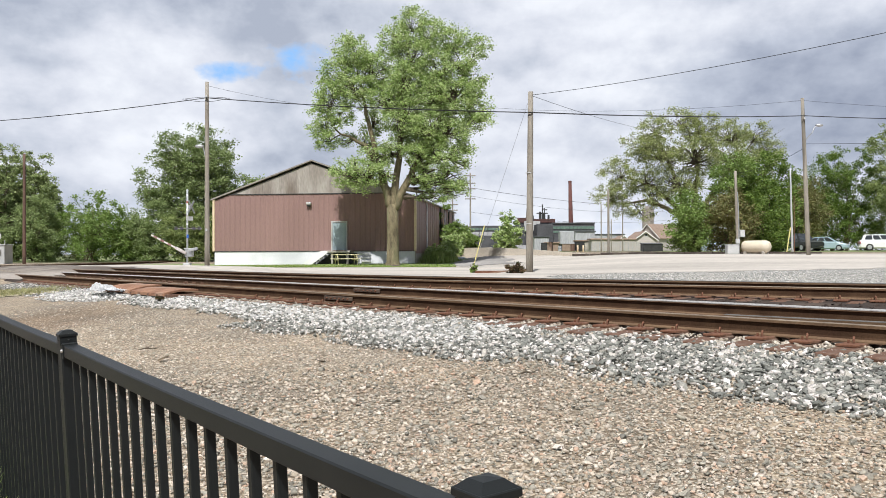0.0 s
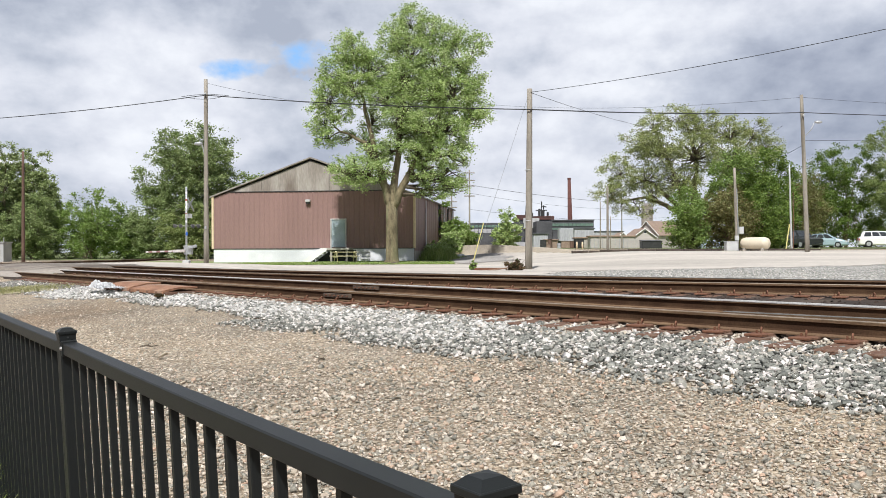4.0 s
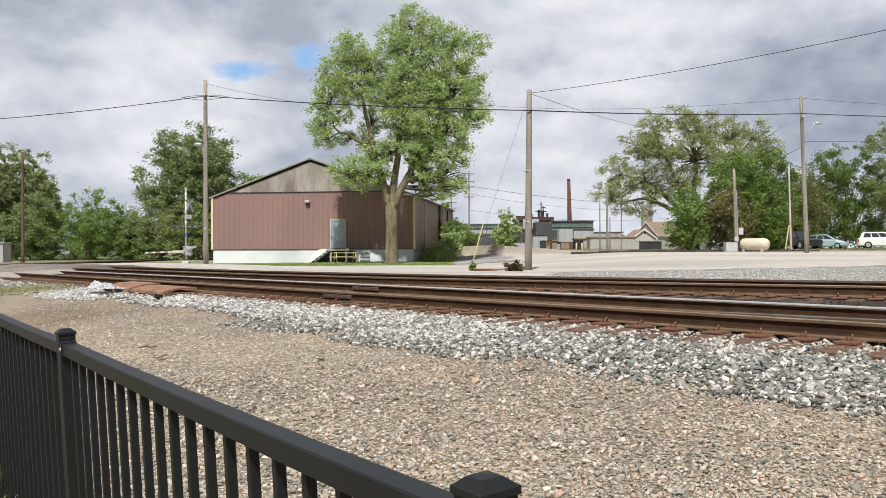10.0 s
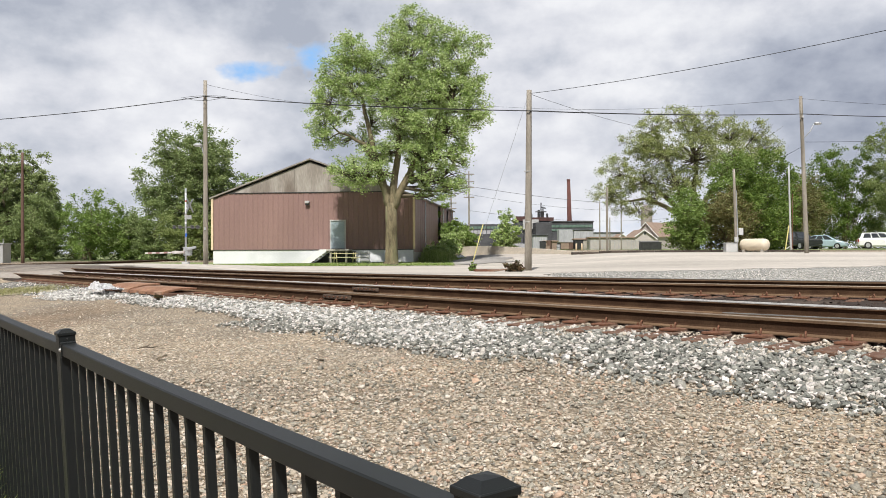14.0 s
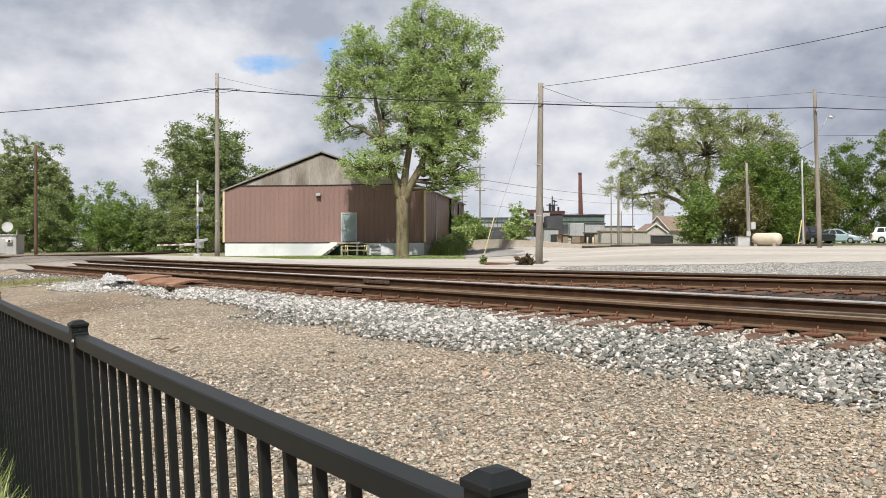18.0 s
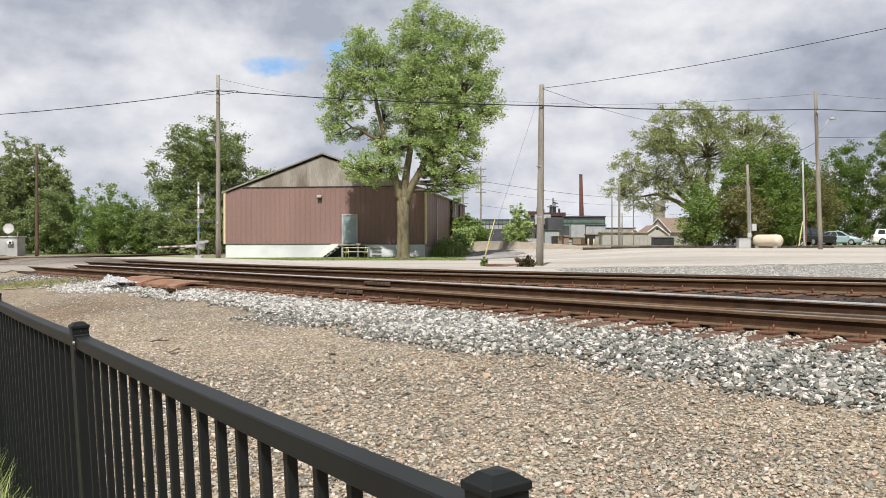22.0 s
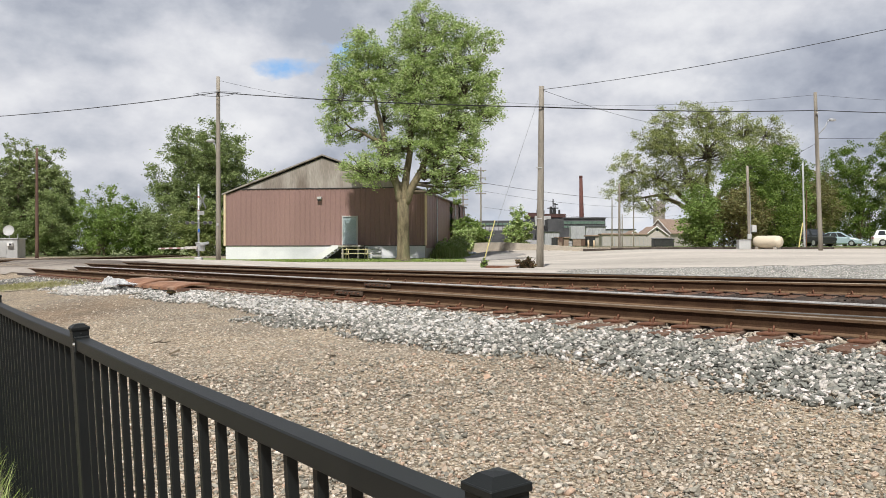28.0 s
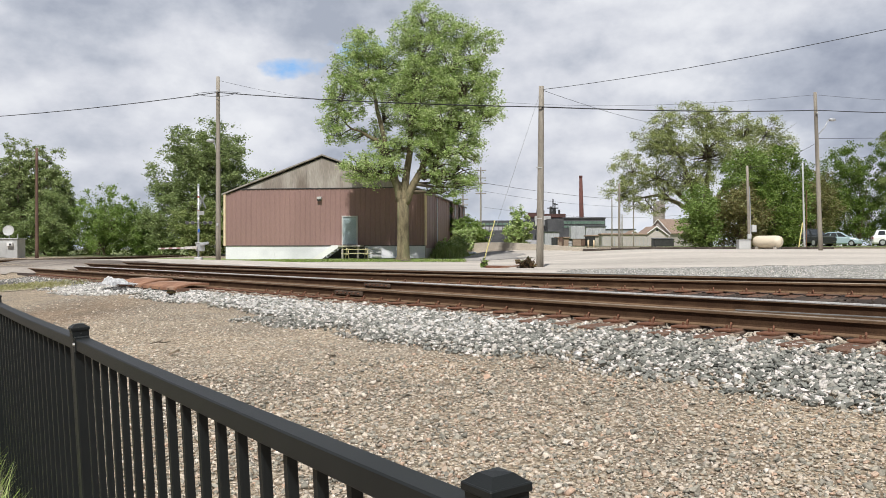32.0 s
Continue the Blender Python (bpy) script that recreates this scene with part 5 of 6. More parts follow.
buck = part("crossbuck", box((0.16, 0.10, 0.2), (0, 0, 3.55), 0.01), SILVER, mast, "crossbuck bracket")
for sgn in (-1, 1):
    part("crossbuck_blade", box((1.0, 0.03, 0.13), (0.05, -0.09 - 0.02 * sgn, 3.55), 0.006, rot=(0, sgn * 48, 0)), SILVER, buck, "white crossbuck board")
buck.matrix_basis = pose(0.14, -0.05, 0, 0, 0, 74)
part("track_sign", box((0.46, 0.03, 0.24), (0.16, -0.1, 2.88), 0.01, rot=(0, 0, 50)), GREY_PAINT, mast, "white sign board")
part("lamp_bar", tube([(-0.75, -0.12, 2.30), (0.85, -0.02, 2.30)], 0.022, 6), LAMP_GREY, mast)
for x, y in ((-0.62, -0.1), (0.70, -0.02), (-0.3, -0.1), (0.4, -0.06)):
    lamp_bm = tube([(x, y + 0.12, 2.3), (x, y - 0.02, 2.3)], [0.085, 0.105], 14)
    bg = part("signal_lamp", lamp_bm, LAMP_GREY, mast, "dark grey round signal lamp")
    part("hood", box((0.17, 0.20, 0.025), (x, y - 0.11, 2.385), 0.01), LAMP_GREY, bg)
part("blue_sign", box((0.12, 0.03, 0.20), (0.04, -0.08, 1.85), 0.005), BLUE, mast, "small blue emergency sign")
mech = part("gate_motor", box((0.44, 0.44, 0.46), (0.10, 0.04, 0.88), 0.04), SILVER, mast, "silver gate motor housing")
part("motor_lid", box((0.50, 0.48, 0.06), (0.10, 0.04, 1.13), 0.02), GREY_PAINT, mech)
part("counterweight", box((0.55, 0.10, 0.16), (0.40, -0.26, 1.08), 0.03, rot=(0, -14, 0)), SILVER, mast, "counterweight arm")
arm_bm = box((0.7, 0.09, 0.16), (-0.35, -0.26, 0.0), 0.01)
box((1.75, 0.05, 0.09), (-1.40, -0.26, 0.0), 0.008, bm=arm_bm)
gate = part("gate_arm", arm_bm, GATE_WHITE, mast, "white gate arm with red stripes")
gate.location = (0, 0, 0.86)
for k in range(4):
    part("stripe", box((0.22, 0.056, 0.096), (-0.62 - k * 0.46, -0.26, 0.0), 0.004), GATE_RED, gate, "red stripe")

hut = thing("equipment_hut", (-40.6, 80, 0.68), "grey metal railway equipment hut with a white dish on its roof", "hut", turn=8)
part("body", box((3.9, 2.2, 1.75), (0, 0, 0.86), 0.02), GREY_PAINT, hut)
part("roof", box((4.1, 2.4, 0.09), (0, 0, 1.78), 0.02), GREY_PAINT, hut)
hd = part("door", box((0.75, 0.05, 1.35), (0.62, -1.12, 0.78), 0.01), GREY_PAINT, hut)
part("handle", box((0.05, 0.05, 0.12), (0.35, -1.16, 0.8), 0.01), DARK, hd)
part("air_conditioner", box((0.5, 0.3, 0.3), (1.35, -1.2, 1.25), 0.02), WHITE_PAINT, hut)
part("grille", box((0.2, 0.02, 0.18), (1.42, -1.36, 1.25)), DARK, hut)
part("vent_pipe", tube([(1.95, -1.0, 1.7), (1.95, -1.0, 2.2)], 0.04, 6), SILVER, hut)
dish_bm = bmesh.new()
rings = []
for k in range(6):
    r = 0.50 * k / 5
    rings.append([dish_bm.verts.new((r * math.cos(a * math.tau / 20), 0.10 * (r / 0.5) ** 2 * -1, r * math.sin(a * math.tau / 20))) for a in range(20)] if k else [dish_bm.verts.new((0, 0, 0))])
for a in range(20):
    dish_bm.faces.new((rings[0][0], rings[1][a], rings[1][(a + 1) % 20]))
    for k in range(1, 5):
        dish_bm.faces.new((rings[k][a], rings[k + 1][a], rings[k + 1][(a + 1) % 20], rings[k][(a + 1) % 20]))
bmesh.ops.solidify(dish_bm, geom=dish_bm.faces[:], thickness=0.03)
dish = part("dish", dish_bm, WHITE_PAINT, hut, "round white dish antenna", True)
dish.matrix_basis = pose(1.05, -0.6, 2.5, -14, 0, 0)
part("dish_mount", tube([(1.05, -0.5, 1.8), (1.05, -0.5, 2.45)], 0.05, 8), SILVER, hut)

# ---- beside the near rail ----
JOINT = material("joint_steel", (0.06, 0.04, 0.03), (0.12, 0.085, 0.06), scale=6, fine=40, rough=0.7, bump=0.1)
cover = thing("switch_cover", (0, 0, 0), "rusty red-brown steel cover plates over the switch rods", "steel cover")
for k, (s0, s1, dz) in enumerate(((19.35, 21.45, 0.0), (21.5, 23.4, 0.03))):
    a, b = from_track(8.38, s0), from_track(8.38, s1)
    ln = math.dist(a, b)
    bm = prism([(-0.53, -0.03), (-0.52, 0.04), (-0.44, 0.072), (-0.10, 0.135), (0.30, 0.145), (0.30, 0.11), (-0.10, 0.10), (-0.42, 0.02)], ln - 0.04)
    ob = part("cover_plate", bm, RUST_BRIGHT, cover)
    ob.matrix_basis = pose(*a, 0.562 + dz, 0, 1.5 - 3 * k, math.degrees(math.atan2(b[1] - a[1], b[0] - a[0])) - 90)
for k in range(8):
    sp = part("support", box((0.7, 0.12, 0.12), (0, 0, 0), 0.01), TIE, cover, "dark timber support")
    sp.matrix_basis = pose(*from_track(8.2, 19.2 + 0.55 * k), 0.54, 0, 0, math.degrees(math.atan2(SA, CA)))
srng = np.random.default_rng(5)
tarp_bm = bmesh.new()
TU, TV = 44, 26
humps = [(srng.uniform(-0.8, 0.8), srng.uniform(-0.7, 0.7), srng.uniform(0.12, 0.26), srng.uniform(0.03, 0.09)) for k in range(22)]
sheet_rows = []
for i in range(TU):
    u = i / (TU - 1) * 2 - 1
    row = []
    for j in range(TV):
        v = j / (TV - 1) * 2 - 1
        z = 0.02 + sum(h * math.exp(-((u - a) ** 2 + (v - b) ** 2) / w ** 2) for a, b, w, h in humps) * max(0.0, 1 - max(abs(u), abs(v)) ** 6)
        z += 0.03 * abs(math.sin(u * 13 + v * 4)) + 0.025 * abs(math.sin(v * 11 - u * 7))
        row.append(tarp_bm.verts.new((u * (0.66 + 0.10 * math.sin(v * 5)) + srng.normal(0, 0.012), v * (0.34 + 0.09 * math.sin(u * 4 + 1)) + srng.normal(0, 0.012), z + srng.normal(0, 0.012))))
    sheet_rows.append(row)
for a, b in zip(sheet_rows, sheet_rows[1:]):
    for j in range(TV - 1):
        tarp_bm.faces.new((a[j], b[j], b[j + 1], a[j + 1]))
bmesh.ops.solidify(tarp_bm, geom=tarp_bm.faces[:], thickness=0.006)
tarp = tagged(link_mesh("tarpaulin", tarp_bm, PLASTIC), "crumpled white plastic tarpaulin beside the rail", "tarpaulin")
tarp.matrix_basis = pose(*from_track(7.62, 22.5), 0.57, 0, 0, math.degrees(math.atan2(CA, -SA)))
for track_d, s0, z in ((8.83, 13.55, Z1), (8.83, -1.0, Z1), (10.33, 14.8, Z1 + 0.062)):
    jb = thing("joint_bar", (*from_track(track_d - 0.045, s0), z + 0.09), "dark steel joint bar bolted to the rail", "joint bar", turn=math.degrees(math.atan2(CA, -SA)))
    part("bar", box((0.92, 0.035, 0.075), (0, 0, 0), 0.008), JOINT, jb)
    for k in range(6):
        part("bolt", tube([((k - 2.5) * 0.14, 0.015, 0), ((k - 2.5) * 0.14, 0.045, 0)], 0.016, 6), RUST, jb)
sw = thing("switch_rod", (*from_track(11.2, 2.3), 0.70), "rusty switch rod between the rails", "switch rod", turn=math.degrees(math.atan2(SA, CA)))
part("rod", box((2.6, 0.07, 0.05), (0.6, 0, 0.02), 0.008), RUST, sw)
for x in (-0.3, 0.4, 1.2):
    part("lug", box((0.10, 0.16, 0.20), (x, 0, 0.08), 0.015), RUST, sw)
part("clamp", box((0.36, 0.12, 0.12), (0.05, 0.3, 0.08), 0.02), RUST, sw)

# shrub, scrap and weed at the foot of the pole
def shrub(name, at, r, h, mat, seed, label, n=900):
    ob = thing(name, at, label, "shrub")
    g = np.random.default_rng(seed)
    bm = bmesh.new()
    for k in range(14):
        a = g.uniform(0, 6.28)
        tube([(0, 0, -0.05), (math.cos(a) * r * 0.4, math.sin(a) * r * 0.4, h * 0.5), (math.cos(a) * r * 0.9, math.sin(a) * r * 0.9, h * g.uniform(0.6, 1.0))], [0.02, 0.012, 0.006], 4, bm=bm, caps=False)
    part("stem", bm, BARK, ob)
    cc = g.normal(size=(26, 3)) * np.array([r * 0.42, r * 0.42, h * 0.25]) + np.array([0, 0, h * 0.5])
    cc[:, 2] = np.clip(cc[:, 2], 0.08, None)
    leaves("foliage", cc, np.full(26, r * 0.3), n, (0.05, 0.13), mat, g, ob)
    return ob


LEAF_RED = leaf_material("leaf_reddish", (0.10, 0.055, 0.035), (0.16, 0.10, 0.05), (0.12, 0.14, 0.06))
shrub("shrub", (3.45, 36.2, 0.62), 0.44, 0.52, LEAF_RED, 3, "low reddish-brown shrub at the foot of the pole", 1100)
shrub("weed", (1.75, 37.2, 0.64), 0.17, 0.42, LEAF_FRESH, 4, "bright green weed by the guy wire", 500)
scrap = thing("scrap_timber", (2.5, 36.4, 0.68), "rusty scrap bars lying beside the shrub", "scrap")
for k in range(4):
    part("bar", box((1.5 - 0.2 * k, 0.06, 0.05), (-0.1 * k, 0.12 * k - 0.2, 0.03 + 0.02 * k), 0.008, rot=(0, -8 + 3 * k, 14 * k - 20)), RUST, scrap)
mound = bmesh.new()
bmesh.ops.create_icosphere(mound, subdivisions=2, radius=1.0, matrix=pose(-2.45, 56.6, float(ground_z(-2.45, 56.6)) + 0.02) @ Matrix.Diagonal((0.42, 0.3, 0.09, 1)))
tagged(link_mesh("dirt_patch", mound, TIE_DARK), "dark bare dirt patch on the lawn edge", "dirt")

bag_bm = bmesh.new()
bmesh.ops.create_icosphere(bag_bm, subdivisions=3, radius=1.0)
for v in bag_bm.verts:
    v.co *= 1 + 0.16 * math.sin(v.co.x * 9 + 2) * math.sin(v.co.y * 11) + 0.12 * math.sin(v.co.z * 13 + v.co.x * 7)
    v.co = Vector((v.co.x * 0.42, v.co.y * 0.3, max(v.co.z * 0.16 + 0.06, 0.0)))
bag = tagged(link_mesh("plastic_bag", bag_bm, PLASTIC), "crumpled white plastic bag at the edge of the lot", "litter")
bag.matrix_basis = pose(2.35, 72.0, float(ground_z(2.35, 72.0)) + 0.04, 0, 0, 20)
# picnic table on the lawn
pt = thing("picnic_table", (-6.3, 63.4, float(ground_z(-6.3, 63.4)) + 0.03), "pale yellow-painted wooden picnic table on the lawn", "picnic table", turn=18)
for k in range(4):
    part("top_board", box((1.9, 0.17, 0.045), (0, -0.28 + 0.187 * k, 0.74), 0.006), TABLE_WOOD, pt)
for sy in (-0.72, 0.72):
    part("bench_board", box((1.9, 0.26, 0.045), (0, sy, 0.45), 0.006), TABLE_WOOD, pt)
for sx in (-0.7, 0.7):
    part("cross_beam", box((0.05, 1.6, 0.1), (sx, 0, 0.39), 0.005), TABLE_WOOD, pt)
    for sy in (-1, 1):
        part("leg", box((0.05, 0.10, 0.95), (sx + 0.05, sy * 0.42, 0.36), 0.005, rot=(sy * 25, 0, 0)), TABLE_WOOD, pt)

# bushes along the warehouse side
for k, (x, y, w, h) in enumerate(((1.1, 72.5, 2.4, 1.5), (0.5, 70.6, 2.4, 1.0), (1.9, 77.0, 2.8, 2.4), (0.9, 81, 2.4, 6.2))):
    tree("leafy green bush against the warehouse side", (x, y, 0.85), (0.06, 0.4), lobe_set(lr, w, w, 0.35, h, 7, 0.8), LEAF_SPRING if k < 3 else LEAF_FRESH, 120 + k, 4200, leaf=(0.1, 0.24), group="warehouse bushes", clumps=14, clump_r=(0.2, 0.4))

weed_rng = np.random.default_rng(31)
gn = 9000
wx, wy = weed_rng.normal(0.55, 0.75, gn), weed_rng.normal(70.3, 1.3, gn)
tall = np.clip(1.0 - ((wx - 0.3) / 2.0) ** 2, 0.15, 1) * weed_rng.uniform(0.25, 1.05, gn)
blades("tall_weeds", wx, wy, tall, weed_rng.uniform(0.010, 0.022, gn), "tall shaggy green weeds beside the warehouse corner", weed_rng, LONG_GRASS)

# ---- beyond the lot ----
def wall_run(name, a, b, h0, h1, thick, mat, label, category):
    """A low wall from a to b whose top falls from h0 to h1."""
    a, b = Vector((*a, 0)), Vector((*b, 0))
    n = max(2, int((b - a).length / 2.4))
    ob = thing(name, (a.x, a.y, 0), label, category)
    turn = math.atan2(b.y - a.y, b.x - a.x)
    for k in range(n):
        p = a.lerp(b, (k + 0.5) / n)
        z = float(ground_z(p.x, p.y))
        half = (b - a).length / n / 2 - 0.004
        g0, g1 = (a.lerp(b, (k + e) / n) for e in (0, 1))
        t0, t1 = (float(ground_z(g.x, g.y)) + h0 + (h1 - h0) * (k + e) / n for g, e in ((g0, 0), (g1, 1)))
        wb = prism([(-half, z - 0.6), (half, z - 0.6), (half, t1), (-half, t0)], thick)
        q = part("wall_block", wb, mat, ob)
        q.matrix_basis = Matrix.Translation((p.x - a.x, p.y - a.y, 0)) @ pose(0, 0, 0, 0, 0, math.degrees(turn))
    return ob


wall_run("retaining_wall", (2.0, 77), (11.2, 62.5), 0.98, 0.12, 0.3, TAN_WALL, "low tan concrete retaining wall along the lot", "wall")
kerb = thing("timber_kerb", (0, 0, 0), "dark wooden sleepers edging the lot", "kerb")
for k in range(9):
    x = 11.0 + k * 2.05
    y = 62.6 + 0.12 * k + (0.25 * k if k > 11 else 0)
    q = part("sleeper", box((2.0, 0.20, 0.18), (0, 0, 0), 0.015), TIE_DARK, kerb)
    q.matrix_basis = pose(x, y, float(ground_z(x, y)) + 0.06, 0, 0, 4)

tank = thing("propane_tank", (22.75, 61.3, float(ground_z(22.75, 61.3)) + 0.02), "cream-painted horizontal propane tank on concrete cradles", "gas tank", turn=-50)
tb = bmesh.new()
prof = [(-1.27, 0.02), (-1.23, 0.24), (-1.12, 0.40), (-0.93, 0.485), (-0.75, 0.5), (0.75, 0.5), (0.93, 0.485), (1.12, 0.40), (1.23, 0.24), (1.27, 0.02)]
tube([(x, 0, 0.60) for x, _ in prof], [r for _, r in prof], 24, bm=tb)
part("vessel", tb, TANK, tank, smooth=True)
for sx in (-0.8, 0.8):
    part("cradle", box((0.22, 0.80, 0.26), (sx, 0, 0.07), 0.02), CONCRETE, tank)
tank.matrix_basis = tank.matrix_basis @ Matrix.Diagonal((0.86, 0.86, 0.86, 1))
cab = thing("utility_cabinet", (21.14, 61.6, float(ground_z(21.14, 61.6)) + 0.02), "pale grey metal utility cabinet at the lot edge", "cabinet")
part("body", box((0.80, 0.6, 0.62), (0, 0, 0.31), 0.02), GREY_PAINT, cab)
part("lid", box((0.85, 0.65, 0.05), (0, 0, 0.645), 0.015), GREY_PAINT, cab)

CAR_GLASS = material("car_glass", (0.03, 0.035, 0.04), (0.05, 0.055, 0.06), rough=0.08, bump=0, spec=0.8)
TYRE = material("tyre", (0.015, 0.015, 0.015), (0.025, 0.025, 0.025), rough=0.85, bump=0.05)
PAINT_BLUE = material("pale_blue_paint", (0.31, 0.41, 0.45), (0.35, 0.45, 0.49), scale=0.5, fine=8, rough=0.25, bump=0, spec=0.6, grit=0.04)
PAINT_WHITE = material("white_car_paint", (0.78, 0.78, 0.77), (0.82, 0.82, 0.81), scale=0.5, fine=8, rough=0.25, bump=0, spec=0.6, grit=0.03)
PAINT_DARK = material("dark_car_paint", (0.015, 0.018, 0.018), (0.025, 0.028, 0.026), scale=0.5, fine=8, rough=0.25, bump=0, spec=0.6, grit=0.04)
LAMP_CLEAR = material("headlamp", (0.7, 0.7, 0.68), (0.75, 0.75, 0.74), rough=0.1, bump=0)
LAMP_RED = material("tail_lamp", (0.4, 0.02, 0.02), (0.45, 0.03, 0.03), rough=0.15, bump=0)


def car(label, at, turn, paint, length, width, body, cabin, wheel_r, axles, category="car"):
    """body: (x, z low, z high) stations along the car; cabin: outline (x, z) of the glasshouse."""
    ob = thing("car", at, label, category, "parked vehicles", turn)
    secs = []
    for x, lo, hi, nar in body:
        w = width / 2 * nar
        secs.append([(x, -w * 0.9, lo), (x, -w, lo + 0.12), (x, -w, hi - 0.14), (x, -w * 0.93, hi - 0.03), (x, -w * 0.8, hi),
                     (x, w * 0.8, hi), (x, w * 0.93, hi - 0.03), (x, w, hi - 0.14), (x, w, lo + 0.12), (x, w * 0.9, lo)])
    part("body", loft(secs), paint, ob, smooth=False)
    (x0, z0), (x1, z1), (x2, z2), (x3, z3) = cabin
    w0, w1 = width / 2 * 0.92, width / 2 * 0.74
    lo = [Vector(p) for p in ((x0, -w0, z0), (x3, -w0, z3), (x3, w0, z3), (x0, w0, z0))]
    hi = [Vector(p) for p in ((x1, -w1, z1), (x2, -w1, z2), (x2, w1, z2), (x1, w1, z1))]
    gb = bmesh.new()
    la, ha = [gb.verts.new(p) for p in lo], [gb.verts.new(p) for p in hi]
    for k in range(4):
        gb.faces.new((la[k], la[(k + 1) % 4], ha[(k + 1) % 4], ha[k]))
    gb.faces.new(ha)
    bmesh.ops.recalc_face_normals(gb, faces=gb.faces)
    bmesh.ops.bevel(gb, geom=[e for e in gb.edges if len(e.link_faces) == 2], offset=0.07, segments=3, affect="EDGES", clamp_overlap=True)
    part("cabin", gb, paint, ob)

    def pane(name, a, b, c, d, u0, u1):
        """Dark glass let into the side a, b (below), c, d (above), from u0 to u1 along it."""
        out = (b - a).cross(d - a).normalized() * 0.012
        at = lambda u, v: (a.lerp(b, u)).lerp(d.lerp(c, u), v)
        q = [at(u0, 0.12), at(u1, 0.12), at(u1, 0.86), at(u0, 0.86)]
        pb = bmesh.new()
        f = [pb.verts.new(p + out) for p in q]
        g = [pb.verts.new(p - out) for p in q]
        pb.faces.new(f)
        pb.faces.new(list(reversed(g)))
        for k in range(4):
            pb.faces.new((f[k], g[k], g[(k + 1) % 4], f[(k + 1) % 4]))
        bmesh.ops.recalc_face_normals(pb, faces=pb.faces)
        part(name, pb, CAR_GLASS, ob, "dark window glass")

    for u0, u1 in ((0.10, 0.34), (0.37, 0.61), (0.64, 0.90)):
        pane("side_window", lo[0], lo[1], hi[1], hi[0], u0, u1)
        pane("side_window", lo[2], lo[3], hi[3], hi[2], 1 - u1, 1 - u0)
    pane("windscreen", lo[1], lo[2], hi[2], hi[1], 0.07, 0.93)
    pane("rear_window", lo[3], lo[0], hi[0], hi[3], 0.08, 0.92)
    for sy in (-1, 1):
        part("mirror", box((0.12, 0.16, 0.12), (x3 - 0.25, sy * (width / 2 + 0.06), z3 + 0.1), 0.03), paint, ob)
        part("headlight", box((0.12, 0.30, 0.14), (length / 2 - 0.10, sy * width * 0.36, 0.66), 0.03), LAMP_CLEAR, ob)
        part("tail_light", box((0.08, 0.18, 0.26), (-length / 2 + 0.03, sy * width * 0.42, 0.82), 0.02), LAMP_RED, ob)
        for x in axles:
            wb = tube([(x, sy * (width / 2 - 0.2), wheel_r), (x, sy * (width / 2 + 0.01), wheel_r)], wheel_r, 18)
            wh_ = part("wheel", wb, TYRE, ob, "black tyre")
            part("rim", tube([(x, sy * (width / 2 - 0.02), wheel_r), (x, sy * (width / 2 + 0.02), wheel_r)], wheel_r * 0.62, 12), SILVER, wh_)
    part("bumper", box((0.14, width * 0.86, 0.18), (length / 2 - 0.02, 0, 0.36), 0.05), paint, ob)
    part("bumper", box((0.14, width * 0.86, 0.18), (-length / 2 + 0.02, 0, 0.40), 0.05), paint, ob)
    return ob


car("pale blue-grey four-door hatchback parked beyond the lot", (41.6, 92, 1.72), -34, PAINT_BLUE, 4.4, 1.72,
    [(-2.2, 0.35, 0.85, 0.82), (-2.1, 0.24, 0.98, 0.92), (-1.3, 0.2, 1.0, 1.0), (0.5, 0.2, 0.98, 1.0), (1.2, 0.2, 0.93, 0.99), (1.75, 0.21, 0.82, 0.95), (2.08, 0.25, 0.68, 0.87), (2.2, 0.34, 0.54, 0.76)],
    [(-2.0, 0.97), (-1.0, 1.46), (0.25, 1.50), (1.35, 0.90)], 0.31, (-1.35, 1.35))
car("white retro-styled station wagon parked beyond the lot", (45.6, 88, 1.72), -20, PAINT_WHITE, 4.5, 1.76,
    [(-2.22, 0.35, 1.0, 0.9), (-2.1, 0.25, 1.05, 0.97), (-1.2, 0.22, 1.07, 1.0), (0.8, 0.22, 1.06, 1.0), (1.7, 0.22, 1.02, 0.95), (2.1, 0.26, 0.92, 0.88), (2.24, 0.36, 0.70, 0.8)],
    [(-2.12, 1.03), (-1.85, 1.62), (0.25, 1.64), (0.98, 1.04)], 0.35, (-1.35, 1.35))
car("black pickup truck parked under the trees", (36.6, 87, float(ground_z(36.6, 87)) + 0.03), -76, PAINT_DARK, 5.3, 1.95,
    [(-2.65, 0.45, 1.05, 0.95), (-2.5, 0.4, 1.08, 1.0), (-0.9, 0.35, 1.08, 1.0), (1.0, 0.35, 1.08, 1.0), (2.2, 0.38, 1.05, 0.97), (2.65, 0.48, 0.9, 0.9)],
    [(-0.75, 1.06), (-0.55, 1.76), (0.55, 1.78), (1.25, 1.06)], 0.38, (-1.6, 1.65), "pickup truck")

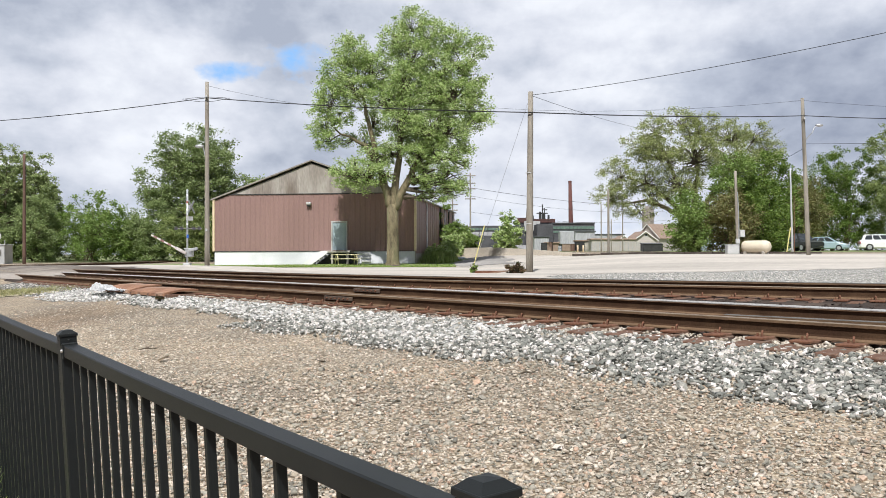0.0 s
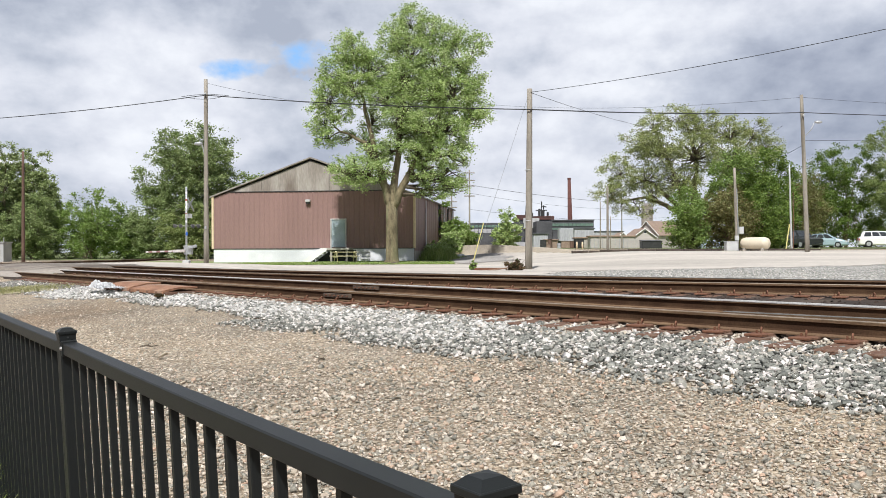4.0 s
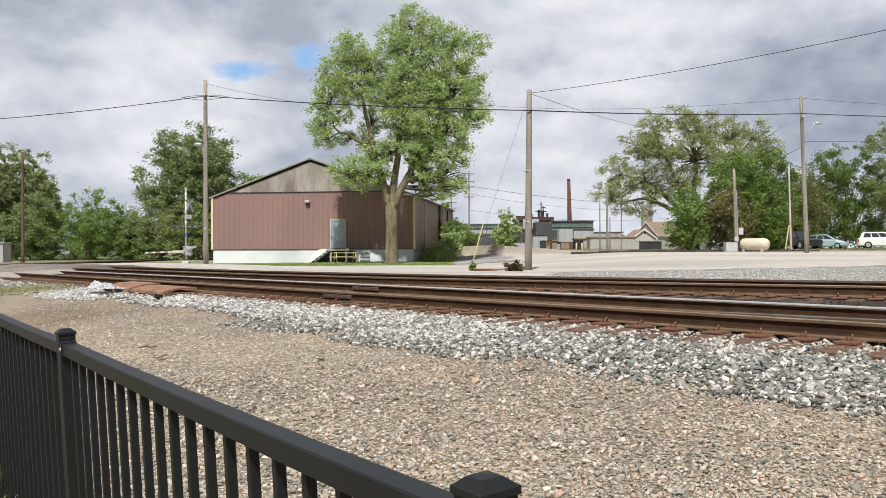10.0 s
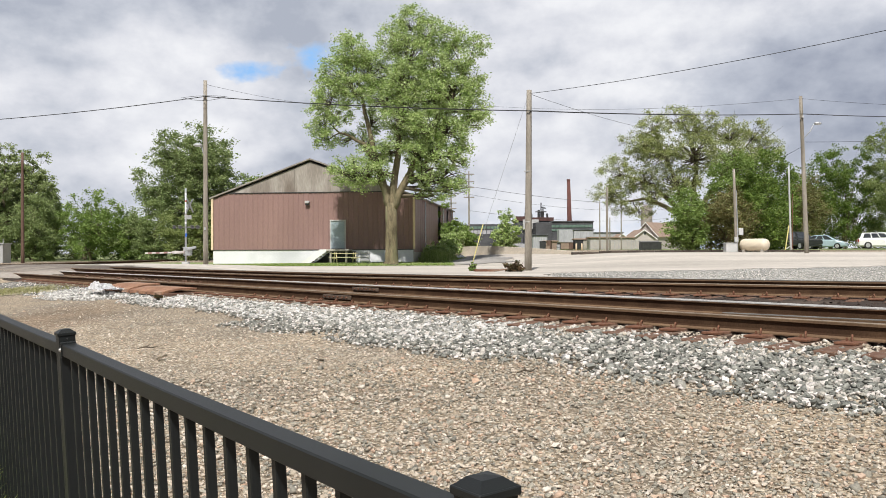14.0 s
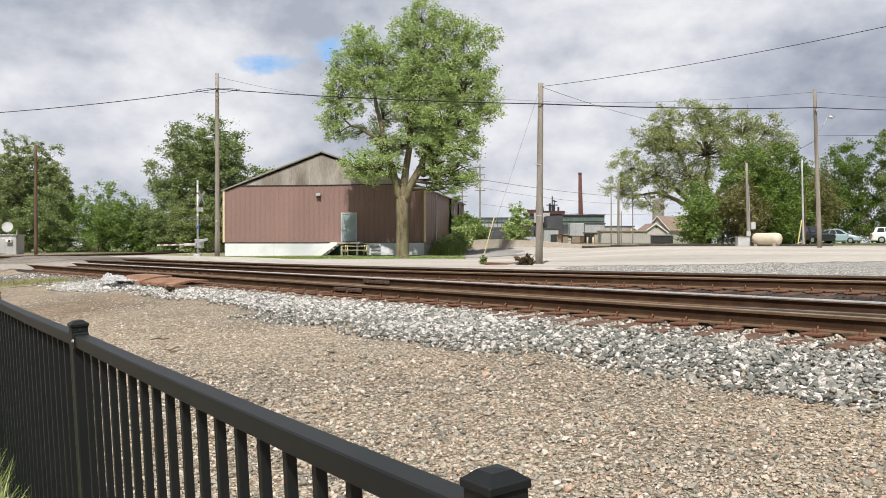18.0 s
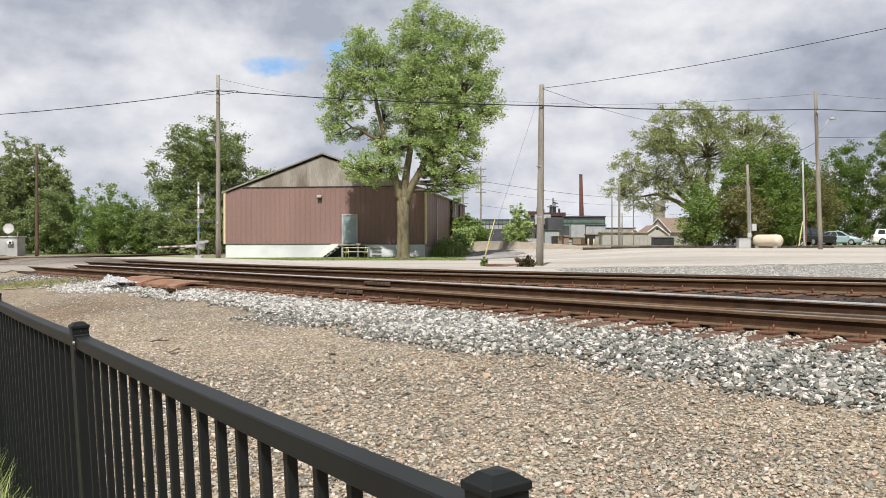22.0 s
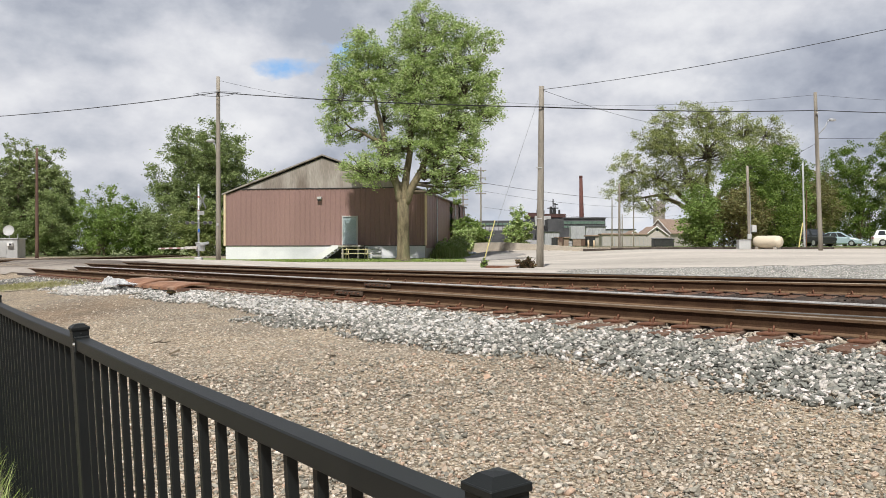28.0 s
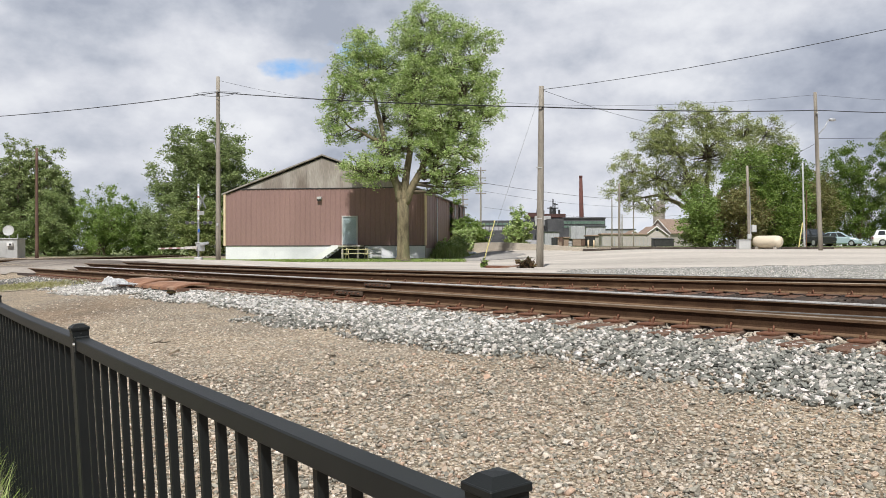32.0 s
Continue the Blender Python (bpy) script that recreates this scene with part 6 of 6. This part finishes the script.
TAN_SIDING = material("tan_siding", (0.45, 0.40, 0.375), (0.52, 0.47, 0.445), scale=0.6, fine=4, rough=0.7, bump=0.1, stretch=(0.3, 0.3, 6), grit=0.1)
SHINGLE = material("brown_shingle", (0.24, 0.17, 0.13), (0.31, 0.23, 0.18), scale=2, fine=9, rough=0.9, bump=0.2)
BRICK_RED = material("brick_red", (0.10, 0.044, 0.037), (0.14, 0.058, 0.048), scale=0.8, fine=6, rough=0.9, bump=0.1)
SHED_GREY = material("shed_grey", (0.34, 0.34, 0.36), (0.44, 0.44, 0.46), scale=0.5, fine=3, rough=0.7, bump=0.05, stretch=(3, 3, 0.4))
GREEN_GLASS = material("green_glazing", (0.10, 0.16, 0.13), (0.15, 0.22, 0.18), scale=0.4, fine=2, rough=0.3, bump=0)
BLACK_ROOF = material("black_roof", (0.055, 0.058, 0.062), (0.09, 0.092, 0.098), scale=0.4, fine=2, rough=0.8, bump=0.05)


def gabled(name, at, w, l, eave, ridge, wall, roof, label, turn=0.0, windows=(), category="house"):
    ob = thing(name, at, label, category, turn=turn)
    bm = prism([(-w / 2, -0.5), (w / 2, -0.5), (w / 2, eave), (0, ridge), (-w / 2, eave)], l)
    part("wall", bm, wall, ob)
    for sgn in (-1, 1):
        pts = [(sgn * (w / 2 + 0.35), eave - 0.28), (0, ridge + 0.02), (0, ridge + 0.18), (sgn * (w / 2 + 0.35), eave - 0.12)]
        rb = prism(pts, l + 0.6)
        bmesh.ops.translate(rb, verts=rb.verts, vec=(0, -0.35, 0))
        part("roof", rb, roof, ob)
        tr = prism([(x, z - 0.05) for x, z in pts[:2]] + [(x, z + 0.01) for x, z in pts[2:]], 0.05)
        bmesh.ops.translate(tr, verts=tr.verts, vec=(0, -0.40, 0))
        part("verge_trim", tr, WHITE_PAINT, ob, "white verge board")
    for x, z, ww, hh in windows:
        win = part("window", box((ww, 0.06, hh), (x, -0.02, z), 0.005), CAR_GLASS, ob)
        part("window_frame", box((ww + 0.078, 0.04, hh + 0.16), (x, -0.0, z), 0.005), WHITE_PAINT, win)
    return ob


gabled("house", (46.3, 190, 2.0), 5.2, 7, 2.4, 4.2, TAN_SIDING, SHINGLE, "small tan house with a brown shingled roof", 4, ((0.2, 3.5, 0.5, 0.5),))
gabled("house", (48.6, 197, 2.0), 6.4, 10, 3.0, 6.0, TAN_SIDING, SHINGLE, "tan house with a steep brown roof", -52, ((0, 3.6, 0.5, 0.6),))
gabled("garage", (41.6, 190, 2.0), 3.4, 6, 2.0, 3.3, TAN_SIDING, SHINGLE, "low tan garage beside the houses", 0, category="garage")
gabled("house", (50.5, 118, 1.9), 7, 9, 2.6, 4.0, WHITE_PAINT, SHINGLE, "small white house behind the parked cars", 20, ((-1.5, 1.4, 1.0, 1.1), (1.6, 1.4, 1.0, 1.1)))
gabled("house", (46.0, 122, 1.9), 8, 9, 2.8, 4.2, WHITE_PAINT, SHINGLE, "pale house among the trees", -10, ((-1.5, 1.4, 1.0, 1.1), (1.6, 1.4, 1.0, 1.1)))
dump = thing("dumpster", (27.6, 110, 1.7), "dark rusty dumpster behind the chain-link fence", "dumpster")
part("body", box((2.5, 1.5, 0.95), (0, 0, 0.5), 0.05), DARK, dump)
part("lid", box((2.6, 1.6, 0.1), (0, 0, 1.02), 0.03, rot=(4, 0, 0)), DARK, dump)

chain = thing("chain_link_fence", (0, 0, 0), "grey chain-link fence beyond the lot", "fence")
for k in range(13):
    x, y = 23.6 + k * 0.62, 130.0
    z = float(ground_z(x, y))
    part("post", tube([(x, y, z - 0.2), (x, y, z + 1.45)], 0.035, 6), SILVER, chain)
    if k < 12:
        part("rail", tube([(x, y, z + 1.4), (x + 0.62, y, z + 1.4)], 0.025, 5), SILVER, chain)
        mb = bmesh.new()
        for j in range(8):
            tube([(x + 0.078 * j, y, z + 0.05), (x + 0.078 * j + 0.078, y, z + 1.35)], 0.006, 3, bm=mb, caps=False)
            tube([(x + 0.078 * j + 0.078, y, z + 0.05), (x + 0.078 * j, y, z + 1.35)], 0.006, 3, bm=mb, caps=False)
        part("mesh_panel", mb, SILVER, chain)

# the factory in the distance
fac = thing("factory", (46, 320, 1.9), "distant dark factory with brick blocks and long glazed roofs", "factory")
for nm, w, d, h, x, z, mat in (("hall", 14.5, 20, 10.6, 2.4, 0, BLACK_ROOF), ("block", 5.4, 14, 10.1, -7.7, 0, BLACK_ROOF), ("brick_block", 13.0, 12, 11.0, -9.3, 0, BLACK_ROOF),
                            ("long_hall", 18.8, 16, 9.8, -23.4, 0, BLACK_ROOF), ("panel_block", 4.6, 8, 11.2, -13.2, 0, CONCRETE), ("low_hall", 20.0, 9, 3.0, -11.0, 0, SHED_GREY),
                            ("shed", 9.0, 8, 5.6, 14.0, 0, SHED_GREY), ("shed", 16, 10, 5.0, 26.0, 0, SHED_GREY)):
    part(nm, box((w, d, h), (x, -d / 2 + (0 if nm in ("hall", "long_hall", "brick_block", "panel_block") else -9), h / 2 - 0.4), 0.05), mat, fac)
for k in range(10):
    part("glazing", box((1.32, 0.1, 0.95), (-4.1 + k * 1.43, -20.08, 8.5), 0.02), GREEN_GLASS, fac)
    part("glazing", box((1.32, 0.1, 0.7), (-4.1 + k * 1.43, -20.08, 7.1), 0.02), GREEN_GLASS, fac)
for k in range(12):
    part("glazing", box((1.30, 0.1, 1.3), (-32.0 + k * 1.48, -16.06, 6.6), 0.02), SHED_GREY, fac, "pale grey wall panel")
    part("glazing", box((1.30, 0.1, 0.8), (-32.0 + k * 1.48, -16.06, 8.2), 0.02), GREEN_GLASS, fac)
part("brick_parapet", box((7.5, 0.6, 1.3), (-6.6, -12.0, 11.2), 0.05), BRICK_DARK, fac, "dark red brick parapet")
part("brick_parapet", box((4.0, 0.6, 1.7), (-14.2, -12.0, 11.4), 0.05), BRICK_DARK, fac, "dark red brick parapet")
part("wall_panel", box((5.6, 0.4, 3.4), (-11.0, -12.6, 9.4), 0.05), GREY_PAINT, fac, "pale grey wall panel")
part("roof_edge", box((14.9, 0.3, 0.4), (2.4, -20.15, 10.1), 0.03), BLACK_ROOF, fac)
for x, h, w in ((-12.2, 13.6, 0.8), (-10.6, 13.2, 1.3), (-7.6, 14.6, 0.7), (-6.4, 14.2, 1.1), (-4.6, 13.4, 0.5)):
    part("roof_unit", box((w, 2, 3.4), (x, -8, h - 1.7), 0.05), DARK, fac)
for x0, x1, z0, z1 in ((-12.6, -12.4, 11.5, 15.6), (-12.4, -10.4, 15.6, 14.0), (-6.9, -6.9, 12.0, 17.2), (-6.2, -6.2, 12.0, 15.8), (-9.0, -5.0, 14.0, 14.0), (-6.9, -5.2, 15.6, 15.2)):
    part("pipe", tube([(x0, -9, z0), (x1, -9, z1)], 0.2, 6), DARK, fac)
stack = thing("smokestack", (52.2, 330, 1.9), "tall dark red brick smokestack", "chimney")
part("shaft", tube([(0, 0, -0.5), (0.1, 0, 8), (-0.25, 0, 27.0)], [0.98, 0.95, 0.60], 16), BRICK_RED, stack, smooth=True)
part("collar", tube([(-0.25, 0, 26.4), (-0.25, 0, 27.1)], [0.68, 0.68], 16), BRICK_RED, stack)
for nm, at, sz, mat, lb in (("steel_shed", (37.1, 215, 1.8), (4.8, 5, 5.0), SHED_GREY, "long grey steel shed near the factory"),
                            ("shed", (21.0, 170, 1.7), (2.8, 3, 3.0), SHED_GREY, "low blue-grey shed beyond the lot"), ("trailer", (21.8, 160, 1.7), (2.3, 2, 1.7), SHINGLE, "brown trailer parked beyond the lot"),
                            ("container", (25.9, 150, 1.7), (2.8, 2, 1.9), CONCRETE, "pale tan container beyond the lot"), ("shed", (46.0, 230, 1.8), (7.7, 6, 4.6), SHED_GREY, "grey shed near the factory"),
                            ("low_building", (28.9, 141, 1.7), (7.0, 3, 2.0), TAN_SIDING, "long pale tan low building behind the chain-link fence")):
    ob = thing(nm, at, lb, nm.replace("_", " "))
    part("body", box(sz, (0, 0, sz[2] / 2), 0.08), mat, ob)
    part("roof", box((sz[0] + 0.4, sz[1] + 0.4, 0.25), (0, 0, sz[2] + 0.1), 0.05), BLACK_ROOF if mat is SHED_GREY else SHINGLE, ob)
    for k in range(int(sz[0] / 1.3)):
        part("rib", box((0.12, 0.08, sz[2] - 0.3), (-sz[0] / 2 + 0.65 + k * 1.3, -sz[1] / 2 - 0.03, sz[2] / 2), 0.01), mat, ob)
silo = thing("grain_silo", (64.2, 260, 2.0), "tall round tan concrete silo behind the tree", "silo")
SILO = material("silo_concrete", (0.20, 0.175, 0.15), (0.28, 0.25, 0.215), (0.16, 0.14, 0.12), scale=0.6, fine=5, rough=0.9, bump=0.1, stretch=(2, 2, 0.3))
part("shaft", tube([(0, 0, -0.5), (0, 0, 12.6)], 1.7, 20), SILO, silo, smooth=True)
part("cap", tube([(0, 0, 12.6), (0, 0, 13.2), (0, 0, 13.6)], [1.75, 1.3, 0.2], 20), SILO, silo)
pile = bmesh.new()
bmesh.ops.create_icosphere(pile, subdivisions=3, radius=1.0, matrix=pose(-20.8, 55, 0.70) @ Matrix.Diagonal((0.85, 0.6, 0.14, 1)))
for v in pile.verts:
    v.co.z += 0.03 * math.sin(v.co.x * 17) * math.sin(v.co.y * 21)
tagged(link_mesh("gravel_pile", pile, STRIP_BED), "small heap of grey gravel beside the road", "gravel pile")
shrub("weed", (-6.0, 19.3, 0.47), 0.08, 0.13, LEAF_RED, 6, "small dark weed among the white stones", 160)
for at, turn, ln in (((-3.72, 11.5, 0.16), 8, 0.26), ((-2.8, 14.1, 0.50), -35, 0.5), ((-1.2, 9.6, 0.17), 70, 0.2), ((0.9, 8.3, 0.16), 10, 0.18)):
    at = (at[0], at[1], float(ground_z(at[0], at[1])) + 0.02)
    tw = thing("twig", at, "dead brown twig lying on the gravel", "twig", "fallen twigs", turn)
    part("stick", tube([(-ln / 2, 0, 0.01), (-ln * 0.1, 0.03, 0.03), (ln * 0.2, 0.0, 0.02), (ln / 2, 0.04, 0.03)], [0.006, 0.012, 0.01, 0.004], 6), BARK, tw)
    part("side_twig", tube([(-ln * 0.1, 0.03, 0.03), (ln * 0.08, 0.12, 0.05)], [0.008, 0.003], 5), BARK, tw)
lf = thing("dry_leaf", (-3.25, 10.55, float(ground_z(-3.25, 10.55)) + 0.03), "curled pale brown dry leaf on the gravel", "leaf", turn=25)
lb = bmesh.new()
ribs = [[lb.verts.new((x, w * v, 0.03 * abs(v) + 0.02 * math.sin(x * 30))) for v in (-1, -0.5, 0, 0.5, 1)] for x, w in ((-0.06, 0.004), (-0.035, 0.035), (0.0, 0.05), (0.04, 0.03), (0.075, 0.003))]
for a, b in zip(ribs, ribs[1:]):
    for k in range(4):
        lb.faces.new((a[k], b[k], b[k + 1], a[k + 1]))
bmesh.ops.solidify(lb, geom=lb.faces[:], thickness=0.003)
part("blade", lb, TAN_WALL, lf)
part("stalk", tube([(-0.10, 0.01, 0.0), (-0.06, 0, 0.01)], 0.003, 5), BARK, lf)
hop = thing("hopper_bin", (30.6, 200, 1.9), "grey ribbed steel hopper bin on dark legs", "hopper")
part("bin", box((3.2, 3, 2.9), (0, 0, 3.25), 0.05), SHED_GREY, hop)
cone = tube([(0, 0, 0.7), (0, 0, 1.8)], [0.5, 1.9], 4)
part("funnel", cone, DARK, hop, "dark steel funnel")
for k in range(7):
    part("rib", box((0.10, 0.08, 2.8), (-1.5 + k * 0.5, -1.54, 3.25)), SHED_GREY, hop)
for sx in (-1.45, 1.45):
    for sy in (-1.3, 1.3):
        part("leg", box((0.16, 0.16, 2.2), (sx, sy, 0.9)), DARK, hop)
crng = random.Random(77)
for k in range(16):
    # pallets, drums and parked machines in the yard before the factory
    x, y = 18.5 + k * 0.95 + crng.uniform(-0.3, 0.3), 148 + crng.uniform(-4, 4)
    z = float(ground_z(x, y))
    w, h = crng.uniform(0.6, 1.6), crng.uniform(0.5, 1.5)
    if k % 4 == 3:
        st = thing("drum", (x, y, z), "dull steel drum standing in the factory yard", "drum", "yard clutter")
        part("shell", tube([(0, 0, 0), (0, 0, 0.9)], 0.3, 12), SHED_GREY, st)
        part("hoop", tube([(0, 0, 0.42), (0, 0, 0.48)], 0.32, 12), DARK, st)
    else:
        st = thing("crate", (x, y, z), "dark stacked crate in the factory yard", "crate", "yard clutter", crng.uniform(-30, 30))
        m = (DARK, SHINGLE, POLE_DARK)[k % 3]
        part("side", box((w, 0.9, h), (0, 0, h / 2 + 0.1), 0.02), m, st)
        part("lid", box((w + 0.08, 0.98, 0.06), (0, 0, h + 0.12), 0.01), m, st)
        part("skid", box((w, 0.2, 0.12), (0, -0.3, 0.06)), POLE_DARK, st)
for x, y in ((12.45, 75.0), (13.0, 75.4)):
    bo = thing("bollard", (x, y, float(ground_z(x, y))), "short cream-painted steel bollard by the lot", "bollard", "bollards by the lot")
    part("post", tube([(0, 0, -0.2), (0, 0, 0.58), (0, 0, 0.63)], [0.075, 0.075, 0.03], 10), CREAM, bo, smooth=True)
# ---- cloudy sky far behind everything ----
def cloud_material():
    m = bpy.data.materials.new("cloudy_sky")
    m.use_nodes = True
    t = m.node_tree
    t.nodes.clear()

    def n(kind, **kw):
        x = t.nodes.new(kind)
        for k, v in kw.items():
            setattr(x, k, v)
        return x

    co = n("ShaderNodeTexCoord")
    sep = n("ShaderNodeSeparateXYZ")
    t.links.new(co.outputs["Object"], sep.inputs[0])

    def math_node(op, a, b):
        x = n("ShaderNodeMath", operation=op)
        for i, v in enumerate((a, b)):
            if isinstance(v, (int, float)):
                x.inputs[i].default_value = v
            else:
                t.links.new(v, x.inputs[i])
        return x.outputs[0]

    u, v = math_node("DIVIDE", sep.outputs["X"], 1500.0), math_node("DIVIDE", sep.outputs["Z"], 1080.0)
    cmb = n("ShaderNodeCombineXYZ")
    t.links.new(u, cmb.inputs[0])
    t.links.new(v, cmb.inputs[1])

    def cloud(scale, detail, shift, rough=0.55):
        mp = n("ShaderNodeMapping")
        mp.inputs["Location"].default_value = shift
        t.links.new(cmb.outputs[0], mp.inputs["Vector"])
        x = n("ShaderNodeTexNoise")
        x.inputs["Scale"].default_value, x.inputs["Detail"].default_value, x.inputs["Roughness"].default_value = scale, detail, rough
        x.inputs["Distortion"].default_value = 0.0
        t.links.new(mp.outputs[0], x.inputs["Vector"])
        return x.outputs["Fac"]

    def ramp(fac, stops):
        r = n("ShaderNodeValToRGB")
        e = r.color_ramp.elements
        e[0].position, e[0].color = stops[0][0], (*stops[0][1], 1)
        e[1].position, e[1].color = stops[-1][0], (*stops[-1][1], 1)
        for p, c in stops[1:-1]:
            e.new(p).color = (*c, 1)
        t.links.new(fac, r.inputs["Fac"])
        return r.outputs["Color"]

    def mix(fac, a, b):
        x = n("ShaderNodeMix", data_type="RGBA")
        t.links.new(fac, x.inputs[0])
        t.links.new(a, x.inputs[6])
        t.links.new(b, x.inputs[7])
        return x.outputs[2]

    # heaped cloud: broad tone, smaller heaps, and a lit upper rim on each heap
    broad = cloud(2.9, 10, (1.75, 0.4, 0), 0.5)
    heap, below = cloud(6.0, 11, (7.7, 3.4, 0), 0.55), cloud(6.0, 11, (7.7, 3.425, 0), 0.55)
    rim = math_node("MULTIPLY", math_node("SUBTRACT", heap, below), 1.2)
    tone = math_node("ADD", math_node("MULTIPLY", math_node("SUBTRACT", broad, 0.5), 2.1), math_node("MULTIPLY", math_node("SUBTRACT", heap, 0.5), 1.35))
    tone = math_node("ADD", math_node("ADD", tone, rim), 0.51)
    body = ramp(tone, [(0.10, (0.40, 0.43, 0.50)), (0.34, (0.53, 0.555, 0.615)), (0.58, (0.68, 0.69, 0.735)), (0.82, (0.80, 0.805, 0.83)), (1.0, (0.86, 0.86, 0.875))])
    blue = ramp(cloud(1.3, 5, (0, 0, 2)), [(0.0, (0.27, 0.49, 0.84)), (1.0, (0.34, 0.56, 0.86))])
    # the one gap in the cloud, ragged at its rim
    gap = n("ShaderNodeVectorMath", operation="DISTANCE")
    squash = n("ShaderNodeMapping")
    squash.inputs["Location"].default_value, squash.inputs["Scale"].default_value = (0, 0, -325 * 2.2), (1, 1, 2.2)
    t.links.new(co.outputs["Object"], squash.inputs["Vector"])
    t.links.new(squash.outputs[0], gap.inputs[0])
    gap.inputs[1].default_value = (-222, 1438, -20)
    gap_b = n("ShaderNodeVectorMath", operation="DISTANCE")
    t.links.new(squash.outputs[0], gap_b.inputs[0])
    gap_b.inputs[1].default_value = (-322, 1425, -52)
    near = math_node("MAXIMUM", math_node("SUBTRACT", 1.0, math_node("DIVIDE", gap.outputs["Value"], 128.0)), math_node("SUBTRACT", 1.0, math_node("DIVIDE", gap_b.outputs["Value"], 76.0)))
    holes = ramp(math_node("ADD", math_node("MULTIPLY", near, 0.24), cloud(13.0, 8, (7.3, 2.9, 0))), [(0.60, (0, 0, 0)), (0.76, (1, 1, 1))])
    col = mix(holes, body, blue)
    # the darker bank of cloud over the far trees
    bank = n("ShaderNodeVectorMath", operation="DISTANCE")
    t.links.new(squash.outputs[0], bank.inputs[0])
    bank.inputs[1].default_value = (560, 1375, (250 - 325) * 2.2)
    weight = math_node("ADD", math_node("SUBTRACT", 1.0, math_node("DIVIDE", bank.outputs["Value"], 330.0)), math_node("MULTIPLY", math_node("SUBTRACT", cloud(5.0, 8, (2.2, 5.1, 0)), 0.5), 1.2))
    shade = ramp(weight, [(0.0, (0, 0, 0)), (0.42, (0.9, 0.9, 0.9))])
    dark = ramp(tone, [(0.1, (0.27, 0.30, 0.38)), (0.60, (0.50, 0.53, 0.60)), (0.95, (0.80, 0.805, 0.83))])
    col = mix(shade, col, dark)
    low = ramp(math_node("DIVIDE", sep.outputs["Z"], 1500.0), [(0.0, (1, 1, 1)), (0.06, (0, 0, 0))])
    haze = ramp(cloud(16.0, 7, (1, 1, 1)), [(0.40, (0.56, 0.66, 0.82)), (0.56, (0.92, 0.93, 0.95))])
    faded = n("ShaderNodeMix", data_type="RGBA")
    t.links.new(math_node("MULTIPLY", low, 0.65), faded.inputs[0])
    t.links.new(col, faded.inputs[6])
    t.links.new(haze, faded.inputs[7])
    em = n("ShaderNodeEmission")
    em.inputs["Strength"].default_value = 1.02
    t.links.new(faded.outputs[2], em.inputs["Color"])
    out = n("ShaderNodeOutputMaterial")
    t.links.new(em.outputs[0], out.inputs["Surface"])
    return m


az, el = np.radians(np.linspace(-52, 52, 40)), np.radians(np.linspace(-2.5, 48, 24))
aa, ee = np.meshgrid(az, el)
R_SKY = 1500.0
sv = np.stack([R_SKY * np.sin(aa) * np.cos(ee), R_SKY * np.cos(aa) * np.cos(ee), R_SKY * np.sin(ee)], -1).reshape(-1, 3)
si = np.arange(40 * 24).reshape(24, 40)
sq = np.stack([si[:-1, :-1], si[1:, :-1], si[1:, 1:], si[:-1, 1:]], -1).reshape(-1, 4)
clouds = tagged(mesh_from_arrays("backdrop", sv, sq, cloud_material(), True), "broken grey and white cloud with a little blue sky", "sky", kind="structure")
# ---- what moves ----
def motions():
    walk(clouds, [(0.0, pose(0, 0, 0)), (16.0, pose(0, 0, 0, 0, 0, -1.6)), (32.0, pose(0, 0, 0, 0, 0, -3.2))])
    lowering = [(0.0, 28.0), (0.3, 23.5), (0.6, 18.5), (0.9, 14.0), (1.2, 10.5), (1.5, 8.0), (1.8, 5.0), (2.1, 2.2), (2.4, -0.6), (2.8, -1.5), (3.5, -1.5), (32.0, -1.5)]
    walk(gate, [(t, pose(0, 0, 0.86, 0, a, 0)) for t, a in lowering])
    for crown, hub, size, phase, rate in SWAYS:
        rows = []
        for k in range(33):
            a = size * (math.sin(phase + k * rate * 6.283) + 0.5 * math.sin(2.1 * phase + k * rate * 2.9))
            b = size * 0.6 * math.sin(phase * 1.7 + k * rate * 4.1)
            rows.append((float(k), pose(*hub, b, a)))
        walk(crown, rows)


motions()
